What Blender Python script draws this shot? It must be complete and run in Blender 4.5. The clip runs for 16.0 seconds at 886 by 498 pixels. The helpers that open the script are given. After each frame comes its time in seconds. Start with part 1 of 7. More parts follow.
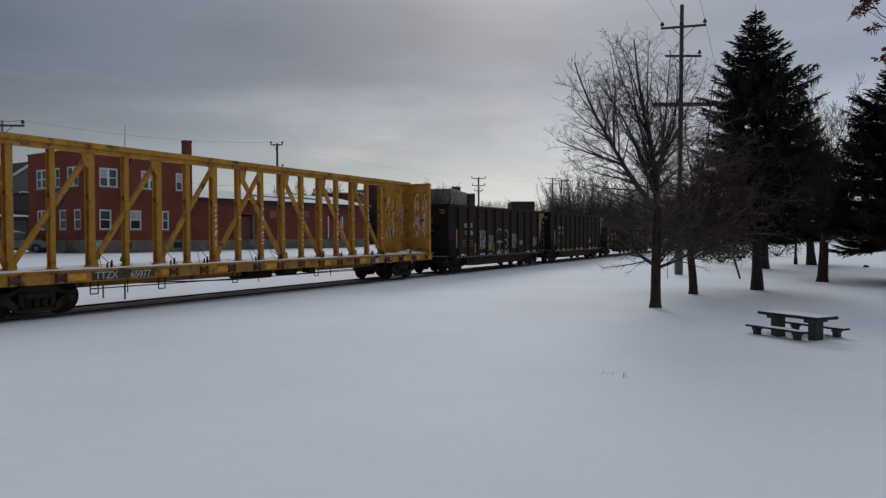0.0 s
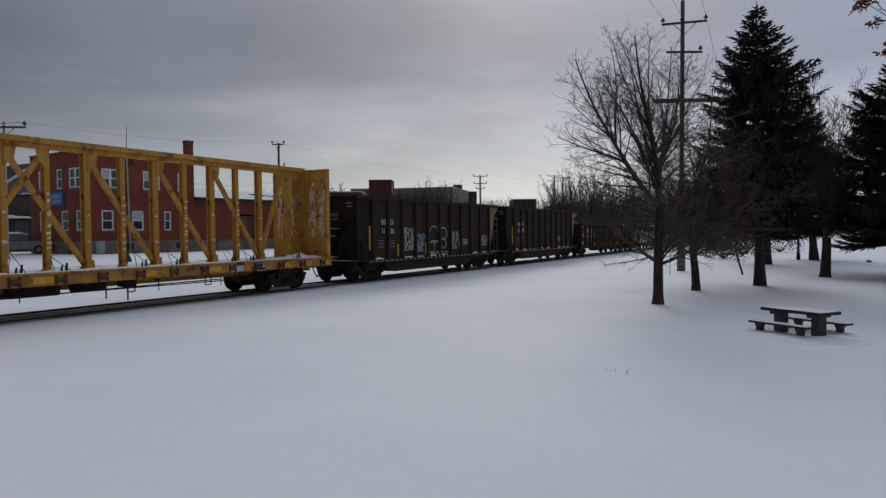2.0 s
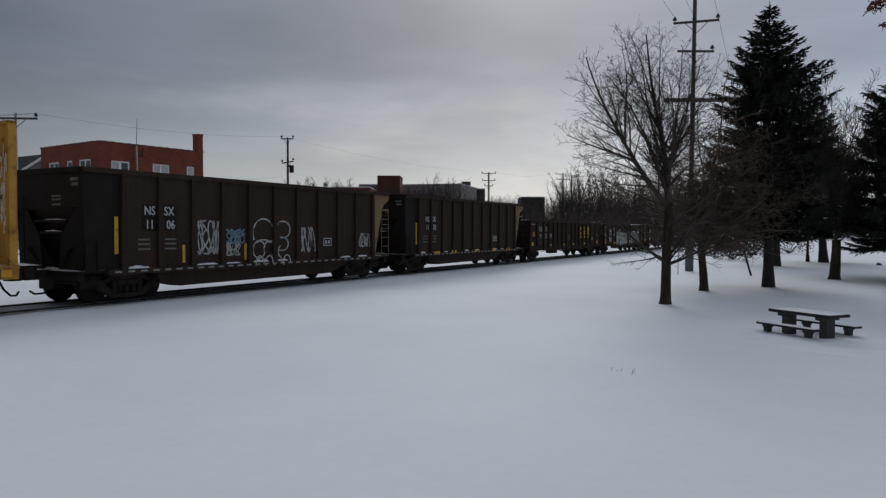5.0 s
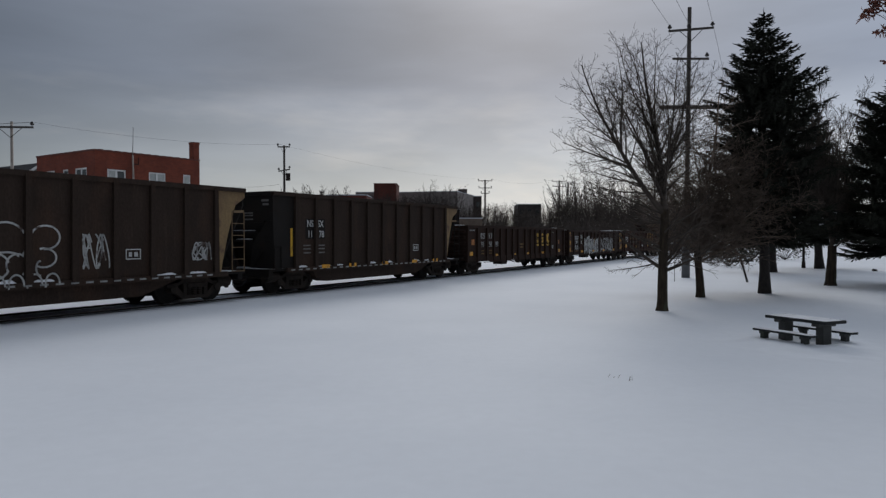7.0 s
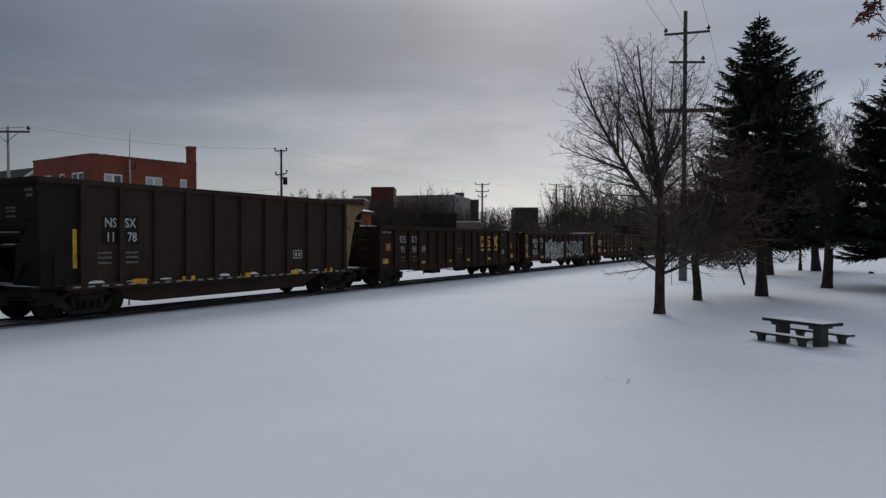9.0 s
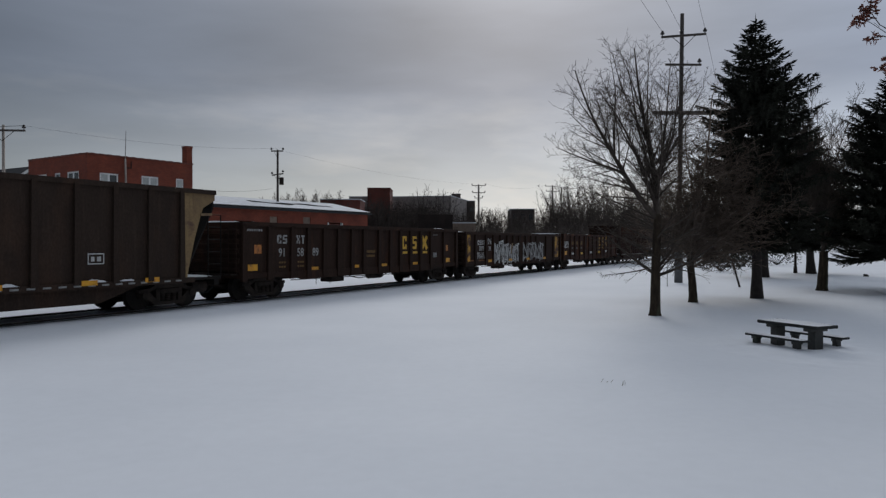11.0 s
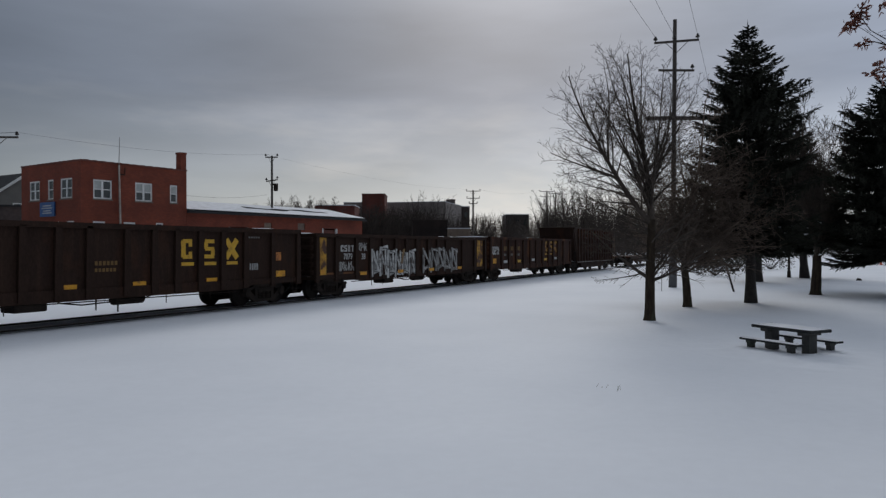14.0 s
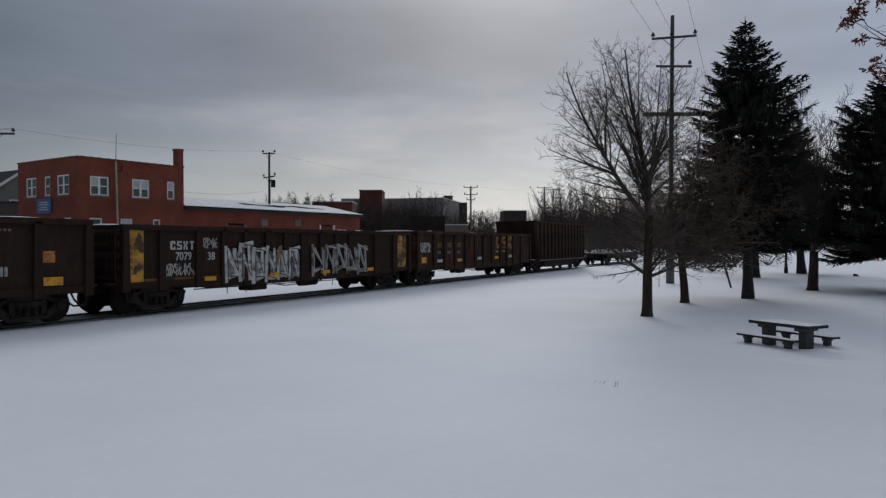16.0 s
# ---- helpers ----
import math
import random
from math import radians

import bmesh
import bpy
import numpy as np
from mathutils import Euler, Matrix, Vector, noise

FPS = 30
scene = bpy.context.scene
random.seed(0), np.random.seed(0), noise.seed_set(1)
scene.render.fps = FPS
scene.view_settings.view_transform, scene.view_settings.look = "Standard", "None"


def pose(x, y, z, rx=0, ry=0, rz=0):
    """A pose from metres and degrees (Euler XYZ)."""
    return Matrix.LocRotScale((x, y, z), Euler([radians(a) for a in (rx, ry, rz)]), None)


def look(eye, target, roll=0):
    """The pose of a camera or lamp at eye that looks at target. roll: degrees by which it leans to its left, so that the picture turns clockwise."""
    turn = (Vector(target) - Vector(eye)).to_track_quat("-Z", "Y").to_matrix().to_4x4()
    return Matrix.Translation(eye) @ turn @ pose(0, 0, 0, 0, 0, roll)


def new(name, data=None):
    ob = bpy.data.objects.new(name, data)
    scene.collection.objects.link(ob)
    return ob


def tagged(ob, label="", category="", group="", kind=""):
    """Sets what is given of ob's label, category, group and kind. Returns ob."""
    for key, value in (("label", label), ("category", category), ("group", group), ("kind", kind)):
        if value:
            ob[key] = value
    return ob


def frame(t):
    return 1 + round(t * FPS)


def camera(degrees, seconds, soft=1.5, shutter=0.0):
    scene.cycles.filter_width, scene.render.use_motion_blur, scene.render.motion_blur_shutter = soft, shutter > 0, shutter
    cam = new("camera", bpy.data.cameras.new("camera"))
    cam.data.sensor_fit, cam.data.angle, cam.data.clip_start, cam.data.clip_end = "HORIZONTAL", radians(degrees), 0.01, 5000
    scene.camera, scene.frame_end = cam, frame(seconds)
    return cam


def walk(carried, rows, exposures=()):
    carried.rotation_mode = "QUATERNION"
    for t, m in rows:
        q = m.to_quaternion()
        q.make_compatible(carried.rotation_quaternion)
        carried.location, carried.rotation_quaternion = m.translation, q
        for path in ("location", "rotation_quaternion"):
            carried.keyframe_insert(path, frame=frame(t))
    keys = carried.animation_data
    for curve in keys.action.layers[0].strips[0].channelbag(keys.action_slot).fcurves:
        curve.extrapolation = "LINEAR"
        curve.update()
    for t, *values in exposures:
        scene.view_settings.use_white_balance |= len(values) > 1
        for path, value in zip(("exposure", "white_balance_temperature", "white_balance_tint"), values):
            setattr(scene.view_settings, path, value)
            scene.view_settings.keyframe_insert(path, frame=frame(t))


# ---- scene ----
cam = camera(64.0, 16.0, soft=1.35)
PATH = [
    (0, pose(0, 0, 2.2, 88.930, 0.250, -0.000)),
    (0.5, pose(0, 0, 2.2, 89.284, 0.329, -0.001)),
    (1, pose(0, 0, 2.2, 89.251, 0.425, 0.205)),
    (1.5, pose(0, 0, 2.2, 89.079, 0.495, 0.146)),
    (2, pose(0, 0, 2.2, 88.783, 0.687, 0.160)),
    (2.5, pose(0, 0, 2.2, 88.557, 0.598, 0.568)),
    (3, pose(0, 0, 2.2, 88.340, 0.447, 0.994)),
    (3.5, pose(0, 0, 2.2, 88.264, -0.001, 1.336)),
    (4, pose(0, 0, 2.2, 88.296, -0.091, 1.128)),
    (4.5, pose(0, 0, 2.2, 88.706, -0.337, 1.071)),
    (4.7, pose(0, 0, 2.2, 88.475, -0.212, 0.855)),
    (6.8, pose(0, 0, 2.2, 89.222, 0.251, 0.812)),
    (7, pose(0, 0, 2.2, 89.119, 0.063, 0.514)),
    (7.5, pose(0, 0, 2.2, 89.369, 0.146, 0.555)),
    (8, pose(0, 0, 2.2, 89.323, 0.196, 0.526)),
    (8.5, pose(0, 0, 2.2, 89.318, 0.208, -0.004)),
    (9, pose(0, 0, 2.2, 89.409, 0.208, 0.295)),
    (9.2, pose(0, 0, 2.2, 89.247, 0.159, 0.062)),
    (11.3, pose(0, 0, 2.2, 89.503, -0.053, -0.010)),
    (11.5, pose(0, 0, 2.2, 89.495, 0.100, 0.048)),
    (12, pose(0, 0, 2.2, 89.854, -0.010, -0.164)),
    (12.5, pose(0, 0, 2.2, 89.790, 0.125, -0.109)),
    (13, pose(0, 0, 2.2, 89.918, 0.121, -0.001)),
    (13.5, pose(0, 0, 2.2, 89.392, 0.187, -0.137)),
    (14, pose(0, 0, 2.2, 89.944, 0.144, -0.441)),
    (14.5, pose(0, 0, 2.2, 89.801, 0.122, -0.416)),
    (15, pose(0, 0, 2.2, 89.531, -0.018, -0.510)),
    (15.5, pose(0, 0, 2.2, 89.403, 0.004, -0.655)),
    (16, pose(0, 0, 2.2, 89.641, 0.208, -0.632)),
]
walk(cam, PATH)

# the train's way along the line: seconds, metres
TRAIN = [
    (0, 0.00), (0.5, 2.12), (1, 4.28), (1.5, 6.44), (2, 8.61), (2.5, 10.79), (3, 12.98), (3.5, 15.17), (4, 17.36), (4.5, 19.43), (7, 30.26), (7.5, 32.41), (8, 34.55), (8.5, 36.70), (9, 38.76), (11.5, 49.12), (12, 51.27), (12.5, 53.43), (13, 55.55), (13.5, 57.72), (14, 59.94), (14.5, 62.15), (15, 64.37), (15.5, 66.56), (16, 68.71)
]

HEADING = 27.98                      # the line's bearing, degrees east of the first view
ALONG = Vector((math.sin(radians(HEADING)), math.cos(radians(HEADING)), 0))
ACROSS = Vector((-ALONG.y, ALONG.x, 0))
AXIS = 18.95                         # the track's centre line, metres from the camera
RAIL = 0.15                          # top of rail

# ---- light ----
world = bpy.data.worlds.new("overcast")
scene.world = world
world.use_nodes = True
wt = world.node_tree
wt.nodes.clear()


def wnode(kind, **values):
    n = wt.nodes.new(kind)
    for k, v in values.items():
        n.inputs[k].default_value = v
    return n


def ramp_stops(node, stops):
    el = node.color_ramp.elements
    while len(el) < len(stops):
        el.new(0.5)
    for e, (p, c) in zip(el, stops):
        e.position, e.color = p, (*c, 1)


SUN_EL, SUN_AZ = 27.0, 6.0
w_out = wnode("ShaderNodeOutputWorld")
w_sky = wnode("ShaderNodeTexSky")
w_sky.sky_type, w_sky.sun_disc = "NISHITA", False
w_sky.sun_elevation, w_sky.sun_rotation = radians(SUN_EL), radians(SUN_AZ)
w_air = wnode("ShaderNodeBackground", Strength=0.012)
wt.links.new(w_sky.outputs[0], w_air.inputs["Color"])
w_co = wnode("ShaderNodeTexCoord")
w_sep = wnode("ShaderNodeSeparateXYZ")
wt.links.new(w_co.outputs["Generated"], w_sep.inputs[0])
# height over the horizon gives the base tone of the cloud deck
w_ramp = wnode("ShaderNodeValToRGB")
ramp_stops(w_ramp, [(0.0, (0.46, 0.51, 0.568)), (0.07, (0.44, 0.486, 0.546)), (0.13, (0.318, 0.352, 0.418)), (0.21, (0.180, 0.205, 0.264)),
                    (0.30, (0.20, 0.226, 0.28)), (0.45, (0.38, 0.42, 0.483)), (0.75, (0.62, 0.672, 0.75)), (1.0, (0.70, 0.752, 0.83))])
wt.links.new(w_sep.outputs["Z"], w_ramp.inputs[0])
# the deck is brighter towards the hidden sun
w_dot = wnode("ShaderNodeVectorMath")
w_dot.operation = "DOT_PRODUCT"
w_dot.inputs[1].default_value = (math.sin(radians(35)), math.cos(radians(35)), 0.55)
wt.links.new(w_co.outputs["Generated"], w_dot.inputs[0])
w_glow = wnode("ShaderNodeMapRange")
for i, v in enumerate((0.25, 1.15, 0.32, 1.24)):
    w_glow.inputs[i + 1].default_value = v
wt.links.new(w_dot.outputs["Value"], w_glow.inputs[0])
# long streaks of stratus
w_map = wnode("ShaderNodeMapping")
w_map.inputs["Scale"].default_value = (1.3, 1.3, 6.0)
w_map.inputs["Rotation"].default_value = (radians(3), radians(-4), radians(20))
wt.links.new(w_co.outputs["Generated"], w_map.inputs[0])
w_noise = wnode("ShaderNodeTexNoise", Scale=2.1, Detail=5.0, Roughness=0.5, Distortion=0.25)
wt.links.new(w_map.outputs[0], w_noise.inputs["Vector"])
w_var = wnode("ShaderNodeMapRange")
for i, v in enumerate((0.3, 0.7, 0.82, 1.18)):
    w_var.inputs[i + 1].default_value = v
wt.links.new(w_noise.outputs["Fac"], w_var.inputs[0])
w_near = wnode("ShaderNodeMapRange")
for i, v in enumerate((0.92, 1.18, 0.0, 0.48)):
    w_near.inputs[i + 1].default_value = v
wt.links.new(w_dot.outputs["Value"], w_near.inputs[0])
w_sum = wnode("ShaderNodeMath")
w_sum.operation = "ADD"
wt.links.new(w_glow.outputs[0], w_sum.inputs[0])
wt.links.new(w_near.outputs[0], w_sum.inputs[1])
w_mul = wnode("ShaderNodeMath")
w_mul.operation = "MULTIPLY"
wt.links.new(w_var.outputs[0], w_mul.inputs[0])
wt.links.new(w_sum.outputs[0], w_mul.inputs[1])
w_map2 = wnode("ShaderNodeMapping")
w_map2.inputs["Scale"].default_value = (3.2, 3.2, 13.0)
w_map2.inputs["Location"].default_value = (0.4, 0.7, 0.2)
wt.links.new(w_co.outputs["Generated"], w_map2.inputs[0])
w_puff = wnode("ShaderNodeTexNoise", Scale=1.7, Detail=6.0, Roughness=0.55)
wt.links.new(w_map2.outputs[0], w_puff.inputs["Vector"])
w_band = wnode("ShaderNodeValToRGB")
ramp_stops(w_band, [(0.0, (0.7, 0.7, 0.7)), (0.06, (1, 1, 1)), (0.15, (0.55, 0.55, 0.55)), (0.24, (0, 0, 0))])
wt.links.new(w_sep.outputs["Z"], w_band.inputs[0])
w_edge = wnode("ShaderNodeMapRange")
for i, v in enumerate((0.5, 0.74, 0.0, 0.5)):
    w_edge.inputs[i + 1].default_value = v
wt.links.new(w_puff.outputs["Fac"], w_edge.inputs[0])
w_fac = wnode("ShaderNodeMath")
w_fac.operation = "MULTIPLY"
wt.links.new(w_edge.outputs[0], w_fac.inputs[0])
wt.links.new(w_band.outputs[0], w_fac.inputs[1])
w_tone = wnode("ShaderNodeMix")
w_tone.data_type = "RGBA"
w_tone.inputs[7].default_value = (0.66, 0.635, 0.625, 1)
wt.links.new(w_fac.outputs[0], w_tone.inputs[0])
wt.links.new(w_ramp.outputs[0], w_tone.inputs[6])
w_deck = wnode("ShaderNodeBackground")
wt.links.new(w_tone.outputs[2], w_deck.inputs["Color"])
wt.links.new(w_mul.outputs[0], w_deck.inputs["Strength"])
w_add = wnode("ShaderNodeAddShader")
wt.links.new(w_air.outputs[0], w_add.inputs[0])
wt.links.new(w_deck.outputs[0], w_add.inputs[1])
wt.links.new(w_add.outputs[0], w_out.inputs[0])

sun = new("sun", bpy.data.lights.new("sun", "SUN"))
sun.data.energy, sun.data.angle, sun.data.color = 1.02, radians(22), (1.0, 0.975, 0.94)
az, el = radians(SUN_AZ), radians(SUN_EL)
sun_way = Vector((math.sin(az) * math.cos(el), math.cos(az) * math.cos(el), math.sin(el)))
sun.matrix_world = look(sun_way * 60, (0, 0, 0))
scene.view_settings.exposure = -0.22

# ---- materials ----


def material(name, colour, second=None, rough=0.7, metal=0.0, scale=3.0, fine=40.0, mix=(0.35, 0.65), bump=0.2, stain=None, stain_scale=1.2,
             stain_at=(0.55, 0.68), stretch=(1, 1, 1), island=0.0, space="Object", fine_amount=0.15, depth=0.02, spec=0.5, streak=None, streak_at=(0.52, 0.72)):
    """Two tones in broad patches, a fine grain, an optional stain and a fine relief."""
    m = bpy.data.materials.new(name)
    m.use_nodes = True
    t = m.node_tree
    b = t.nodes["Principled BSDF"]
    b.inputs["Roughness"].default_value, b.inputs["Metallic"].default_value = rough, metal
    b.inputs["Specular IOR Level"].default_value = spec
    co, mp = t.nodes.new("ShaderNodeTexCoord"), t.nodes.new("ShaderNodeMapping")
    mp.inputs["Scale"].default_value = stretch
    t.links.new(co.outputs[space], mp.inputs[0])

    def noise_tex(sc, detail, lo, hi):
        n, r = t.nodes.new("ShaderNodeTexNoise"), t.nodes.new("ShaderNodeMapRange")
        n.inputs["Scale"].default_value, n.inputs["Detail"].default_value = sc, detail
        r.inputs[1].default_value, r.inputs[2].default_value = lo, hi
        t.links.new(mp.outputs[0], n.inputs["Vector"])
        t.links.new(n.outputs["Fac"], r.inputs[0])
        return r.outputs[0], n.outputs["Fac"]

    def blend(fac, a, c, kind="MIX", amount=None):
        x = t.nodes.new("ShaderNodeMix")
        x.data_type, x.blend_type = "RGBA", kind
        if amount is None:
            t.links.new(fac, x.inputs[0])
        else:
            x.inputs[0].default_value = amount
        for sock, val in ((x.inputs[6], a), (x.inputs[7], c)):
            if isinstance(val, tuple):
                sock.default_value = (*val, 1)
            else:
                t.links.new(val, sock)
        return x.outputs[2]

    second = second or tuple(c * 0.7 for c in colour)
    broad, _ = noise_tex(scale, 6, *mix)
    col = blend(broad, colour, second)
    if stain:
        st, _ = noise_tex(stain_scale, 9, *stain_at)
        col = blend(st, col, stain)
    if streak:                                # run-down marks, long in z
        long, sn, sr = t.nodes.new("ShaderNodeMapping"), t.nodes.new("ShaderNodeTexNoise"), t.nodes.new("ShaderNodeMapRange")
        long.inputs["Scale"].default_value = (5.0, 5.0, 0.45)
        sn.inputs["Scale"].default_value, sn.inputs["Detail"].default_value = 1.6, 5
        sr.inputs[1].default_value, sr.inputs[2].default_value, sr.inputs[4].default_value = *streak_at, 0.75
        t.links.new(co.outputs[space], long.inputs[0])
        t.links.new(long.outputs[0], sn.inputs["Vector"])
        t.links.new(sn.outputs["Fac"], sr.inputs[0])
        col = blend(sr.outputs[0], col, streak)
    grain, raw = noise_tex(fine, 3, 0.3, 0.7)
    col = blend(grain, col, blend(None, col, (0, 0, 0), amount=fine_amount * 2))
    if island:
        g = t.nodes.new("ShaderNodeNewGeometry")
        r = t.nodes.new("ShaderNodeMapRange")
        r.inputs[3].default_value, r.inputs[4].default_value = 1 - island, 1 + island
        t.links.new(g.outputs["Random Per Island"], r.inputs[0])
        hs = t.nodes.new("ShaderNodeHueSaturation")
        t.links.new(r.outputs[0], hs.inputs["Value"])
        t.links.new(col, hs.inputs["Color"])
        col = hs.outputs[0]
    t.links.new(col, b.inputs["Base Color"])
    if bump:
        bp = t.nodes.new("ShaderNodeBump")
        bp.inputs["Strength"].default_value, bp.inputs["Distance"].default_value = bump, depth
        t.links.new(raw, bp.inputs["Height"])
        t.links.new(bp.outputs[0], b.inputs["Normal"])
    return m


SNOW = material("snow", (0.832, 0.86, 0.912), (0.782, 0.813, 0.868), rough=0.75, scale=0.25, fine=5, bump=0.10, fine_amount=0.012, depth=0.03, spec=0.2)
SNOW_BIT = material("settled_snow", (0.82, 0.84, 0.88), (0.7, 0.71, 0.74), rough=0.8, scale=2, fine=20, bump=0.3, fine_amount=0.04, spec=0.2)
BALLAST = material("snowy_ballast", (0.42, 0.44, 0.47), (0.20, 0.205, 0.215), rough=0.95, scale=3, fine=14, bump=0.9, stain=(0.10, 0.095, 0.09), stain_scale=2.2, stain_at=(0.56, 0.64), stretch=(0.4, 1, 1))
BED_SNOW = material("track_snow", (0.64, 0.68, 0.76), (0.46, 0.50, 0.57), rough=0.9, scale=1.6, fine=14, bump=0.6, stain=(0.20, 0.195, 0.19), stain_scale=2.4, stain_at=(0.63, 0.75), stretch=(0.3, 1, 1))
RAIL_STEEL = material("rail_steel", (0.05, 0.04, 0.034), (0.03, 0.023, 0.02), rough=0.8, spec=0.2, scale=2, fine=30)
RAIL_TOP = material("polished_rail", (0.35, 0.35, 0.36), rough=0.3, metal=0.9, scale=1, fine=30, bump=0.05)
WHEEL = material("wheel_steel", (0.032, 0.026, 0.023), (0.019, 0.016, 0.015), rough=0.85, spec=0.2, scale=3, fine=30)
WHEEL_TREAD = material("wheel_tread", (0.2, 0.19, 0.18), rough=0.4, metal=0.8, scale=3)
CAST = material("cast_iron", (0.050, 0.037, 0.030), (0.026, 0.021, 0.018), rough=0.9, spec=0.2, scale=4, fine=30, bump=0.4)
YELLOW = material("yellow_wagon_paint", (0.64, 0.335, 0.055), (0.49, 0.24, 0.045), rough=0.7, scale=1.3, fine=25, stain=(0.13, 0.055, 0.025), stain_scale=2.6, stain_at=(0.57, 0.70), fine_amount=0.14, spec=0.25, streak=(0.34, 0.14, 0.035), streak_at=(0.5, 0.75))
YELLOW_DARK = material("worn_yellow_sill", (0.56, 0.275, 0.05), (0.36, 0.18, 0.05), rough=0.75, spec=0.25, scale=1.6, fine=25, stain=(0.08, 0.045, 0.028), stain_scale=2.2, stain_at=(0.55, 0.68))
SCRAPED = material("scraped_pale_paint", (0.86, 0.82, 0.72), (0.70, 0.64, 0.50), rough=0.8, scale=6, fine=40)
OLIVE_DIRT = material("dirty_olive_sill", (0.12, 0.085, 0.045), (0.06, 0.045, 0.03), rough=0.85, scale=4, fine=30)
SIGN_GREY = material("weathered_sign_metal", (0.07, 0.08, 0.08), (0.045, 0.05, 0.052), rough=0.6, scale=5, fine=30)
YELLOW_MARK = material("yellow_marking", (0.80, 0.47, 0.03), (0.68, 0.38, 0.03), rough=0.6, scale=4, fine=40, stain=(0.2, 0.11, 0.04), stain_scale=5, stain_at=(0.6, 0.75))
YELLOW_FADED = material("faded_yellow_paint", (0.66, 0.35, 0.03), (0.40, 0.19, 0.03), rough=0.7, scale=2.2, fine=30, stain=(0.085, 0.035, 0.02), stain_scale=3.0, stain_at=(0.47, 0.58))
SILL_MARK = material("orange_yellow_reflector", (0.90, 0.43, 0.02), (0.74, 0.33, 0.02), rough=0.6, scale=4, fine=40, stain=(0.2, 0.10, 0.04), stain_scale=5, stain_at=(0.58, 0.74))
LADDER_TAN = material("rusty_tan_ladder", (0.26, 0.175, 0.09), (0.14, 0.085, 0.05), rough=0.8, scale=4, fine=30)
ORANGE_MARK = material("orange_marking", (0.6, 0.22, 0.04), (0.4, 0.13, 0.04), rough=0.7, scale=6, stain=(0.05, 0.03, 0.02), stain_scale=8)
BLACK_PAINT = material("black_wagon_paint", (0.019, 0.0158, 0.0138), (0.0135, 0.0113, 0.010), rough=0.7, scale=1.5, fine=20, stain=(0.02, 0.014, 0.011), stain_scale=1.2, spec=0.15)
BROWN_PAINT = material("brown_black_wagon_paint", (0.051, 0.0345, 0.0265), (0.038, 0.026, 0.0205), rough=0.8, spec=0.12, scale=0.9, fine=20, stain=(0.062, 0.037, 0.026), stain_scale=0.8, stretch=(1, 1, 0.5), streak=(0.062, 0.041, 0.031))
RED_BROWN = material("red_brown_wagon_paint", (0.056, 0.029, 0.022), (0.033, 0.019, 0.015), rough=0.85, spec=0.12, scale=0.8, fine=20, stain=(0.13, 0.052, 0.026), stain_scale=1.1, stretch=(1, 1, 0.4), streak=(0.12, 0.062, 0.04))
RUST_PALE = material("orange_rust", (0.30, 0.12, 0.04), (0.12, 0.05, 0.025), rough=0.9, scale=2.2, fine=22, stain=(0.035, 0.024, 0.02), stain_scale=2.6, stain_at=(0.48, 0.58), bump=0.4)
RUST = material("rusted_steel", (0.16, 0.065, 0.03), (0.07, 0.034, 0.022), rough=0.9, scale=1.6, fine=18, stain=(0.035, 0.024, 0.02), stain_scale=1.5, bump=0.4)
DARK_BROWN = material("dark_brown_wagon_paint", (0.043, 0.0245, 0.018), (0.029, 0.017, 0.0132), rough=0.8, spec=0.12, scale=0.9, fine=20, stain=(0.062, 0.029, 0.018), stain_scale=0.9, stretch=(1, 1, 0.5), streak=(0.054, 0.030, 0.021))
TAN_PAINT = material("tan_wagon_paint", (0.30, 0.195, 0.08), (0.21, 0.13, 0.06), rough=0.7, scale=1.2, fine=25, stain=(0.13, 0.07, 0.04), stain_scale=2.0, stain_at=(0.56, 0.66), streak=(0.16, 0.085, 0.04))
WHITE_PAINT = material("white_stencil_paint", (0.66, 0.66, 0.65), (0.5, 0.5, 0.5), rough=0.7, scale=6, fine=50, stain=(0.1, 0.09, 0.085), stain_scale=9, stain_at=(0.62, 0.75))
WORN_WHITE = material("worn_stencil_white", (0.46, 0.46, 0.45), (0.30, 0.30, 0.295), rough=0.75, scale=5, fine=50, stain=(0.07, 0.06, 0.055), stain_scale=7, stain_at=(0.56, 0.70))
SILL_DASH = material("dull_sill_reflector", (0.36, 0.36, 0.35), (0.22, 0.215, 0.21), rough=0.6, scale=4, fine=40)
SPRAY_WHITE = material("white_spray_paint", (0.70, 0.70, 0.68), (0.46, 0.46, 0.45), rough=0.75, scale=3, fine=30, stain=(0.12, 0.09, 0.08), stain_scale=3.5, stain_at=(0.54, 0.64))
SPRAY_GREY = material("grey_spray_paint", (0.36, 0.355, 0.35), (0.16, 0.155, 0.15), rough=0.75, scale=2.2, fine=30, stain=(0.05, 0.04, 0.035), stain_scale=2.5, stain_at=(0.5, 0.62))
SPRAY_BLUE = material("blue_spray_paint", (0.30, 0.45, 0.56), (0.2, 0.32, 0.42), rough=0.75, scale=3)
SPRAY_BLACK = material("black_spray_paint", (0.03, 0.03, 0.032), rough=0.7, scale=3)
GREY_TEXT = material("faint_stencil", (0.20, 0.19, 0.18), (0.13, 0.12, 0.115), rough=0.8, scale=5)
BROWN_TEXT = material("dark_stencil", (0.20, 0.11, 0.03), rough=0.8, scale=5)
GREY_STEEL = material("galvanised_steel", (0.30, 0.29, 0.28), (0.2, 0.19, 0.18), rough=0.6, metal=0.3, scale=5, fine=40)
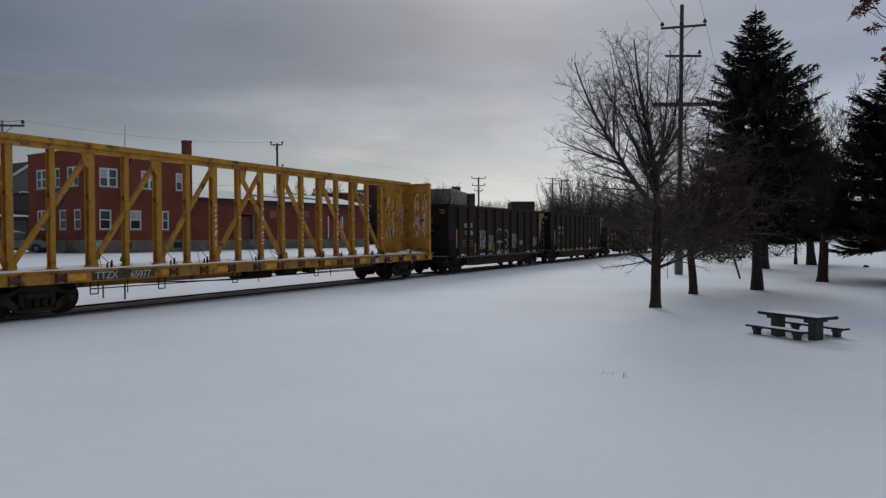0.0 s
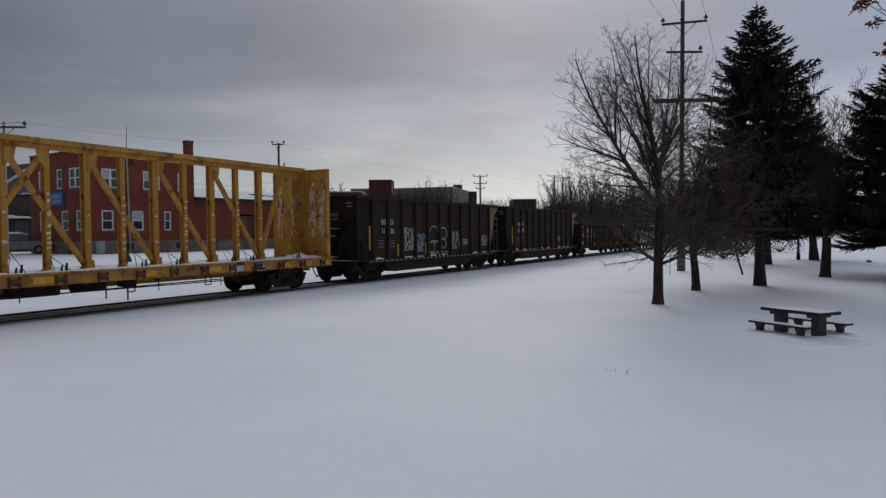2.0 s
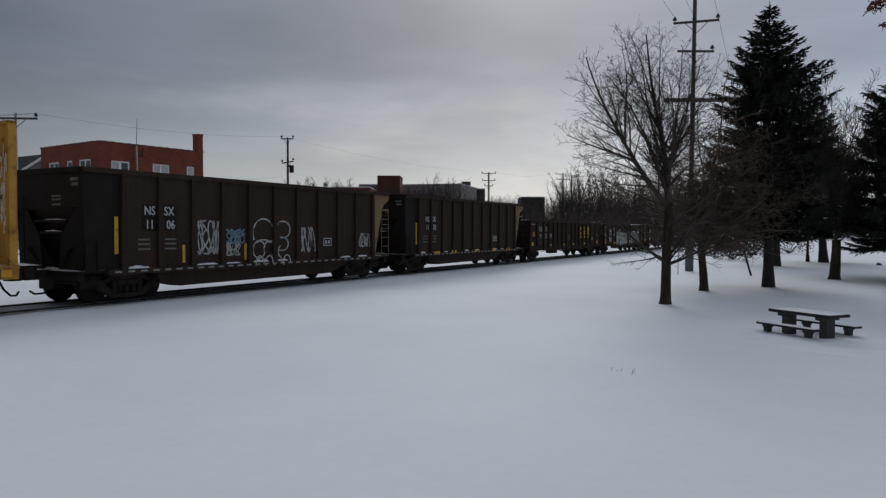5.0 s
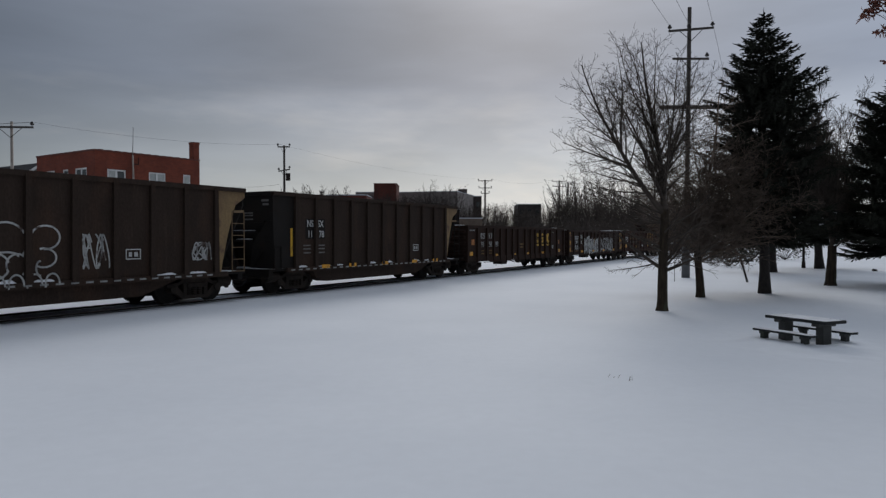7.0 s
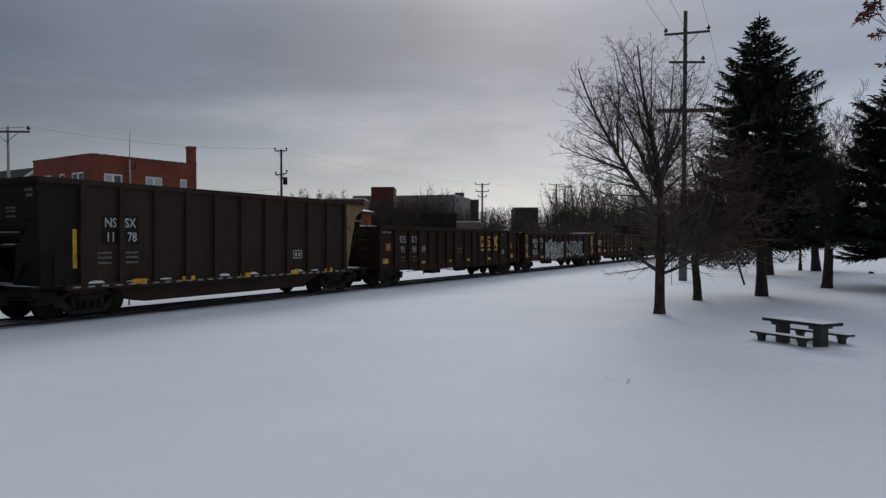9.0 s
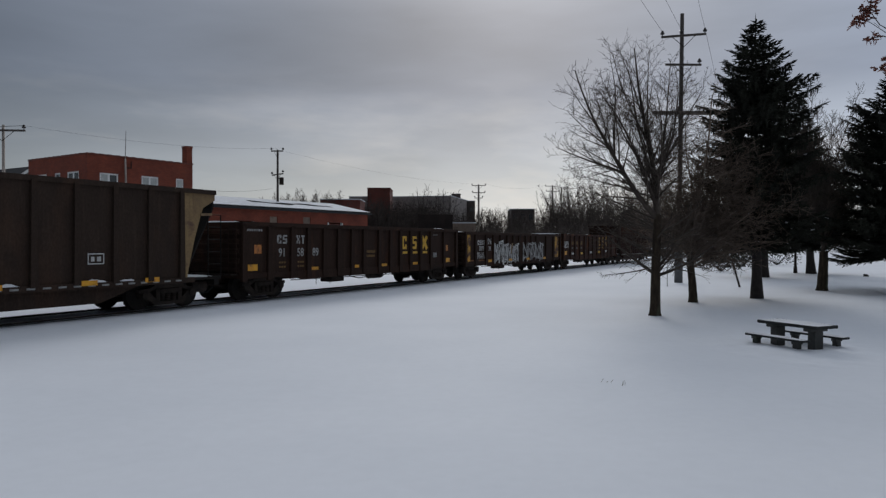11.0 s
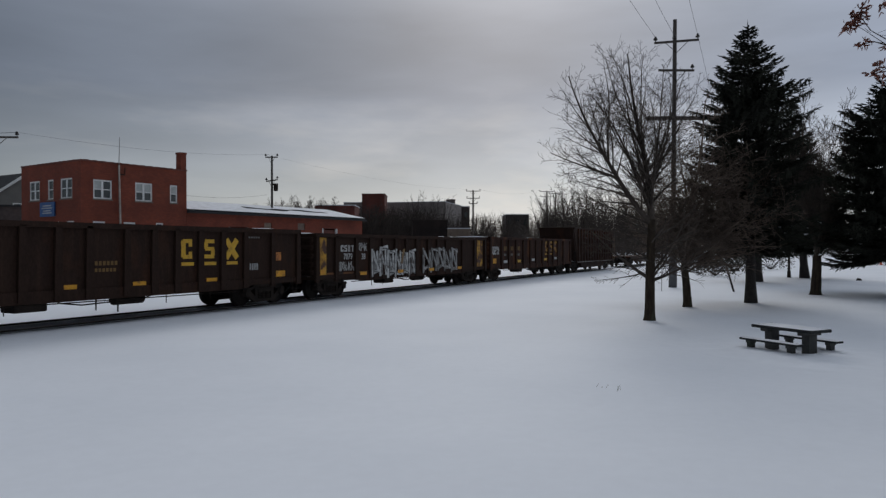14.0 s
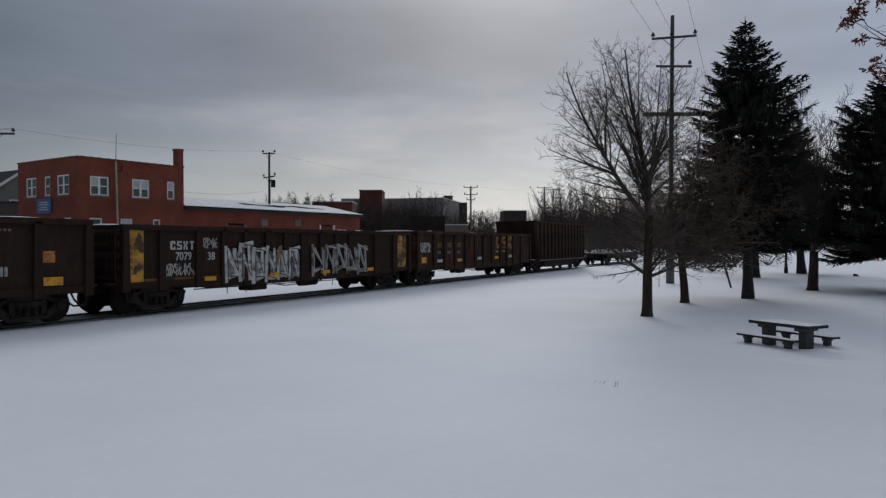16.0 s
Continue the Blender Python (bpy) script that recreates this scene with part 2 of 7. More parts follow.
CONCRETE = material("weathered_concrete", (0.10, 0.10, 0.094), (0.06, 0.06, 0.057), rough=0.9, scale=3, fine=45, stain=(0.06, 0.07, 0.055), stain_scale=2.5, bump=0.4)
DARK_SLAB = material("dark_stained_concrete", (0.035, 0.037, 0.037), (0.022, 0.024, 0.024), rough=0.9, scale=3, fine=45, bump=0.4)
FOUNDATION = material("grey_foundation", (0.25, 0.205, 0.17), (0.165, 0.135, 0.115), rough=0.95, scale=0.8, fine=8, stain=(0.1, 0.09, 0.08), stain_scale=0.6)
WHITE_TRIM = material("white_window_paint", (0.90, 0.90, 0.88), (0.82, 0.82, 0.80), rough=0.6, scale=5, fine=30)
WINDOW_GLASS = material("window_glass", (0.04, 0.05, 0.055), (0.025, 0.03, 0.034), rough=0.08, scale=0.6, fine=4, bump=0.03, fine_amount=0.02, spec=0.8)
BLIND = material("window_blind", (0.58, 0.60, 0.58), (0.42, 0.44, 0.43), rough=0.8, scale=2, fine=20)
MAST_PAINT = material("weathered_pale_mast", (0.46, 0.40, 0.35), (0.34, 0.29, 0.25), rough=0.7, scale=3, fine=30)
GUARD = material("dull_grey_guard", (0.16, 0.165, 0.17), (0.11, 0.112, 0.115), rough=0.8, scale=3, fine=20)
CABINET = material("pale_green_enamel", (0.42, 0.47, 0.43), (0.34, 0.38, 0.35), rough=0.5, scale=2, fine=30)
COPING = material("clay_coping", (0.20, 0.06, 0.04), (0.13, 0.045, 0.033), rough=0.8, scale=3, fine=20)
BLUE_SIGN = material("blue_sign_paint", (0.03, 0.12, 0.33), (0.025, 0.09, 0.25), rough=0.5, scale=2)
SHINGLE = material("dark_shingle", (0.045, 0.045, 0.048), (0.03, 0.03, 0.032), rough=0.9, scale=2, fine=12)
SHED_BLACK = material("tarred_shed_wall", (0.035, 0.026, 0.023), (0.022, 0.017, 0.016), rough=0.9, scale=0.6, fine=5, spec=0.15)
SIDING = material("pale_siding", (0.22, 0.213, 0.195), (0.18, 0.173, 0.16), rough=0.8, scale=1, fine=12)
RENDER_GREY = material("grey_wall_render", (0.42, 0.37, 0.345), (0.34, 0.30, 0.28), rough=0.9, scale=0.3, fine=3)
RENDER_TAN = material("tan_wall_block", (0.28, 0.21, 0.16), (0.22, 0.165, 0.13), rough=0.9, scale=0.3, fine=3)
DARK_WALL = material("dark_brick_wall", (0.12, 0.092, 0.085), (0.09, 0.072, 0.067), rough=0.9, scale=0.3, fine=3)
POLE_WOOD = material("weathered_pole_wood", (0.10, 0.085, 0.075), (0.065, 0.055, 0.05), rough=0.9, scale=2, fine=20, stretch=(3, 3, 0.3), bump=0.4)
PORCELAIN = material("dark_insulator", (0.03, 0.022, 0.02), rough=0.35, scale=5)
WIRE = material("cable", (0.05, 0.05, 0.052), rough=0.7, scale=5)
BARK = material("grey_brown_bark", (0.078, 0.060, 0.042), (0.040, 0.030, 0.023), rough=0.95, spec=0.15, scale=5, fine=25, stretch=(2, 2, 0.5), bump=0.7, stain=(0.11, 0.115, 0.08), stain_scale=1.5, stain_at=(0.58, 0.7))
TWIG = material("dark_twig_bark", (0.082, 0.063, 0.050), (0.060, 0.047, 0.038), rough=0.9, scale=2, fine=15, bump=0, island=0.25)
TWIG_RED = material("red_brown_twig_bark", (0.185, 0.137, 0.106), (0.130, 0.096, 0.075), rough=0.9, scale=2, fine=15, bump=0, island=0.3)
FAR_TWIG = material("far_wood_bark", (0.118, 0.098, 0.086), (0.085, 0.07, 0.062), rough=0.95, spec=0.1, scale=0.1, fine=1, bump=0, island=0.3)
SPRUCE_BARK = material("spruce_bark", (0.05, 0.042, 0.038), (0.032, 0.027, 0.025), rough=0.95, scale=5, fine=25, bump=0.7)
NEEDLES = material("spruce_needles", (0.044, 0.047, 0.034), (0.028, 0.030, 0.023), rough=0.75, scale=0.8, fine=8, bump=0, island=0.35, spec=0.25)
OAK_LEAF = material("dead_oak_leaf", (0.30, 0.105, 0.07), (0.19, 0.07, 0.05), rough=0.8, scale=5, bump=0, island=0.4)
WEED = material("dry_weed", (0.14, 0.11, 0.075), rough=0.9, scale=5, bump=0)
CONE = material("orange_plastic", (0.75, 0.10, 0.03), rough=0.5, scale=5)
CAR_PAINT = material("grey_car_paint", (0.27, 0.275, 0.28), rough=0.3, scale=2)
TYRE = material("tyre_rubber", (0.02, 0.02, 0.02), rough=0.9, scale=8)


def brick_material(name, red, dark, mortar):
    m = bpy.data.materials.new(name)
    m.use_nodes = True
    t = m.node_tree
    b = t.nodes["Principled BSDF"]
    b.inputs["Roughness"].default_value = 0.9
    co, sep, com = t.nodes.new("ShaderNodeTexCoord"), t.nodes.new("ShaderNodeSeparateXYZ"), t.nodes.new("ShaderNodeCombineXYZ")
    t.links.new(co.outputs["Object"], sep.inputs[0])
    sm = t.nodes.new("ShaderNodeMath")
    sm.operation = "ADD"
    t.links.new(sep.outputs["X"], sm.inputs[0])
    t.links.new(sep.outputs["Y"], sm.inputs[1])
    t.links.new(sm.outputs[0], com.inputs["X"])
    t.links.new(sep.outputs["Z"], com.inputs["Y"])
    br = t.nodes.new("ShaderNodeTexBrick")
    br.inputs["Color1"].default_value, br.inputs["Color2"].default_value, br.inputs["Mortar"].default_value = (*red, 1), (*dark, 1), (*mortar, 1)
    for k, v in (("Scale", 1.0), ("Brick Width", 0.21), ("Row Height", 0.075), ("Mortar Size", 0.006)):
        br.inputs[k].default_value = v
    t.links.new(com.outputs[0], br.inputs["Vector"])
    n = t.nodes.new("ShaderNodeTexNoise")
    n.inputs["Scale"].default_value, n.inputs["Detail"].default_value = 0.5, 7
    t.links.new(co.outputs["Object"], n.inputs["Vector"])
    r = t.nodes.new("ShaderNodeMapRange")
    for i, v in enumerate((0.35, 0.7, 1.12, 0.68)):
        r.inputs[i + 1].default_value = v
    t.links.new(n.outputs["Fac"], r.inputs[0])
    hs = t.nodes.new("ShaderNodeHueSaturation")
    t.links.new(r.outputs[0], hs.inputs["Value"])
    t.links.new(br.outputs["Color"], hs.inputs["Color"])
    t.links.new(hs.outputs[0], b.inputs["Base Color"])
    bp = t.nodes.new("ShaderNodeBump")
    bp.inputs["Strength"].default_value, bp.inputs["Distance"].default_value = 0.4, 0.01
    t.links.new(br.outputs["Fac"], bp.inputs["Height"])
    bp.invert = True
    t.links.new(bp.outputs[0], b.inputs["Normal"])
    return m


BRICK = brick_material("red_brick", (0.245, 0.053, 0.026), (0.175, 0.038, 0.020), (0.14, 0.05, 0.033))
BRICK_FAR = brick_material("dull_red_brick", (0.20, 0.052, 0.038), (0.14, 0.04, 0.03), (0.12, 0.06, 0.05))

# ---- geometry helpers ----


class Geo:
    """Vertices and faces collected piece by piece."""

    def __init__(self):
        self.v, self.f = [], []

    def add(self, pts, faces):
        n = len(self.v)
        self.v.extend(tuple(p) for p in pts)
        self.f.extend(tuple(i + n for i in f) for f in faces)
        return self

    def box(self, x0, x1, y0, y1, z0, z1):
        return self.add([(x, y, z) for z in (z0, z1) for y in (y0, y1) for x in (x0, x1)],
                        [(0, 2, 3, 1), (4, 5, 7, 6), (0, 1, 5, 4), (2, 6, 7, 3), (0, 4, 6, 2), (1, 3, 7, 5)])

    def prism(self, outline, y0, y1):
        """An outline in x and z, drawn out along y."""
        n = len(outline)
        area = sum(outline[i][0] * outline[(i + 1) % n][1] - outline[(i + 1) % n][0] * outline[i][1] for i in range(n))
        if area < 0:
            outline = outline[::-1]
        return self.add([(x, y0, z) for x, z in outline] + [(x, y1, z) for x, z in outline],
                        [tuple(range(n)), tuple(range(2 * n - 1, n - 1, -1))] + [(i, i + n, (i + 1) % n + n, (i + 1) % n) for i in range(n)])

    def tube(self, a, b, ra, rb=None, n=8, caps=True):
        a, b = Vector(a), Vector(b)
        rb = ra if rb is None else rb
        d = (b - a).normalized()
        s = d.orthogonal().normalized()
        t = d.cross(s)
        ring = [(math.cos(2 * math.pi * i / n), math.sin(2 * math.pi * i / n)) for i in range(n)]
        pts = [a + (s * c + t * q) * ra for c, q in ring] + [b + (s * c + t * q) * rb for c, q in ring]
        fs = [(i, (i + 1) % n, (i + 1) % n + n, i + n) for i in range(n)]
        if caps:
            fs += [tuple(range(n - 1, -1, -1)), tuple(range(n, 2 * n))]
        return self.add(pts, fs)

    def path(self, pts, r, n=6):
        for a, b in zip(pts, pts[1:]):
            self.tube(a, b, r, r, n)
        return self

    def beam(self, a, b, w, h):
        """A square bar from a to b: w across y, h at right angles to it."""
        a, b = Vector(a), Vector(b)
        d = (b - a).normalized()
        side = Vector((0, 1, 0)) if abs(d.y) < 0.9 else Vector((1, 0, 0))
        up = d.cross(side).normalized()
        pts = [p + side * (w / 2 * i) + up * (h / 2 * j) for p in (a, b) for j in (-1, 1) for i in (-1, 1)]
        return self.add(pts, [(0, 2, 3, 1), (4, 5, 7, 6), (0, 1, 5, 4), (2, 6, 7, 3), (0, 4, 6, 2), (1, 3, 7, 5)])

    def weld(self):
        """Joins touching boxes into one shell: shared corners become one, faces between them go."""
        index, remap = {}, []
        for p in self.v:
            remap.append(index.setdefault(tuple(round(c, 4) for c in p), len(index)))
        seen = {}
        for f in self.f:
            f = tuple(remap[i] for i in f)
            seen.setdefault(frozenset(f), []).append(f)
        self.v, self.f = list(index), [fs[0] for fs in seen.values() if len(fs) == 1]
        return self

    def mesh(self, name):
        m = bpy.data.meshes.new(name)
        m.from_pydata(self.v, [], self.f)
        m.update()
        return m


def part(name, geo, mat, parent=None, label="", m=None, smooth=False, bevel=0.0):
    data = geo if isinstance(geo, bpy.types.Mesh) else geo.mesh(name)
    if not data.materials:
        data.materials.append(mat)
    if smooth:
        data.polygons.foreach_set("use_smooth", [True] * len(data.polygons))
    ob = new(name, data)
    ob.parent = parent
    if m is not None:
        ob.matrix_basis = m
    if bevel:
        mod = ob.modifiers.new("worn edge", "BEVEL")
        mod.width, mod.segments, mod.limit_method = bevel, 2, "ANGLE"
    return tagged(ob, label)


def thing(name, label, category, m=None, group=""):
    ob = new(name)
    ob.empty_display_size = 0.3
    if m is not None:
        ob.matrix_basis = m
    return tagged(ob, label, category, group)


def structure(name, geo, mat, label, smooth=False):
    return tagged(part(name, geo, mat, None, label, smooth=smooth), category=name.rstrip("_0123456789"), kind="structure")


def lettering(body, size, narrow=1.0):
    """A word as a thin mesh in x and z, its middle at the origin, facing -y."""
    cu = bpy.data.curves.new("lettering", "FONT")
    cu.body, cu.size, cu.align_x, cu.align_y, cu.extrude, cu.resolution_u = body, size, "CENTER", "CENTER", 0.003, 3
    cu.offset = 0.012 * size
    ob = new("lettering", cu)
    bpy.context.view_layer.update()
    me = bpy.data.meshes.new_from_object(ob.evaluated_get(bpy.context.evaluated_depsgraph_get()))
    bpy.data.objects.remove(ob)
    bpy.data.curves.remove(cu)
    me.transform(Matrix.Rotation(radians(90), 4, "X") @ Matrix.Diagonal((narrow, 1, 1, 1)))
    return me


def strokes(geo, pts, width, y, thick=0.004):
    """A painted line: a flat ribbon in x and z, a little proud of the sheet at y."""
    for (x0, z0), (x1, z1) in zip(pts, pts[1:]):
        dx, dz = x1 - x0, z1 - z0
        n = math.hypot(dx, dz) or 1
        ex, ez, qx, qz = dx / n * width * 0.4, dz / n * width * 0.4, -dz / n * width / 2, dx / n * width / 2
        geo.prism([(x0 - ex + qx, z0 - ez + qz), (x1 + ex + qx, z1 + ez + qz), (x1 + ex - qx, z1 + ez - qz), (x0 - ex - qx, z0 - ez - qz)], y - thick, y)


def on_line(u, w=0.0, z=0.0):
    return ALONG * u + ACROSS * (AXIS + w) + Vector((0, 0, z))


# ---- ground and track ----


def ground_height(x, y):
    w = x * ACROSS.x + y * ACROSS.y - AXIS
    t = min(1.0, max(0.0, (w - 4.0) / 18.0))
    z = 1.05 * t * t * (3 - 2 * t)
    near = min(1.0, max(0.0, abs(w) - 2.2) / 3.0)
    d = math.hypot(x, y)
    swell = noise.noise(Vector((x * 0.11, y * 0.11, 3.1))) * 0.10 + noise.noise(Vector((x * 0.35, y * 0.35, 7.7))) * 0.025
    z += swell * near * min(1.0, d / 14.0) * (1.0 if d < 120 else 0.0)
    z += 0.07 * math.exp(-((w + 2.0) / 0.5) ** 2) * (1 + 0.5 * noise.noise(Vector((x * 0.5, y * 0.5, 1.0))))
    z += 0.10 * math.exp(-(w / 1.6) ** 4)
    return z


def stations(limit, fine):
    out, p, step = [0.0], 0.0, fine
    while p < limit:
        p += step
        if p > 45:
            step *= 1.16
        out.append(min(p, limit))
    return [-q for q in reversed(out[1:])] + out


def build_ground():
    us, ws = stations(3500, 0.8), stations(3500, 0.5)
    g = Geo()
    for w in ws:
        for u in us:
            p = on_line(u + 20, w)
            g.v.append((p.x, p.y, ground_height(p.x, p.y)))
    n = len(us)
    g.f = [(j * n + i, j * n + i + 1, (j + 1) * n + i + 1, (j + 1) * n + i) for j in range(len(ws) - 1) for i in range(n - 1)]
    structure("ground", g, SNOW, "smooth unbroken snow over a park lawn", smooth=True)


build_ground()

LINE = Matrix.Translation(ACROSS * AXIS) @ pose(0, 0, 0, 0, 0, 90 - HEADING)


def build_track():
    g = Geo()
    n, ys = 700, (-0.655, -0.58, -0.45, -0.2, 0.1, 0.35, 0.5, 0.6, 0.655)
    for i in range(n + 1):
        x = -60 + 960 * (i / n) ** 2.2
        for y in ys:
            g.v.append((x, y, 0.085 + 0.03 * math.cos(y * 2.2) + 0.02 * noise.noise(Vector((x * 0.8, y * 3, 2.2))) - (0.05 if abs(y) > 0.64 else 0)))
    m = len(ys)
    g.f = [(i * m + j, (i + 1) * m + j, (i + 1) * m + j + 1, i * m + j + 1) for i in range(n) for j in range(m - 1)]
    bed = structure("trackbed", g, BED_SNOW, "packed snow with dirty streaks between the rails", smooth=True)
    bed.matrix_basis = LINE
    for i, side in enumerate((-1, 1)):
        y = 0.7535 * side
        track = thing("rail_%d" % (i + 1), "worn steel rail in the snow", "rail", LINE)
        tagged(track, kind="structure")
        g = Geo().box(-60, 900, y - 0.07, y + 0.07, -0.1, 0.0).box(-60, 900, y - 0.012, y + 0.012, 0.0, 0.11).box(-60, 900, y - 0.036, y + 0.036, 0.11, RAIL - 0.006)
        part("web", g, RAIL_STEEL, track)
        part("running_surface", Geo().box(-60, 900, y - 0.030, y + 0.030, RAIL - 0.006, RAIL), RAIL_TOP, track, "polished running surface")
    # a dark mottled ballast strip along the outer side of each rail
    for side in (-1, 1):
        g = Geo()
        edge = sorted((side * 0.84, side * 1.08))
        for i in range(n + 1):
            x = -60 + 960 * (i / n) ** 2.2
            for k, y in enumerate((edge[0], edge[1])):
                wob = 0.10 * noise.noise(Vector((x * 0.7, side * 5.0, 4.0))) + 0.05 * noise.noise(Vector((x * 2.7, side * 5.0, 9.0)))
                outer = abs(y) > 1
                g.v.append((x, y + (side * wob if outer else 0), 0.104 if outer else 0.09))
        g.f = [(2 * i, 2 * i + 2, 2 * i + 3, 2 * i + 1) for i in range(n)]
        strip = structure("ballast_%d" % (1 if side < 0 else 2), g, BALLAST, "dark snow-dusted ballast beside the rail")
        strip.matrix_basis = LINE


build_track()

# ---- railway wagons: x along the line, -y towards the park, z from the top of the rail ----
TURNING = []          # (wheelset, its pose on the bogie)
WAGONS = []           # (wagon, its place along the line at the start)


def make_wheelset_meshes():
    tread, disc = Geo(), Geo()
    for s in (-1, 1):
        tread.tube((0, s * 0.70, 0), (0, s * 0.82, 0), 0.457, 0.45, 28)
        tread.tube((0, s * 0.67, 0), (0, s * 0.70, 0), 0.482, 0.482, 28)
        disc.tube((0, s * 0.80, 0), (0, s * 0.826, 0), 0.385, 0.385, 24)
        disc.tube((0, s * 0.80, 0), (0, s * 0.88, 0), 0.14, 0.12, 14)
        for k in range(5):
            a = k * math.tau / 5
            disc.tube((0.25 * math.cos(a), s * 0.81, 0.25 * math.sin(a)), (0.25 * math.cos(a), s * 0.838, 0.25 * math.sin(a)), 0.05, 0.035, 8)
    disc.tube((0, -0.95, 0), (0, 0.95, 0), 0.08, 0.08, 12)
    a, b = tread.mesh("wheelset"), disc.mesh("wheel_disc")
    a.materials.append(WHEEL)
    b.materials.append(WHEEL)
    return a, b


WHEEL_MESH, DISC_MESH = make_wheelset_meshes()
WHEEL_DATA = bpy.data.meshes.new("wheelset")
_bm = bmesh.new()
_bm.from_mesh(WHEEL_MESH)
_bm.from_mesh(DISC_MESH)
_bm.to_mesh(WHEEL_DATA)
_bm.free()
WHEEL_DATA.materials.append(WHEEL)


def side_frame_mesh(s):
    g = Geo()
    y = 1.02 * s
    g.prism([(-1.12, 0.62), (-0.72, 0.66), (-0.42, 0.80), (0.42, 0.80), (0.72, 0.66), (1.12, 0.62), (1.12, 0.52), (0.76, 0.54), (0.5, 0.64), (-0.5, 0.64), (-0.76, 0.54), (-1.12, 0.52)], y - 0.08, y + 0.08)
    g.prism([(-1.02, 0.54), (-0.74, 0.54), (-0.40, 0.24), (0.40, 0.24), (0.74, 0.54), (1.02, 0.54), (0.88, 0.40), (0.52, 0.13), (-0.52, 0.13), (-0.88, 0.40)], y - 0.08, y + 0.08)
    for x in (-0.42, 0.42):
        g.box(x - 0.07, x + 0.07, y - 0.08, y + 0.08, 0.22, 0.66)
    for x in (-0.89, 0.89):
        g.tube((x, y - 0.12, 0.457), (x, y + 0.12, 0.457), 0.13, 0.13, 14)
        g.box(x - 0.16, x + 0.16, y - 0.09, y + 0.09, 0.50, 0.64)
    for x in (-0.22, 0.0, 0.22):
        for z in (0.26, 0.32, 0.38, 0.44):
            g.tube((x, y, z), (x, y, z + 0.045), 0.085, 0.085, 10)
    g.box(-0.34, 0.34, y - 0.09, y + 0.09, 0.48, 0.62).box(-0.36, 0.36, min(y - 0.1 * s, y - 0.07 * s), max(y - 0.1 * s, y - 0.07 * s), 0.2, 0.66)
    m = g.mesh("side_frame")
    m.materials.append(CAST)
    return m


FRAMES = {s: side_frame_mesh(s) for s in (-1, 1)}


def bogie(wagon, x):
    g = Geo().box(-0.2, 0.2, -0.98, 0.98, 0.46, 0.74).tube((0, 0, 0.7), (0, 0, 0.84), 0.3, 0.3, 16)
    g.box(-0.62, -0.54, -0.8, 0.8, 0.42, 0.52).box(0.54, 0.62, -0.8, 0.8, 0.42, 0.52)
    b = part("bogie", g, CAST, wagon, "dark cast-steel bogie", pose(x, 0, 0))
    for s in (-1, 1):
        part("side_frame", FRAMES[s], CAST, b)
    for dx in (-0.89, 0.89):
        w = part("wheelset", WHEEL_DATA, WHEEL, b, m=pose(dx, 0, 0.457))
        TURNING.append((w, dx))


def coupler(wagon, x, s):
    g = Geo().box(min(x, x + 0.72 * s), max(x, x + 0.72 * s), -0.09, 0.09, 0.76, 0.95).box(min(x + 0.5 * s, x + 0.8 * s), max(x + 0.5 * s, x + 0.8 * s), -0.17, 0.15, 0.70, 1.02)
    part("coupler", g, CAST, wagon, "rusty cast knuckle coupler")
    h = Geo().path([(x + 0.1 * s, -0.35, 0.78), (x + 0.22 * s, -0.37, 0.52), (x + 0.42 * s, -0.33, 0.34), (x + 0.62 * s, -0.24, 0.33), (x + 0.72 * s, -0.18, 0.42)], 0.028, 6)
    part("air_hose", h, TYRE, wagon, "black rubber air hose")


def ladder(wagon, x, y, z0, z1, mat, along=True, width=0.42, n=None):
    g = Geo()
    dx, dy = (width / 2, 0) if along else (0, width / 2)
    for s in (-1, 1):
        g.tube((x + dx * s, y + dy * s, z0), (x + dx * s, y + dy * s, z1), 0.02, 0.02, 6)
    n = n or max(2, round((z1 - z0) / 0.4))
    for k in range(n + 1):
        z = z0 + (z1 - z0) * k / n
        g.tube((x - dx, y - dy, z), (x + dx, y + dy, z), 0.014, 0.014, 6)
    part("ladder", g, mat, wagon, "bent steel grab irons")


def brake_gear(wagon, x0, x1, y=-1.1):
    g = Geo().tube((x0, y, 0.62), (x1, y, 0.56), 0.018, 0.018, 6)
    part("brake_rod", g, CAST, wagon)


def stirrups(wagon, xs, y, z, mat):
    for x in xs:
        g = Geo().path([(x - 0.12, y, z), (x - 0.12, y, z - 0.36), (x + 0.12, y, z - 0.36), (x + 0.12, y, z)], 0.018, 6)
        part("step", g, mat, wagon)


def snow_heap(g, x0, x1, y0, y1, z, h, seed, nx=10, ny=4):
    """A low lump of settled snow, rounded off to nothing at its rim."""
    base = len(g.v)
    for j in range(ny + 1):
        for i in range(nx + 1):
            a, b = i / nx, j / ny
            r = (math.sin(math.pi * a) ** 0.5 if 0 < a < 1 else 0) * (math.sin(math.pi * b) ** 0.5 if 0 < b < 1 else 0)
            q = 0.65 + 0.7 * noise.noise(Vector((a * 4 + seed, b * 3, seed * 1.7)))
            g.v.append((x0 + (x1 - x0) * a, y0 + (y1 - y0) * b, z + h * r * max(0.15, q)))
    g.f += [(base + j * (nx + 1) + i, base + j * (nx + 1) + i + 1, base + (j + 1) * (nx + 1) + i + 1, base + (j + 1) * (nx + 1) + i) for j in range(ny) for i in range(nx)]


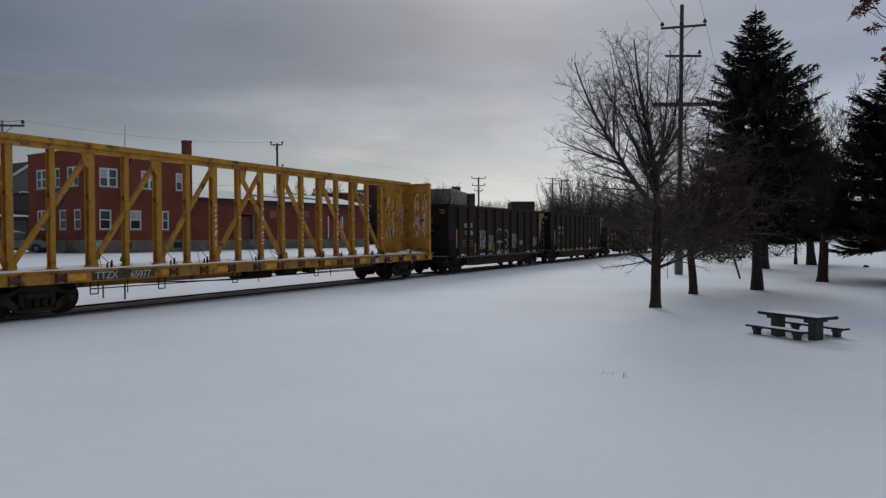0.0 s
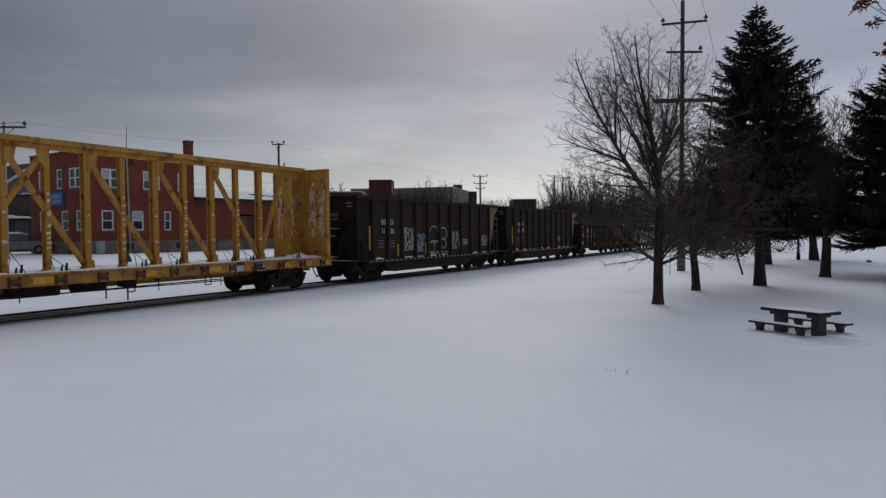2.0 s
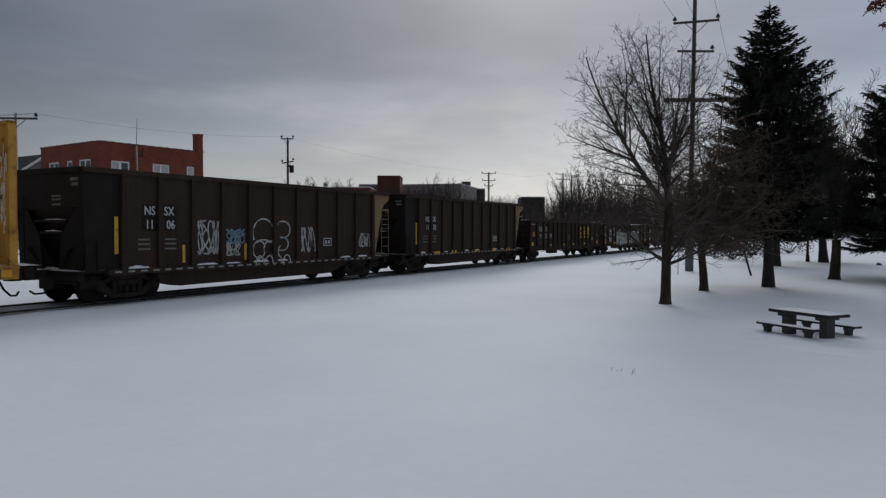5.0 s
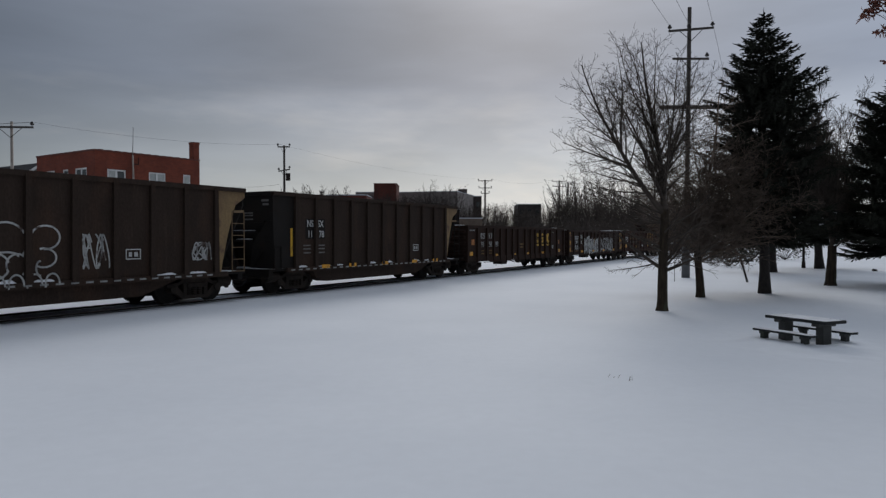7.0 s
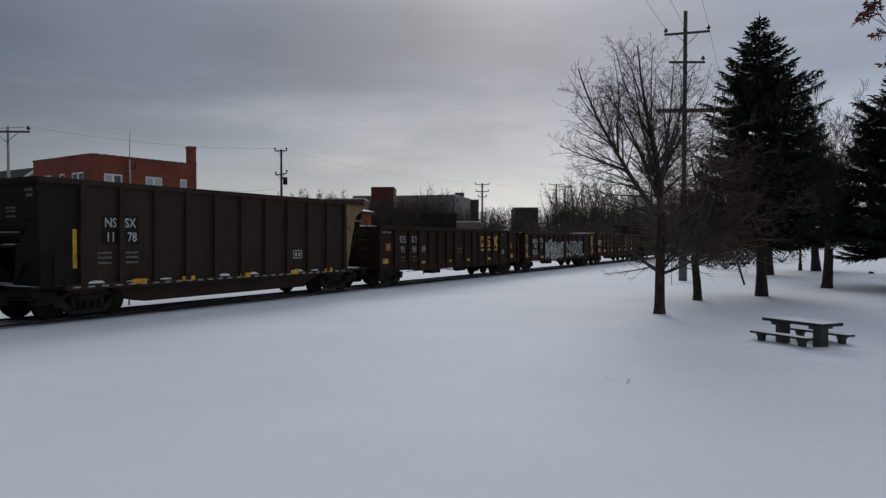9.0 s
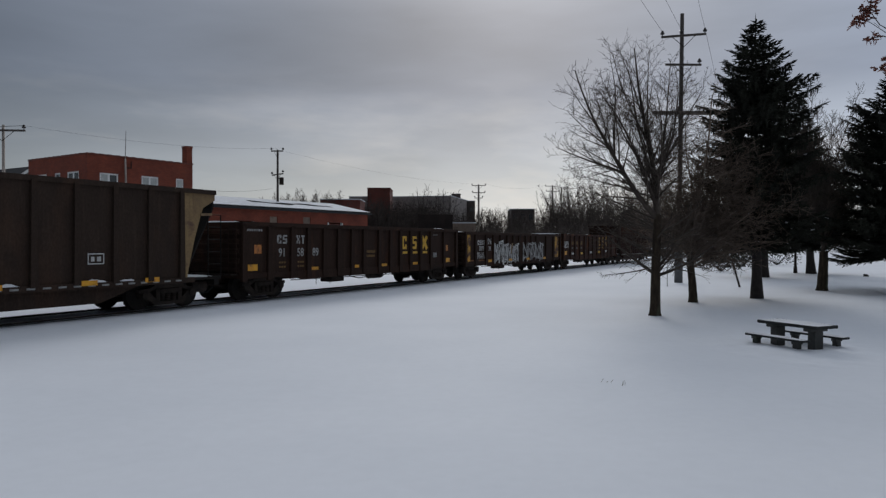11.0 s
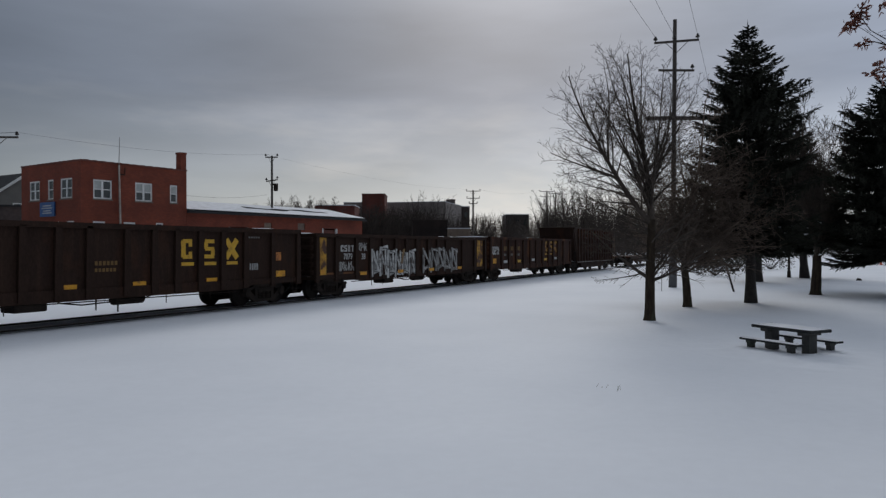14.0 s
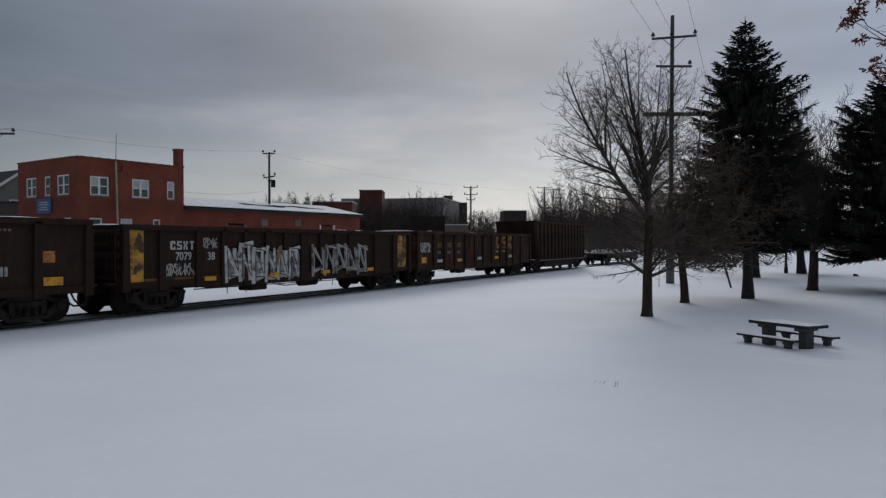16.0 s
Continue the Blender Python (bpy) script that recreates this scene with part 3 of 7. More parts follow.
def centerbeam_flatcar():
    mid, half = 20.35, 11.43
    car = thing("centerbeam_flatcar", "yellow rust-stained centerbeam lumber flatcar, empty, snow on its deck", "railway wagon")
    WAGONS.append((car, mid))
    deck = part("deck", Geo().box(-half, half, -1.38, 1.38, 1.05, 1.16).box(-half, half, -0.32, 0.32, 0.62, 1.05), YELLOW_DARK, car, "worn yellow deck")
    sn = Geo()
    for k in range(19):
        x = -half + 0.2 + k * 1.22
        for s in (-1, 1):
            y0, y1 = (0.22, 1.34) if s > 0 else (-1.34, -0.22)
            snow_heap(sn, x, x + 1.35, y0, y1, 1.155, 0.07, k + s * 31)
    snow_heap(sn, half - 2.2, half - 0.15, -1.3, -0.1, 1.155, 0.22, 77, 14, 6)
    tagged(part("deck_snow", sn, SNOW_BIT, car, "thin snow on the deck", smooth=True), kind="stuff")
    for s in (-1, 1):
        g = Geo().box(-half, half, s * 1.40 - 0.035, s * 1.40 + 0.035, 0.84, 1.17).box(-half, half, s * 1.40 - 0.07, s * 1.40 + 0.07, 1.13, 1.18)
        part("side_sill", g, YELLOW_DARK, car, "worn yellow side sill")
    # posts and braces of the central truss
    posts = [(i - 7.5) * 1.2 - 0.2 for i in range(16)]
    wide = Geo().box(-0.095, 0.095, -0.11, -0.075, 1.16, 4.54).box(-0.095, 0.095, 0.075, 0.11, 1.16, 4.54).box(-0.015, 0.015, -0.08, 0.08, 1.16, 4.54).box(-0.11, 0.11, -0.16, 0.16, 1.16, 1.21)
    wide.prism([(-0.1, 1.42), (0.1, 1.42), (0.13, 1.17), (-0.13, 1.17)], -0.2, -0.12)
    slim = Geo().box(-0.072, 0.072, -0.10, -0.07, 1.16, 4.54).box(-0.072, 0.072, 0.07, 0.10, 1.16, 4.54).box(-0.015, 0.015, -0.08, 0.08, 1.16, 4.54).box(-0.085, 0.085, -0.15, 0.15, 1.16, 1.20)
    meshes = [wide.mesh("post"), slim.mesh("post")]
    for m in meshes:
        m.materials.append(YELLOW)
    for i, x in enumerate(posts):
        odd = (i % 2 == 1) if i < 8 else (i % 2 == 0)
        post = part("post", meshes[1 if odd else 0], YELLOW, car, m=pose(x, 0, 0))
        if i > 5:        # scraped bands where straps have rubbed
            g = Geo()
            for z in ((1.7, 1.85, 2.05, 2.2, 2.4, 2.62, 2.75, 3.0, 3.2) if i % 2 == 0 else (1.9, 2.7)):
                zz = z + random.uniform(-0.06, 0.06)
                a, b = random.uniform(-0.085, -0.02), random.uniform(0.03, 0.085)
                tilt, tall = random.uniform(-0.03, 0.05), random.uniform(0.035, 0.085)
                g.prism([(a, zz), (b, zz + tilt), (b, zz + tilt + tall), (a, zz + tall)], -0.114, -0.110)
            tagged(part("scrape", g, SCRAPED, post), kind="stuff")
    braces = [(0, 1.3, 2, 4.4), (2, 1.3, 4, 4.4), (4, 1.3, 6, 4.4), (6, 1.3, 8, 4.4), (7, 4.4, 9, 1.3), (9, 4.4, 11, 1.3), (11, 4.4, 13, 1.3), (13, 4.4, 15, 1.3)]
    part("brace", Geo().beam((posts[15] + 0.08, 0, 1.3), (posts[15] + 1.3, 0, 4.4), 0.12, 0.12), YELLOW, car)
    part("brace", Geo().beam((posts[0] - 0.08, 0, 1.3), (posts[0] - 1.12, 0, 4.4), 0.12, 0.12), YELLOW, car)
    for a, za, b, zb in braces:
        part("brace", Geo().beam((posts[a] + 0.08, 0, za), (posts[b] - 0.08, 0, zb), 0.12, 0.13), YELLOW, car)
        for i, z in ((a, za), (b, zb)):
            if z > 4:
                d = 0.28 if i == a else -0.28
                part("gusset", Geo().prism([(posts[i], 4.5), (posts[i] + d * 1.2, 4.5), (posts[i] + d, 4.2), (posts[i], 3.95)], -0.128, -0.120), YELLOW, car)
    top = Geo().box(-half + 0.1, half - 0.1, -0.24, 0.24, 4.64, 4.80).box(-half + 0.1, half - 0.1, -0.16, 0.16, 4.52, 4.64)
    part("top_chord", top, YELLOW, car, "yellow box-section top chord", bevel=0.015)
    # end walls and the closed panel beside each
    for s in (-1, 1):
        x = s * (half - 0.1)
        wall = Geo().box(x - 0.05, x + 0.05, -1.33, 1.40, 1.16, 4.70)
        wall.box(x - 0.08, x + 0.12, -1.36, -1.30, 1.10, 4.72).box(x - 0.08, x + 0.12, 1.37, 1.43, 1.10, 4.72).box(x - 0.08, x + 0.12, -1.36, 1.43, 4.64, 4.72)
        wall = part("end_wall", wall, YELLOW, car, "yellow transverse end wall")
        for y in (-1.0, -0.55, 0.55, 1.0):
            part("rib", Geo().box(min(x + s * 0.05, x + s * 0.16), max(x + s * 0.05, x + s * 0.16), y - 0.08, y + 0.08, 1.16, 4.63), YELLOW, wall)
        xa, xb = sorted((s * 10.52, x))
        panel = Geo().box(xa, xb, -0.06, 0.06, 1.16, 4.54)
        web = part("web_panel", panel, YELLOW, car, "closed yellow panel with loading notes")
        xx = s * 10.52
        part("flange", Geo().box(xx - 0.09, xx + 0.09, -0.14, 0.14, 1.16, 4.54), YELLOW, web)
        if s > 0:
            bars = Geo()
            for r in range(26):
                z = 4.25 - r * 0.085
                if r % 9 in (7, 8):
                    continue
                w = random.uniform(0.42, 0.62)
                bars.box(xa + 0.14, xa + 0.14 + w, -0.066, -0.062, z, z + 0.04)
            tagged(part("small_print", bars, BROWN_TEXT, web, "rows of small dark print"), kind="stuff")
            scr = Geo()
            for _ in range(110):
                y = random.choice((-1.15, -1.02, -0.72, -0.6, -0.5, 0.85, 1.05, 1.2)) + random.uniform(-0.08, 0.08)
                z = random.uniform(1.9, 3.9)
                h = random.uniform(0.08, 0.42)
                w = random.uniform(0.009, 0.022)
                scr.box(x - 0.054, x - 0.050, y - w, y + w, z, z + h)
            for _ in range(22):
                y, z = random.choice((random.uniform(-1.15, -0.4), random.uniform(0.75, 1.2))), random.uniform(2.0, 3.6)
                scr.box(x - 0.054, x - 0.050, y - 0.09, y + 0.09, z, z + 0.016)
            scr.box(x - 0.054, x - 0.050, -0.72, -0.60, 4.05, 4.2).box(x - 0.054, x - 0.050, 0.98, 1.08, 3.95, 4.08)
            tagged(part("scrape", scr, SCRAPED, car, "scraped bare streaks on the end wall"), kind="stuff")
            scr = Geo()
            for _ in range(30):
                xx, z = random.uniform(xa - 0.05, xa + 0.2), random.uniform(1.9, 3.4)
                scr.box(xx, xx + random.uniform(0.01, 0.03), -0.166, -0.162, z, z + random.uniform(0.05, 0.25))
            tagged(part("scrape", scr, SCRAPED, web), kind="stuff")
    # tie-down winches, straps and marks along the near sill
    for k in range(19):
        x = -half + 0.30 + k * 1.2187
        g = Geo().tube((x - 0.12, -1.44, 0.98), (x + 0.12, -1.44, 0.98), 0.075, 0.075, 10).box(x - 0.15, x - 0.11, -1.5, -1.40, 0.86, 1.1).box(x + 0.11, x + 0.15, -1.5, -1.40, 0.86, 1.1)
        if not (-7.85 < x < -7.0 or -6.75 < x < -5.65):
            part("winch", g, RUST, car, "rusty tie-down winch")
        if 2 < k < 18 and k % 3 != 1:
            c = Geo()
            x2 = x + random.uniform(-0.15, 0.35)
            for dx in (-0.22, 0.22):
                c.tube((x2 + dx, -1.3, 1.2), (x2 + random.uniform(-0.05, 0.1), -0.85, random.uniform(1.5, 1.8)), 0.010, 0.010, 5)
            c.tube((x2 + 0.15, -1.22, 1.2), (x2 + 0.19, -1.2, 1.40), 0.038, 0.025, 7)
            c.tube((x2 + 0.02, -1.22, 1.2), (x2 + 0.05, -1.2, 1.34), 0.034, 0.02, 7)
            part("tie_down_cable", c, TYRE, car, "slack black tie-down cable")
    for x in (-8.5, -5.44, -0.9, 2.3, 4.9, 8.35, 9.6, 10.7, -3.2):
        part("reflector", Geo().box(x, x + 0.55, -1.441, -1.437, 0.90, 1.08), SILL_MARK, car, "bright yellow reflective patch")
    plate = Geo().box(-7.8, -5.72, -1.441, -1.436, 0.88, 1.12)
    name = part("name_plate", plate, OLIVE_DIRT, car, "dark patch behind the reporting mark")
    part("lettering", lettering("TTZX", 0.28), WHITE_PAINT, name, "white stencilled letters", pose(-7.34, -1.447, 0.99))
    part("lettering", lettering("65077", 0.28), WHITE_PAINT, name, "white stencilled number", pose(-6.22, -1.447, 0.98))
    part("test_marks", Geo().box(5.75, 6.45, -1.441, -1.437, 0.86, 1.05), WHITE_PAINT, car, "white stencil patch")
    box_marks = Geo()
    part("mark_plate", Geo().box(7.08, 7.6, -1.441, -1.437, 0.80, 1.14), SPRAY_BLACK, car, "black panel with a white stencil box")
    for x0, x1, z0, z1 in ((7.12, 7.56, 0.83, 0.855), (7.12, 7.56, 1.085, 1.11), (7.12, 7.145, 0.83, 1.11), (7.535, 7.56, 0.83, 1.11), (7.18, 7.34, 0.97, 1.03), (7.18, 7.36, 0.89, 0.94), (7.40, 7.50, 0.95, 1.03)):
        box_marks.box(x0, x1, -1.446, -1.442, z0, z1)
    tagged(part("test_marks", box_marks, WHITE_PAINT, car, "white stencil box with small bars"), kind="stuff")
    stirrups(car, (-11.1, -7.7, -5.44, -2.4, 2.0, 4.9, 6.2), -1.40, 0.86, CAST)
    part("brake_valve", Geo().box(-1.0, 0.4, -0.6, 0.3, 0.5, 0.95), CAST, car, bevel=0.06)
    part("air_reservoir", Geo().tube((0.8, -0.5, 0.72), (1.7, -0.5, 0.72), 0.2, 0.2, 12), CAST, car)
    part("hand_brake_box", Geo().box(2.2, 2.6, -0.9, -0.5, 0.6, 1.0), CAST, car, bevel=0.03)
    part("brake_pipe", Geo().path([(-6, -1.2, 0.7), (-2, -0.9, 0.55), (3, -0.9, 0.6), (7.5, -1.0, 0.62)], 0.02, 6), CAST, car)
    for x in (-6.6, -1.2, 3.0, 5.5):
        part("drain_pipe", Geo().tube((x, -1.35, 0.86), (x, -1.35, 0.45), 0.016, 0.016, 6), CAST, car)
    brake_gear(car, -7.6, 7.4)
    for s in (-1, 1):
        bogie(car, s * 9.1)
        coupler(car, s * half, s)
    return car


def swirl_tag(rng, w, h):
    """A free painted scrawl, a few looping figures side by side inside a box of width w and height h."""
    lines = []
    n = max(3, round(w / 0.2))
    for k in list(range(n)) + list(range(0, n, 2)):
        cx, lw = (k + 0.5) / n * w, w / n * rng.uniform(0.8, 1.3)
        p, q = rng.choice((1, 2, 2, 3)), rng.choice((1, 1, 2))
        a, b, turn = rng.uniform(0, 6), rng.uniform(0, 6), rng.uniform(3.6, 5.8)
        m = 16
        lines.append([(cx + lw * 0.5 * math.sin(p * turn * i / m + a), h * (0.5 + 0.46 * math.cos(q * turn * i / m + b))) for i in range(m + 1)])
        if rng.random() < 0.5:
            lines.append([(cx - lw * 0.5, h * rng.uniform(0.2, 0.6)), (cx + lw * 0.6, h * rng.uniform(0.5, 1.0))])
    return lines


def tag_part(parent, x, z, w, h, mat, seed, y, width=0.045, label="white spray-painted scrawl"):
    g = Geo()
    for ln in swirl_tag(random.Random(seed), w, h):
        strokes(g, [(x + a, z + b) for a, b in ln], width, y)
    return tagged(part("graffiti", g, mat, parent, label), kind="stuff")


def coal_gondola(start, end, mark, label, paint, near_end, far_end, stakes=11, patches=True, top=3.66, stake_paint=None, far_over=1.2, far_out=0.0):
    """A bathtub gondola: upright stakes, ends that lean out, a deep belly between the bogies."""
    mid, half = (start + end) / 2, (end - start) / 2
    rng_snow = random.Random(int(start) + 5)
    car = thing("coal_gondola", label, "railway wagon")
    WAGONS.append((car, mid))
    for s in (-1, 1):
        y0, y1 = sorted((s * 1.46, s * 1.50))
        g = Geo().prism([(-half, 0.92), (half, 0.92), (half, top), (-half, top)], y0, y1)
        side = part("side_sheet", g, paint, car)
        # the near end's corner is plated to the foot; the far end's gusset sweeps in below the rim
        plate = [(-half, 0.95), (-half - 1.12, 0.95), (-half - 1.2, 2.66), (-half - 1.2, top), (-half, top)]
        sweep = [(half, 0.95), (half + 0.26, 0.95), (half + 0.30, 1.2), (half + 0.55, 2.15), (half + 0.80, 2.9), (half + 0.90, 3.15), (half + far_over, top - 0.24), (half + far_over, top), (half, top)]
        if not mark:
            plate = [(-a, b) for a, b in sweep]
        for outline, mat in ((plate, near_end), (sweep, far_end)):
            part("end_gusset", Geo().prism(outline, y0, y1), mat, car, "end gusset below the rim")
            if mat is TAN_PAINT:
                part("end_post", Geo().prism([(half - 0.05, 0.92), (half + 0.10, 0.92), (half + 0.10, top), (half - 0.05, top)], s * 1.53 - 0.03, s * 1.53 + 0.03), LADDER_TAN, car, "tan corner post streaked with rust")
                part("end_bracket", Geo().prism([(half + 0.78, 2.90), (half + 1.25, 2.92), (half + 1.25, 3.0), (half + 0.78, 2.98)], s * 1.52 - 0.02, s * 1.52 + 0.02), LADDER_TAN, car, "rusty bracket under the rim")
        g = Geo().box(-half - 1.2, half + far_over, s * 1.50 - 0.07, s * 1.50 + 0.07, top - 0.06, top + 0.08)
        part("top_rail", g, paint, car)
        g = Geo().box(-half - 0.5, half + 0.5, s * 1.48 - 0.09, s * 1.48 + 0.09, 0.80, 0.96)
        part("side_sill", g, paint, car)
        belly = Geo().prism([(-half + 1.2, 0.82), (half - 1.3, 0.82), (half - 1.9, 0.62), (half - 2.7, 0.36), (-half + 2.1, 0.34), (-half + 1.4, 0.5)], min(s * 0.8, s * 1.36), max(s * 0.8, s * 1.36))
        part("belly", belly, paint, car, "black rounded tub below the sill")
    stake = Geo().prism([(-0.10, 0.9), (0.10, 0.9), (0.07, top), (-0.07, top)], -1.60, -1.50).mesh("stake")
    stake2 = Geo().prism([(-0.10, 0.9), (0.10, 0.9), (0.07, top), (-0.07, top)], 1.50, 1.60).mesh("stake")
    stake.materials.append(stake_paint or paint), stake2.materials.append(stake_paint or paint)
    xs = [-half + 2 * half * k / (stakes - 1) for k in range(stakes)]
    for x in xs:
        part("stake", stake, paint, car, m=pose(x, 0, 0))
        part("stake", stake2, paint, car, m=pose(x, 0, 0))
    part("floor", Geo().box(-half, half, -1.45, 1.45, 0.86, 0.93), BLACK_PAINT, car)
    def end_plate(x, thick, outline, name, mat, label=""):
        """A plate across the end: an outline in y and z at x, drawn out along x."""
        g = Geo()
        n = len(outline)
        g.add([(x, y, z) for y, z in outline] + [(x + thick, y, z) for y, z in outline],
              [tuple(range(n)), tuple(range(2 * n - 1, n - 1, -1))] + [(i, i + n, (i + 1) % n + n, (i + 1) % n) for i in range(n)])
        return part(name, g, mat, car, label)

    dark = BLACK_PAINT if near_end is not paint or far_end is not paint else paint
    if mark:
        x = -half - 1.2
        end_plate(x, 0.05, [(-1.46, 2.68), (1.46, 2.68), (1.46, top), (-1.46, top)], "end_lip", dark, "flat upper end panel")
        for q in (-1, 1):
            end_plate(x + 0.04, 0.04, [(q * 1.46, 0.95), (q * 1.46, 2.68), (q * 1.15, 2.68), (q * 0.5, 1.9), (q * 0.36, 0.95)], "end_wing", dark, "corner plate slanting in to the foot")
            part("end_strut", Geo().beam((x - 0.02, q * 0.95, 1.55), (x + 0.1, q * 0.42, 0.98), 0.06, 0.1), dark, car)
        slope = Geo().add([(x + 0.12, -1.3, 2.7), (x + 0.12, 1.3, 2.7), (x + 0.55, 0.6, 0.95), (x + 0.55, -0.6, 0.95), (x + 0.17, -1.3, 2.7), (x + 0.17, 1.3, 2.7), (x + 0.6, 0.6, 0.95), (x + 0.6, -0.6, 0.95)],
                          [(0, 1, 2, 3), (7, 6, 5, 4), (0, 4, 5, 1), (1, 5, 6, 2), (2, 6, 7, 3), (3, 7, 4, 0)])
        part("end_sheet", slope, dark, car, "sloping end sheet set back in a V")
        sn = Geo()
        for z, w in ((2.62, 1.06), (2.26, 0.72), (1.94, 0.46)):
            xr = x + 0.02
            part("end_rib", Geo().box(xr, xr + 0.2, -w, w, z, z + 0.07), dark, car)
            snow_heap(sn, xr, xr + 0.16, -w * rng_snow.uniform(0.8, 0.98), w * rng_snow.uniform(0.3, 0.95), z + 0.068, 0.05, z + start, 4, 16)
        tagged(part("snow", sn, SNOW_BIT, car, "thin snow along the end ribs", smooth=True), kind="stuff")
    for k, over in ((1, far_over),) if mark else ((-1, 1.2), (1, far_over)):
        xa, xb, zb = k * (half + 0.2), k * (half + over), top - 0.5
        g = Geo().add([(xa, -1.44, 0.95), (xa, 1.44, 0.95), (xb, 1.44, zb), (xb, -1.44, zb), (xa - k * 0.06, -1.44, 0.95), (xa - k * 0.06, 1.44, 0.95), (xb - k * 0.06, 1.44, zb), (xb - k * 0.06, -1.44, zb)],
                      [(0, 1, 2, 3), (7, 6, 5, 4), (0, 4, 5, 1), (1, 5, 6, 2), (2, 6, 7, 3), (3, 7, 4, 0)])
        part("end_sheet", g, dark, car, "end sheet leaning outward to the top")
        end_plate(xb - k * 0.06, k * 0.06, [(-1.44, zb), (1.44, zb), (1.44, top), (-1.44, top)], "end_lip", dark)
    for k, over in ((-1, 1.2), (1, far_over)):
        part("top_rail", Geo().box(k * (half + over) - 0.08, k * (half + over) + 0.08, -1.43, 1.43, top - 0.06, top + 0.08), dark, car)
        out = half + (far_out if k > 0 else 0.0)
        p = Geo().box(min(k * half, k * (out + 1.35)), max(k * half, k * (out + 1.35)), -1.46, 1.46, 0.86, 0.94)
        part("platform", p, BLACK_PAINT, car, "end platform")
        sn = Geo()
        snow_heap(sn, min(k * (out + 0.3), k * (out + 1.3)), max(k * (out + 0.3), k * (out + 1.3)), -1.4, 1.4, 0.938, 0.06, start + k, 8, 12)
        part("snow", sn, SNOW_BIT, car, "snow on the end platform", smooth=True)
        ladder(car, k * (out + (1.02 if k > 0 else 0.98)), -1.50 if k > 0 else -1.53, 0.95, 2.95 if k > 0 else 1.75, LADDER_TAN if k > 0 and not far_out else BLACK_PAINT, along=True, width=0.55 if k > 0 else 0.36)
        ladder(car, k * (out + 1.3), 1.2, 0.95, 3.0, BLACK_PAINT, along=False)
        coupler(car, k * (out + 1.15), k)
        part("draft_sill", Geo().box(min(k * (out + 0.2), k * (out + 1.3)), max(k * (out + 0.2), k * (out + 1.3)), -0.34, 0.34, 0.42, 0.86).box(min(k * (out + 1.1), k * (out + 1.32)), max(k * (out + 1.1), k * (out + 1.32)), -1.4, 1.4, 0.66, 0.86), BLACK_PAINT, car, bevel=0.02)
        part("uncoupling_lever", Geo().path([(k * (out + 1.36), -1.42, 0.62), (k * (out + 1.36), -0.5, 0.62), (k * (out + 1.42), -0.2, 0.5)], 0.02, 6), CAST, car)
        part("brake_cylinder", Geo().tube((k * (out + 0.45), -0.95, 0.62), (k * (out + 1.05), -0.95, 0.62), 0.2, 0.2, 12), CAST, car)
        bogie(car, k * (out - 0.45))
    # snow caught on the sill between the stakes
    rng = random.Random(int(start))
    for a, b in zip(xs, xs[1:]):
        if patches and rng.random() < 0.7:
            g = Geo()
            w = rng.uniform(0.45, 0.95) * (b - a - 0.24)
            snow_heap(g, a + 0.12, a + 0.12 + w, -1.58, -1.49, 0.955, rng.uniform(0.05, 0.14), rng.random() * 50, 8, 3)
            part("snow", g, SNOW_BIT, car, "ledge of snow on the sill", smooth=True)
    dash = Geo().box(-0.11, 0.11, -1.578, -1.571, 0.855, 0.905).mesh("reflector")
    dash.materials.append(SILL_DASH)
    for k in range(int((2 * half + 0.6) / 0.42)):
        part("reflector", dash, SILL_DASH, car, m=pose(-half - 0.2 + k * 0.42, 0, 0))
    if mark:
        x1, x2 = (xs[0] + xs[1]) / 2, (xs[1] + xs[2]) / 2
        for x, a, b, off in ((x1 + 0.28, mark[0], mark[2], 0.0), (x2 - 0.26, mark[1], mark[3], 0.06)):
            panel = part("number_panel", Geo().box(x - 0.28, x + 0.28, -1.505, -1.501, 2.02, 2.80), BLACK_PAINT, car, "black patch behind the number")
            part("lettering", lettering(a, 0.37, 0.85), WHITE_PAINT, panel, "white stencilled letters", pose(x, -1.508, 2.6))
            part("lettering", lettering(b, 0.37, 0.85), WHITE_PAINT, panel, "white stencilled number", pose(x + off, -1.508, 2.2))
        small = Geo()
        for x in (x1 + 0.1, x2 - 0.2):
            for z in (1.75, 1.62, 1.47):
                small.box(x - 0.22, x + 0.2, -1.506, -1.501, z, z + 0.05)
        tagged(part("small_print", small, GREY_TEXT, car, "rows of faint small print"), kind="stuff")
        g = Geo()
        for z, w in ((3.38, 0.34), (3.24, 0.28)):
            g.box(-half - 1.206, -half - 1.201, -1.3, -1.3 + w, z, z + 0.08)
        for z in (2.95, 2.86, 2.72):
            g.box(-half - 1.206, -half - 1.201, -0.55, -0.15, z, z + 0.05)
        tagged(part("small_print", g, GREY_TEXT, car), kind="stuff")
        part("yellow_stripe", Geo().box(-half - 0.27, -half - 0.15, -1.508, -1.501, 1.38, 2.42), YELLOW_MARK, car, "upright yellow reflective stripe")
        bx = xs[-4] + 0.35
        frame_box = Geo()
        for q in ((bx, bx + 0.5, 1.45, 1.48), (bx, bx + 0.5, 1.72, 1.75), (bx, bx + 0.03, 1.45, 1.75), (bx + 0.47, bx + 0.5, 1.45, 1.75), (bx + 0.1, bx + 0.2, 1.53, 1.66), (bx + 0.28, bx + 0.4, 1.53, 1.66)):
            frame_box.box(q[0], q[1], -1.506, -1.501, q[2], q[3])
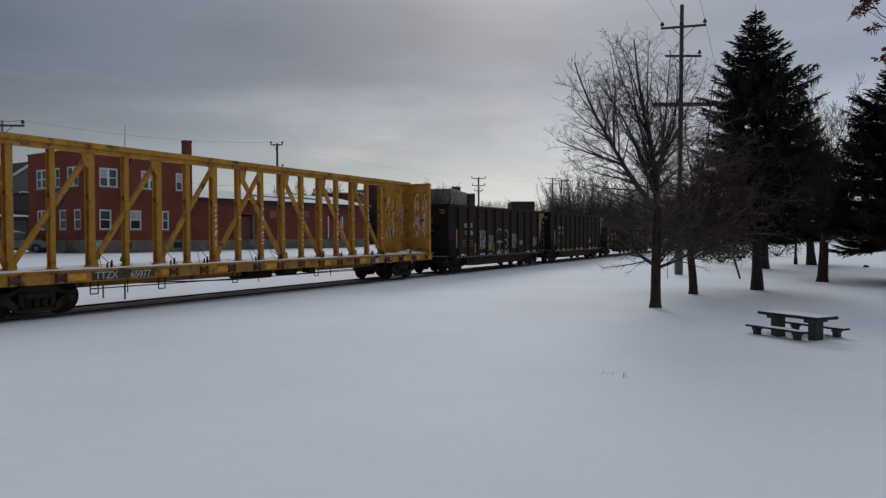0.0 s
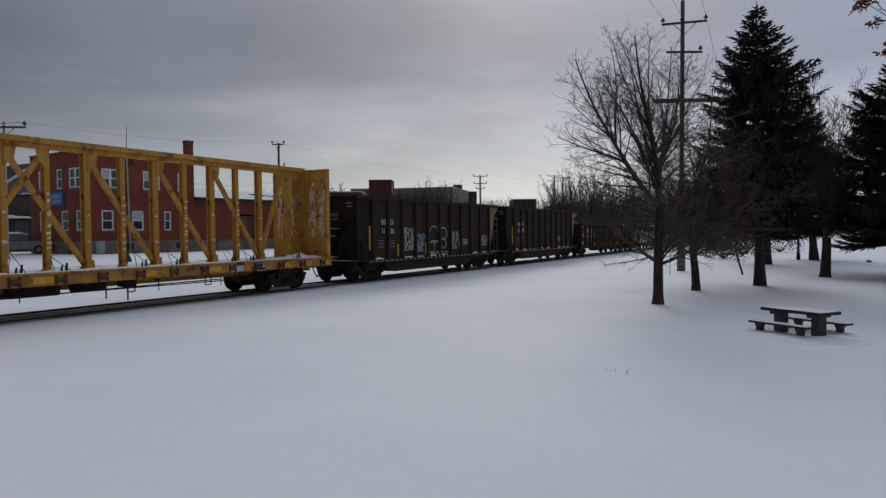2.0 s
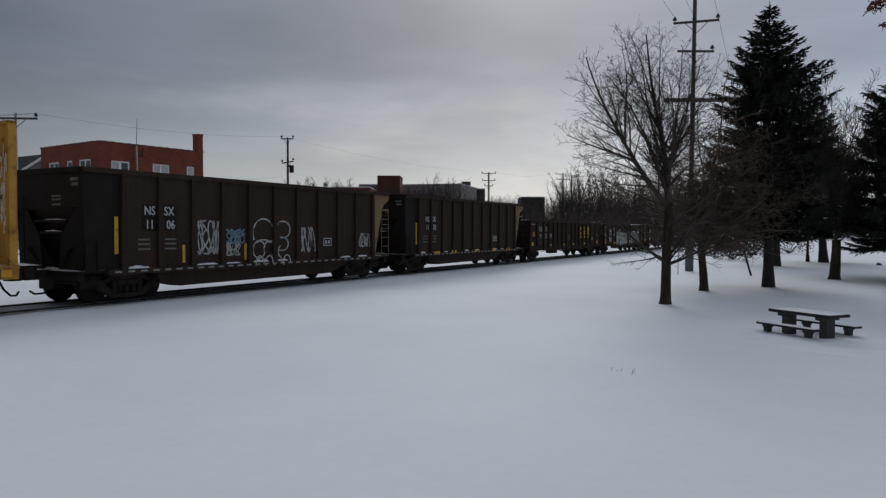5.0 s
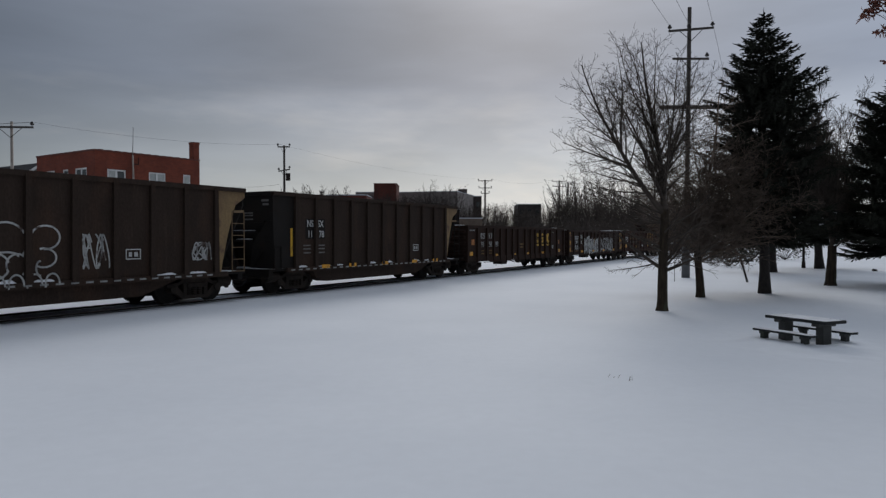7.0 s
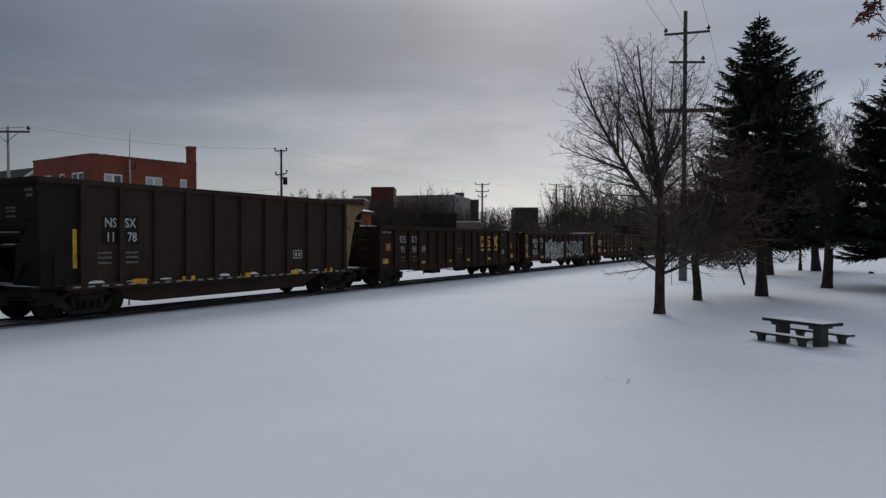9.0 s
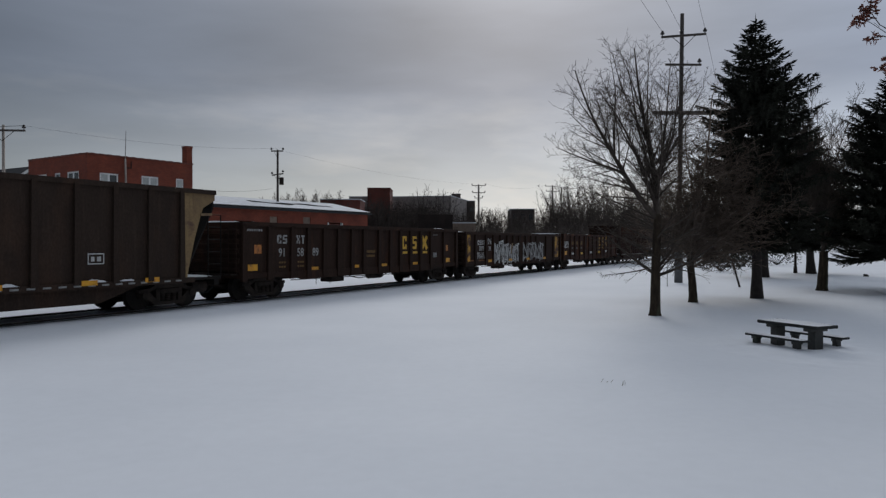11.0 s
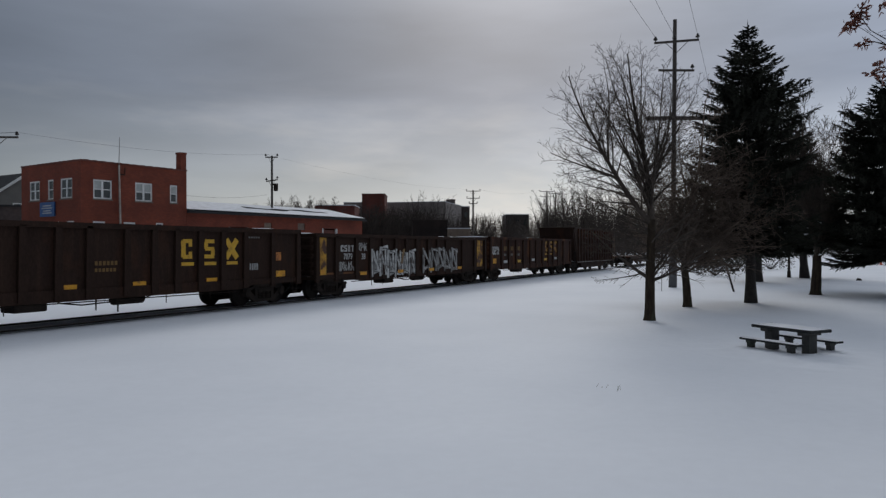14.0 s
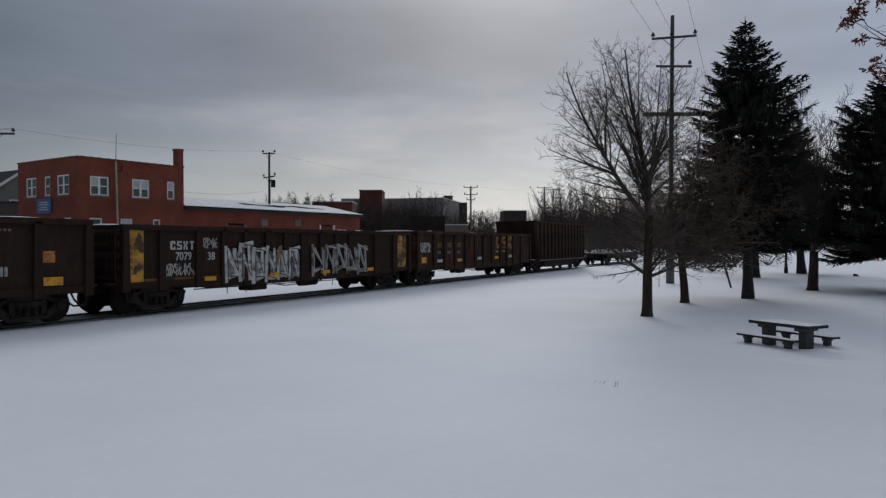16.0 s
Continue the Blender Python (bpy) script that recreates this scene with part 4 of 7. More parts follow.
        part("test_marks", frame_box, WHITE_PAINT, car, "white stencil box")
    return car, xs


def graffiti_on_first(car, xs):
    y = -1.504
    tag_part(car, xs[2] + 0.22, 1.25, 0.85, 1.15, SPRAY_WHITE, 3, y, 0.042)
    tag_part(car, xs[3] + 0.2, 1.6, 0.8, 0.5, SPRAY_BLUE, 8, y, 0.045, "pale blue spray-painted scrawl")
    tag_part(car, xs[3] + 0.2, 1.2, 0.6, 0.45, SPRAY_WHITE, 12, y, 0.038)
    tag_part(car, xs[6] + 0.25, 1.2, 0.8, 1.0, SPRAY_WHITE, 21, y, 0.038)
    tag_part(car, xs[9] + 0.3, 1.35, 0.75, 0.6, SPRAY_WHITE, 30, y, 0.038)
    # a large outlined doodle: a dome with two rings and a loose row of loops under it
    g = Geo()
    bx = xs[4] + 0.2
    ring = lambda cx, cz, rx, rz, a0, a1: [(cx + rx * math.cos(radians(a)), cz + rz * math.sin(radians(a))) for a in range(a0, a1 + 1, 15)]
    for ln in (ring(bx + 0.5, 1.95, 0.52, 0.50, -35, 215), ring(bx + 0.28, 1.38, 0.30, 0.30, 20, 340), ring(bx + 0.78, 1.40, 0.27, 0.27, -60, 210), ring(bx + 0.5, 1.62, 0.3, 0.1, 0, 180)):
        strokes(g, ln, 0.048, y)
    part("graffiti", g, SPRAY_WHITE, car, "large white outlined doodle")
    g = Geo()
    for ln in (ring(bx + 1.5, 2.08, 0.38, 0.30, -95, 175), ring(bx + 1.45, 1.56, 0.33, 0.24, -120, 110), ring(bx + 1.35, 1.30, 0.10, 0.18, 90, 270)):
        strokes(g, ln, 0.048, y)
    part("graffiti", g, SPRAY_WHITE, car, "large white outlined doodle")
    g = Geo()
    for k in range(4):
        strokes(g, ring(bx + 0.25 + 0.46 * k, 0.90, 0.19, 0.26, 0, 200), 0.045, -1.574)
    part("graffiti", g, SPRAY_WHITE, car)
    for x in (xs[1] + 0.85, xs[3] + 1.0):
        part("yellow_stripe", Geo().box(x, x + 0.1, -1.508, -1.501, 1.05, 1.6), YELLOW_MARK, car, "short upright yellow stripe")


def gondola(start, end, label, paint, stakes, top=2.68, bottom=0.68, end_mat=None, name_part=None):
    """A low mill gondola with stakes along its sides and ribbed ends."""
    mid, half = (start + end) / 2, (end - start) / 2
    car = thing("gondola", label, "railway wagon")
    WAGONS.append((car, mid))
    for s in (-1, 1):
        y0, y1 = sorted((s * 1.40, s * 1.44))
        part("side_sheet", Geo().box(-half, half, y0, y1, bottom + 0.1, top), paint, car)
        part("top_rail", Geo().box(-half, half, s * 1.46 - 0.08, s * 1.46 + 0.08, top - 0.06, top + 0.09), paint, car)
        sill = Geo().prism([(-half, bottom + 0.3), (half, bottom + 0.3), (half, bottom + 0.12), (half - 2.6, bottom + 0.1), (half - 3.2, bottom - 0.02), (-half + 3.2, bottom - 0.02), (-half + 2.6, bottom + 0.1), (-half, bottom + 0.12)],
                           min(s * 1.40, s * 1.49), max(s * 1.40, s * 1.49))
        part("side_sill", sill, paint, car)
    st = [Geo().prism([(-0.13, bottom + 0.02), (0.13, bottom + 0.02), (0.09, top), (-0.09, top)], min(s * 1.44, s * 1.54), max(s * 1.44, s * 1.54)).mesh("stake") for s in (-1, 1)]
    for m in st:
        m.materials.append(paint)
    xs = [-half + 0.12] + [-half + q for q in stakes] + [half - 0.12]
    for x in xs:
        for m in st:
            part("stake", m, paint, car, m=pose(x, 0, 0))
    part("floor", Geo().box(-half, half, -1.4, 1.4, 0.98, 1.06).box(-half - 0.1, half + 0.1, -0.3, 0.3, 0.62, 0.98), paint, car)
    for k in (-1, 1):
        x = k * half
        g = Geo().box(min(x, x - k * 0.06), max(x, x - k * 0.06), -1.44, 1.44, 0.8, top + 0.08)
        part("end_sheet", g, paint, car)
        ribs = Geo()
        for r in range(5):
            z = 1.0 + r * 0.33
            ribs.prism([(x, z), (x + k * 0.09, z + 0.05), (x + k * 0.09, z + 0.14), (x, z + 0.2)], -1.4, 1.4)
        part("end_rib", ribs, end_mat or paint, car, "horizontal ribs of the end")
        ladder(car, k * (half + 0.13), -1.18, bottom + 0.3, top - 0.15, paint, along=False, width=0.36)
        p = Geo().box(min(x, x + k * 0.3), max(x, x + k * 0.3), -1.3, 1.3, 0.92, 0.97)
        part("platform", p, CAST, car)
        coupler(car, k * (half + 0.02), k)
        bogie(car, k * (half - 1.55))
    sn = Geo()
    for q in range(2):
        x = -half + 0.3 + random.random() * (2 * half - 1.6)
        snow_heap(sn, x, x + random.uniform(0.4, 1.2), -1.53, -1.39, top + 0.088, 0.025, q + start, 8, 3)
    snow_heap(sn, -half - 0.02, -half + 0.1, -1.4, 1.4, top + 0.075, 0.06, start, 4, 12)
    tagged(part("snow", sn, SNOW_BIT, car, "thin snow along the rim", smooth=True), kind="stuff")
    stirrups(car, (-half + 0.3, half - 0.3), -1.46, bottom + 0.12, CAST)
    for x in (-half + 4.3, -half + 5.2, half - 6.2, half - 4.4):
        part("rod", Geo().tube((x, -1.3, bottom + 0.02), (x, -1.3, bottom - 0.28), 0.015, 0.015, 6), CAST, car)
    g = Geo()
    g.path([(-1.5, -1.2, 0.62), (-0.8, -1.2, 0.52), (0.2, -1.2, 0.55), (0.9, -1.2, 0.47), (1.5, -1.2, 0.66)], 0.022, 6)
    part("brake_pipe", g, CAST, car, "loose brake pipe under the floor")
    part("brake_valve", Geo().box(-2.6, -1.7, -1.1, -0.5, 0.42, 0.9), CAST, car, bevel=0.05)
    part("air_reservoir", Geo().tube((0.4, -0.9, 0.6), (1.4, -0.9, 0.6), 0.18, 0.18, 10), CAST, car)
    brake_gear(car, -half + 3, half - 3)
    return car, xs


def panel_text(car, body, x, z, size, mat, y=-1.447, narrow=0.9, label="white stencilled number"):
    part("lettering", lettering(body, size, narrow), mat, car, label, pose(x, y, z))


def sill_patches(car, xs, z, mat=None, w=0.5, h=0.13, y=-1.446, label="yellow reflective patch"):
    for x in xs:
        part("reflector", Geo().box(x, x + w, y - 0.003, y, z, z + h), mat or SILL_MARK, car, label)


def block_glyph(car, bars, x, z, s, mat, label):
    g = Geo()
    for x0, x1, z0, z1 in bars:
        g.box(x + x0 * s, x + x1 * s, -1.447, -1.441, z + z0 * s, z + z1 * s)
    part("marking", g, mat, car, label)


def stencil_block(car, x, z, w, h, mat, label="faint stencilled block"):
    """Unreadable stencilling as a row of plain bars."""
    g = Geo()
    n = max(2, round(w / 0.12))
    for k in range(n):
        g.box(x + w * k / n, x + w * (k + 0.68) / n, -1.447, -1.441, z, z + h)
    part("marking", g, mat, car, label)


RING_BARS = [(0, 0.30, 0.08, 0.92), (0.12, 0.72, 0.0, 0.2), (0.12, 0.72, 0.8, 1.0), (0.5, 0.72, 0.62, 0.8), (0.5, 0.72, 0.2, 0.36)]
STACK_BARS = [(0.05, 0.7, 0.8, 1.0), (0.0, 0.25, 0.5, 0.85), (0.05, 0.68, 0.41, 0.6), (0.47, 0.72, 0.15, 0.5), (0.0, 0.68, 0.0, 0.2)]


def first_mill_gondola():
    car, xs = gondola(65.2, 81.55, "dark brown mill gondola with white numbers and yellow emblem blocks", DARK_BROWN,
                      [1.4, 2.65, 3.6, 4.6, 5.55, 6.5, 7.4, 8.6, 9.55, 10.42, 11.36, 12.34, 13.4, 14.8])
    h = (81.55 - 65.2) / 2
    at = lambda u: u - h
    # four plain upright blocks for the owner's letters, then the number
    for x in (1.85, 2.16, 2.94, 3.22):
        block_glyph(car, {1.85: RING_BARS, 2.16: STACK_BARS, 2.94: [(0.0, 0.2, 0, 0.35), (0.4, 0.6, 0, 0.35), (0.15, 0.45, 0.35, 0.65), (0.0, 0.2, 0.65, 1), (0.4, 0.6, 0.65, 1)]}.get(x, [(0.2, 0.42, 0, 1), (0, 0.62, 0.8, 1)]), at(x), 2.01, 0.32, WORN_WHITE, "white stencilled block")
    panel_text(car, "91", at(2.12), 1.67, 0.44, WORN_WHITE)
    panel_text(car, "58", at(3.16), 1.67, 0.44, WORN_WHITE)
    panel_text(car, "89", at(4.08), 1.67, 0.44, WORN_WHITE)
    for x in (1.95, 3.0):
        for z in (1.28, 1.12):
            stencil_block(car, at(x), z, 0.4, 0.07, BROWN_TEXT)
    part("placard", Geo().box(at(0.66), at(1.02), -1.447, -1.441, 1.66, 1.97), ORANGE_MARK, car, "worn orange square")
    sill_patches(car, [at(0.32)], 1.06, w=0.5, h=0.22)
    sill_patches(car, [at(q) for q in (3.8, 6.6, 8.83, 11.65)], 0.98, w=0.46, h=0.12)
    sill_patches(car, [at(14.92)], 1.02, w=0.6, h=0.22)
    part("placard", Geo().box(at(14.95), at(15.3), -1.447, -1.441, 1.62, 1.92), ORANGE_MARK, car, "worn orange square")
    stencil_block(car, at(7.6), 1.6, 0.75, 0.12, BROWN_TEXT)
    stencil_block(car, at(7.6), 1.42, 0.7, 0.10, BROWN_TEXT)
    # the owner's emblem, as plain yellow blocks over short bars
    for x, bars in ((10.60, RING_BARS), (11.56, STACK_BARS)):
        block_glyph(car, bars, at(x), 1.74, 0.62, YELLOW_MARK, "large yellow emblem block")
    g = Geo()
    strokes(g, [(at(12.58), 1.8), (at(12.98), 2.3)], 0.21, -1.443)
    strokes(g, [(at(12.58), 2.3), (at(12.98), 1.8)], 0.21, -1.447)
    part("marking", g, YELLOW_MARK, car, "large yellow emblem block")
    for x in (10.60, 11.56, 12.54):
        part("marking", Geo().box(at(x), at(x) + 0.52, -1.447, -1.441, 1.52, 1.63), YELLOW_MARK, car)
    stencil_block(car, at(13.65), 1.3, 0.45, 0.24, WORN_WHITE, "white stencil box")
    stencil_block(car, at(13.6), 2.42, 0.6, 0.06, GREY_TEXT)
    stencil_block(car, at(0.3), 2.45, 0.8, 0.07, WORN_WHITE)
    return car


def second_mill_gondola():
    car, xs = gondola(82.5, 99.0, "rust-streaked black gondola with yellow end panels and large white graffiti", DARK_BROWN,
                      [1.4, 2.85, 3.95, 5.0, 6.1, 7.1, 8.1, 9.3, 10.3, 11.3, 13.3, 14.9], top=2.58)
    h = (99.0 - 82.5) / 2
    at = lambda u: u - h
    for x0 in (0.05, 15.35):
        part("end_panel", Geo().box(at(x0), at(x0) + 0.72, -1.447, -1.441, 0.85, 2.5), YELLOW_FADED, car, "faded yellow end panel with dark print")
        for k in range(5):
            stencil_block(car, at(x0 + 0.12), 1.35 + k * 0.2, 0.4, 0.11, BROWN_TEXT)
    part("rust_band", Geo().box(at(0.8), at(3.9), -1.446, -1.4405, 0.80, 1.06), RUST_PALE, car, "rusted strip along the foot of the side")
    for k, x in enumerate((1.76, 2.02, 2.28, 2.54)):
        block_glyph(car, RING_BARS if k == 0 else STACK_BARS if k == 1 else [(0.2, 0.42, 0, 1), (0, 0.62, 0.8, 1)] if k == 3 else [(0.0, 0.2, 0, 0.35), (0.4, 0.6, 0, 0.35), (0.15, 0.45, 0.35, 0.65), (0.0, 0.2, 0.65, 1), (0.4, 0.6, 0.65, 1)], at(x), 1.92, 0.27, WHITE_PAINT, "white stencilled block")
    panel_text(car, "7079", at(2.28), 1.7, 0.36, WHITE_PAINT)
    panel_text(car, "38", at(3.44), 1.69, 0.36, WHITE_PAINT)
    tag_part(car, at(3.1), 1.95, 0.6, 0.35, SPRAY_WHITE, 41, -1.4425, 0.03)
    tag_part(car, at(1.6), 1.1, 1.1, 0.4, SPRAY_WHITE, 42, -1.4425, 0.03)
    sill_patches(car, [at(0.14)], 0.98, w=0.52, h=0.22, y=-1.449)
    sill_patches(car, [at(3.05), at(6.2), at(9.3), at(12.55)], 0.9, w=0.5, h=0.14, y=-1.55)
    # two big white pieces of packed angular strokes
    rng = random.Random(9)
    for x0, x1, n, hi, lo in ((3.95, 7.85, 6, 2.02, 0.82), (8.6, 12.5, 5, 2.05, 0.84)):
        for k in range(n):
            w = (x1 - x0) / n
            a = at(x0 + w * k)
            y = -1.5415 - 0.0006 * k
            low, top = lo + rng.uniform(-0.06, 0.1), hi + rng.uniform(-0.12, 0.1)
            g, ink = Geo(), Geo()
            legs = [((a + w * 0.12, low), (a + w * rng.uniform(0.05, 0.3), top)), ((a + w * 0.85, low + rng.uniform(0, 0.25)), (a + w * rng.uniform(0.7, 0.98), top - rng.uniform(0, 0.2))),
                    ((a + w * 0.2, top - 0.12), (a + w * 0.8, low + rng.uniform(0.1, 0.5)))]
            if rng.random() < 0.7:
                legs.append(((a + w * 0.15, low + 0.12), (a + w * 0.9, low + rng.uniform(0.1, 0.3))))
            if rng.random() < 0.6:
                legs.append(((a + w * 0.2, top - 0.05), (a + w * 1.0, top + rng.uniform(-0.15, 0.08))))
            for i, ((xa, za), (xb, zb)) in enumerate(legs):
                wd = rng.uniform(0.12, 0.19)
                strokes(g, [(xa, za), ((xa + xb) / 2 + rng.uniform(-0.06, 0.06), (za + zb) / 2), (xb, zb)], wd, y - 0.0001 * i)
                strokes(ink, [(xa + wd * 0.6, za + 0.05), ((xa + xb) / 2 + wd * 0.55, (za + zb) / 2), (xb + wd * 0.45, zb - 0.08)], 0.034, y - 0.0048)
            second = x0 > 8
            fill = [(a - w * 0.02, low + rng.uniform(0.05, 0.25)), (a + w * 0.3, low), (a + w * 0.62, low + rng.uniform(0.0, 0.16)), (a + w * 1.0, low + rng.uniform(0.0, 0.2)), (a + w * 1.06, (low + top) / 2 + rng.uniform(-0.2, 0.2)),
                    (a + w * 0.96, top - rng.uniform(0.08, 0.3)), (a + w * 0.64, top - rng.uniform(0.0, 0.3)), (a + w * 0.3, top - rng.uniform(0.0, 0.16)), (a + w * 0.02, top - rng.uniform(0.1, 0.35))]
            if not second:
                tagged(part("graffiti", Geo().prism(fill, -1.5398, -1.5368), SPRAY_GREY, car, "mottled grey painted ground of a letter"), kind="stuff")
            piece = tagged(part("graffiti", g, SPRAY_GREY if second else SPRAY_WHITE, car, "packed grey spray-painted strokes" if second else "packed white spray-painted strokes"), kind="stuff")
            part("outline", ink, SPRAY_WHITE if second else SPRAY_BLACK, piece, "pale outline strokes" if second else "dark outline strokes")
    part("tan_smear", Geo().prism([(at(6.45), 1.35), (at(6.6), 1.3), (at(6.85), 2.05), (at(6.65), 2.0)], -1.562, -1.559), TAN_PAINT, car, "tan sprayed patch")
    return car


def third_mill_gondola():
    car, xs = gondola(99.6, 115.9, "dark red-brown gondola with mixed faded marks", RED_BROWN,
                      [1.9, 3.1, 4.35, 5.7, 7.0, 8.2, 9.5, 10.8, 11.9, 13.0, 14.4], top=2.66)
    h = (115.9 - 99.6) / 2
    at = lambda u: u - h
    tag_part(car, at(0.5), 1.65, 1.0, 0.5, SPRAY_WHITE, 51, -1.4425, 0.05)
    sill_patches(car, [at(0.6)], 1.1, w=0.5, h=0.3)
    for x, z, m in ((2.3, 1.1, WHITE_PAINT), (4.7, 1.1, YELLOW_MARK), (7.4, 1.15, WHITE_PAINT), (10.0, 1.15, YELLOW_MARK), (12.3, 1.2, WHITE_PAINT)):
        sill_patches(car, [at(x)], z, mat=m, w=0.6, h=0.16, label="pale reflective patch")
    for x in (2.35, 3.5, 4.7):
        stencil_block(car, at(x), 1.9, 0.5, 0.26, BROWN_TEXT)
        stencil_block(car, at(x), 1.55, 0.4, 0.15, GREY_TEXT)
    for x, bars in ((10.2, RING_BARS), (11.2, STACK_BARS)):
        block_glyph(car, bars, at(x), 1.8, 0.75, YELLOW_FADED, "large yellow emblem block")
        part("marking", Geo().box(at(x), at(x) + 0.5, -1.447, -1.441, 1.55, 1.66), YELLOW_FADED, car)
    g = Geo()
    strokes(g, [(at(12.2), 1.85), (at(12.7), 2.5)], 0.21, -1.443)
    strokes(g, [(at(12.2), 2.5), (at(12.7), 1.85)], 0.21, -1.447)
    part("marking", g, YELLOW_FADED, car, "large yellow emblem block")
    return car


def empty_flatcar(start, end):
    mid, half = (start + end) / 2, (end - start) / 2
    car = thing("flatcar", "dark empty railway flatcar with a bare deck", "railway wagon")
    WAGONS.append((car, mid))
    part("deck", Geo().box(-half, half, -1.4, 1.4, 1.0, 1.12).box(-half + 2, half - 2, -0.5, 0.5, 0.55, 1.0), RED_BROWN, car)
    for s in (-1, 1):
        part("side_sill", Geo().prism([(-half, 1.14), (half, 1.14), (half, 0.86), (half - 3, 0.8), (half - 4.5, 0.5), (-half + 4.5, 0.5), (-half + 3, 0.8), (-half, 0.86)], min(s * 1.4, s * 1.46), max(s * 1.4, s * 1.46)), DARK_BROWN, car)
        coupler(car, s * half, s)
        bogie(car, s * (half - 1.8))
    return car


centerbeam_flatcar()
_car, _xs = coal_gondola(34.65, 46.93, ("NS", "SX", "11", "06"), "brown-black coal gondola with white numbers and graffiti, tan far end", BROWN_PAINT, BLACK_PAINT, TAN_PAINT, far_over=1.33)
graffiti_on_first(_car, _xs)
_car, _xs = coal_gondola(50.86, 62.57, ("NS", "SX", "11", "78"), "brown-black coal gondola with white numbers and yellow sill patches", BROWN_PAINT, BLACK_PAINT, TAN_PAINT, far_over=1.4, far_out=0.36)
for _x in (-4.37, -2.57, -0.12, 2.43, 4.48):
    part("reflector", Geo().box(_x, _x + 0.5, -1.584, -1.580, 0.88, 1.02), SILL_MARK, _car, "yellow reflective patch")
first_mill_gondola()
second_mill_gondola()
third_mill_gondola()
coal_gondola(117.9, 128.9, None, "rusty red-brown coal gondola with bare ribs", DARK_BROWN, DARK_BROWN, DARK_BROWN, stakes=14, patches=False, stake_paint=RED_BROWN)
empty_flatcar(137.3, 153.5)


def motions():
    for car, u in WAGONS:
        rows = []
        for t, s in TRAIN:
            p = on_line(u - s, 0, RAIL)
            rows.append((t, pose(p.x, p.y, p.z, 0, 0, 90 - HEADING)))
        walk(car, rows)
    times = [k / 10 for k in range(161)]
    gone = np.interp(times, [t for t, _ in TRAIN], [s for _, s in TRAIN])
    turn = [-math.degrees(s / 0.457) for s in gone]
    for w, dx in TURNING:
        walk(w, [(t, pose(dx, 0, 0.457, 0, a, 0)) for t, a in zip(times, turn)])

# ---- buildings ----


def pierced_wall(g, length, z0, z1, thick, openings, x_off=0.0):
    """A wall along x, its outer face at y = 0, with rectangular openings through it."""
    xs = sorted({0.0, length, *(v for o in openings for v in o[:2])})
    zs = sorted({z0, z1, *(v for o in openings for v in o[2:])})
    for a, b in zip(xs, xs[1:]):
        for c, d in zip(zs, zs[1:]):
            if not any(o[0] <= a and b <= o[1] and o[2] <= c and d <= o[3] for o in openings):
                g.box(x_off + a, x_off + b, 0, thick, c, d)
    g.weld()


def sash_window(parent, x0, x1, z0, z1, m, panes=2, blind=0.0, lintel=None):
    """A double-hung window set in its opening."""
    f = 0.105
    g = Geo().box(x0, x0 + f, 0.04, 0.16, z0, z1).box(x1 - f, x1, 0.04, 0.16, z0, z1).box(x0 + f, x1 - f, 0.04, 0.16, z1 - f, z1).box(x0 + f, x1 - f, 0.04, 0.16, z0, z0 + f)
    zm = (z0 + z1) / 2
    g.box(x0 + f, x1 - f, 0.06, 0.14, zm - 0.035, zm + 0.035)
    for k in range(1, panes):
        x = x0 + (x1 - x0) * k / panes
        g.box(x - 0.08, x + 0.08, 0.05, 0.15, z0 + f, z1 - f)
    w = part("window", g, WHITE_TRIM, parent, "white-painted double-hung window", m)
    for k in range(panes):
        a, b = x0 + (x1 - x0) * k / panes + 0.05, x0 + (x1 - x0) * (k + 1) / panes - 0.05
        part("pane", Geo().box(a, b, 0.10, 0.115, z0 + f, zm), WINDOW_GLASS, w)
        part("pane", Geo().box(a, b, 0.085, 0.10, zm, z1 - f), WINDOW_GLASS, w)
        if blind and (k + int(x0 * 10)) % 3 != 1:
            part("blind", Geo().box(a, b, 0.078, 0.084, z1 - f - blind * (z1 - z0), z1 - f), BLIND, w, "pale drawn blind")
    part("sill", Geo().box(x0 - 0.04, x1 + 0.04, -0.04, 0.16, z0 - 0.09, z0), FOUNDATION, w)
    return w


BLD = (-25.05, 50.0)
BLD_TURN = 90 - 34.0


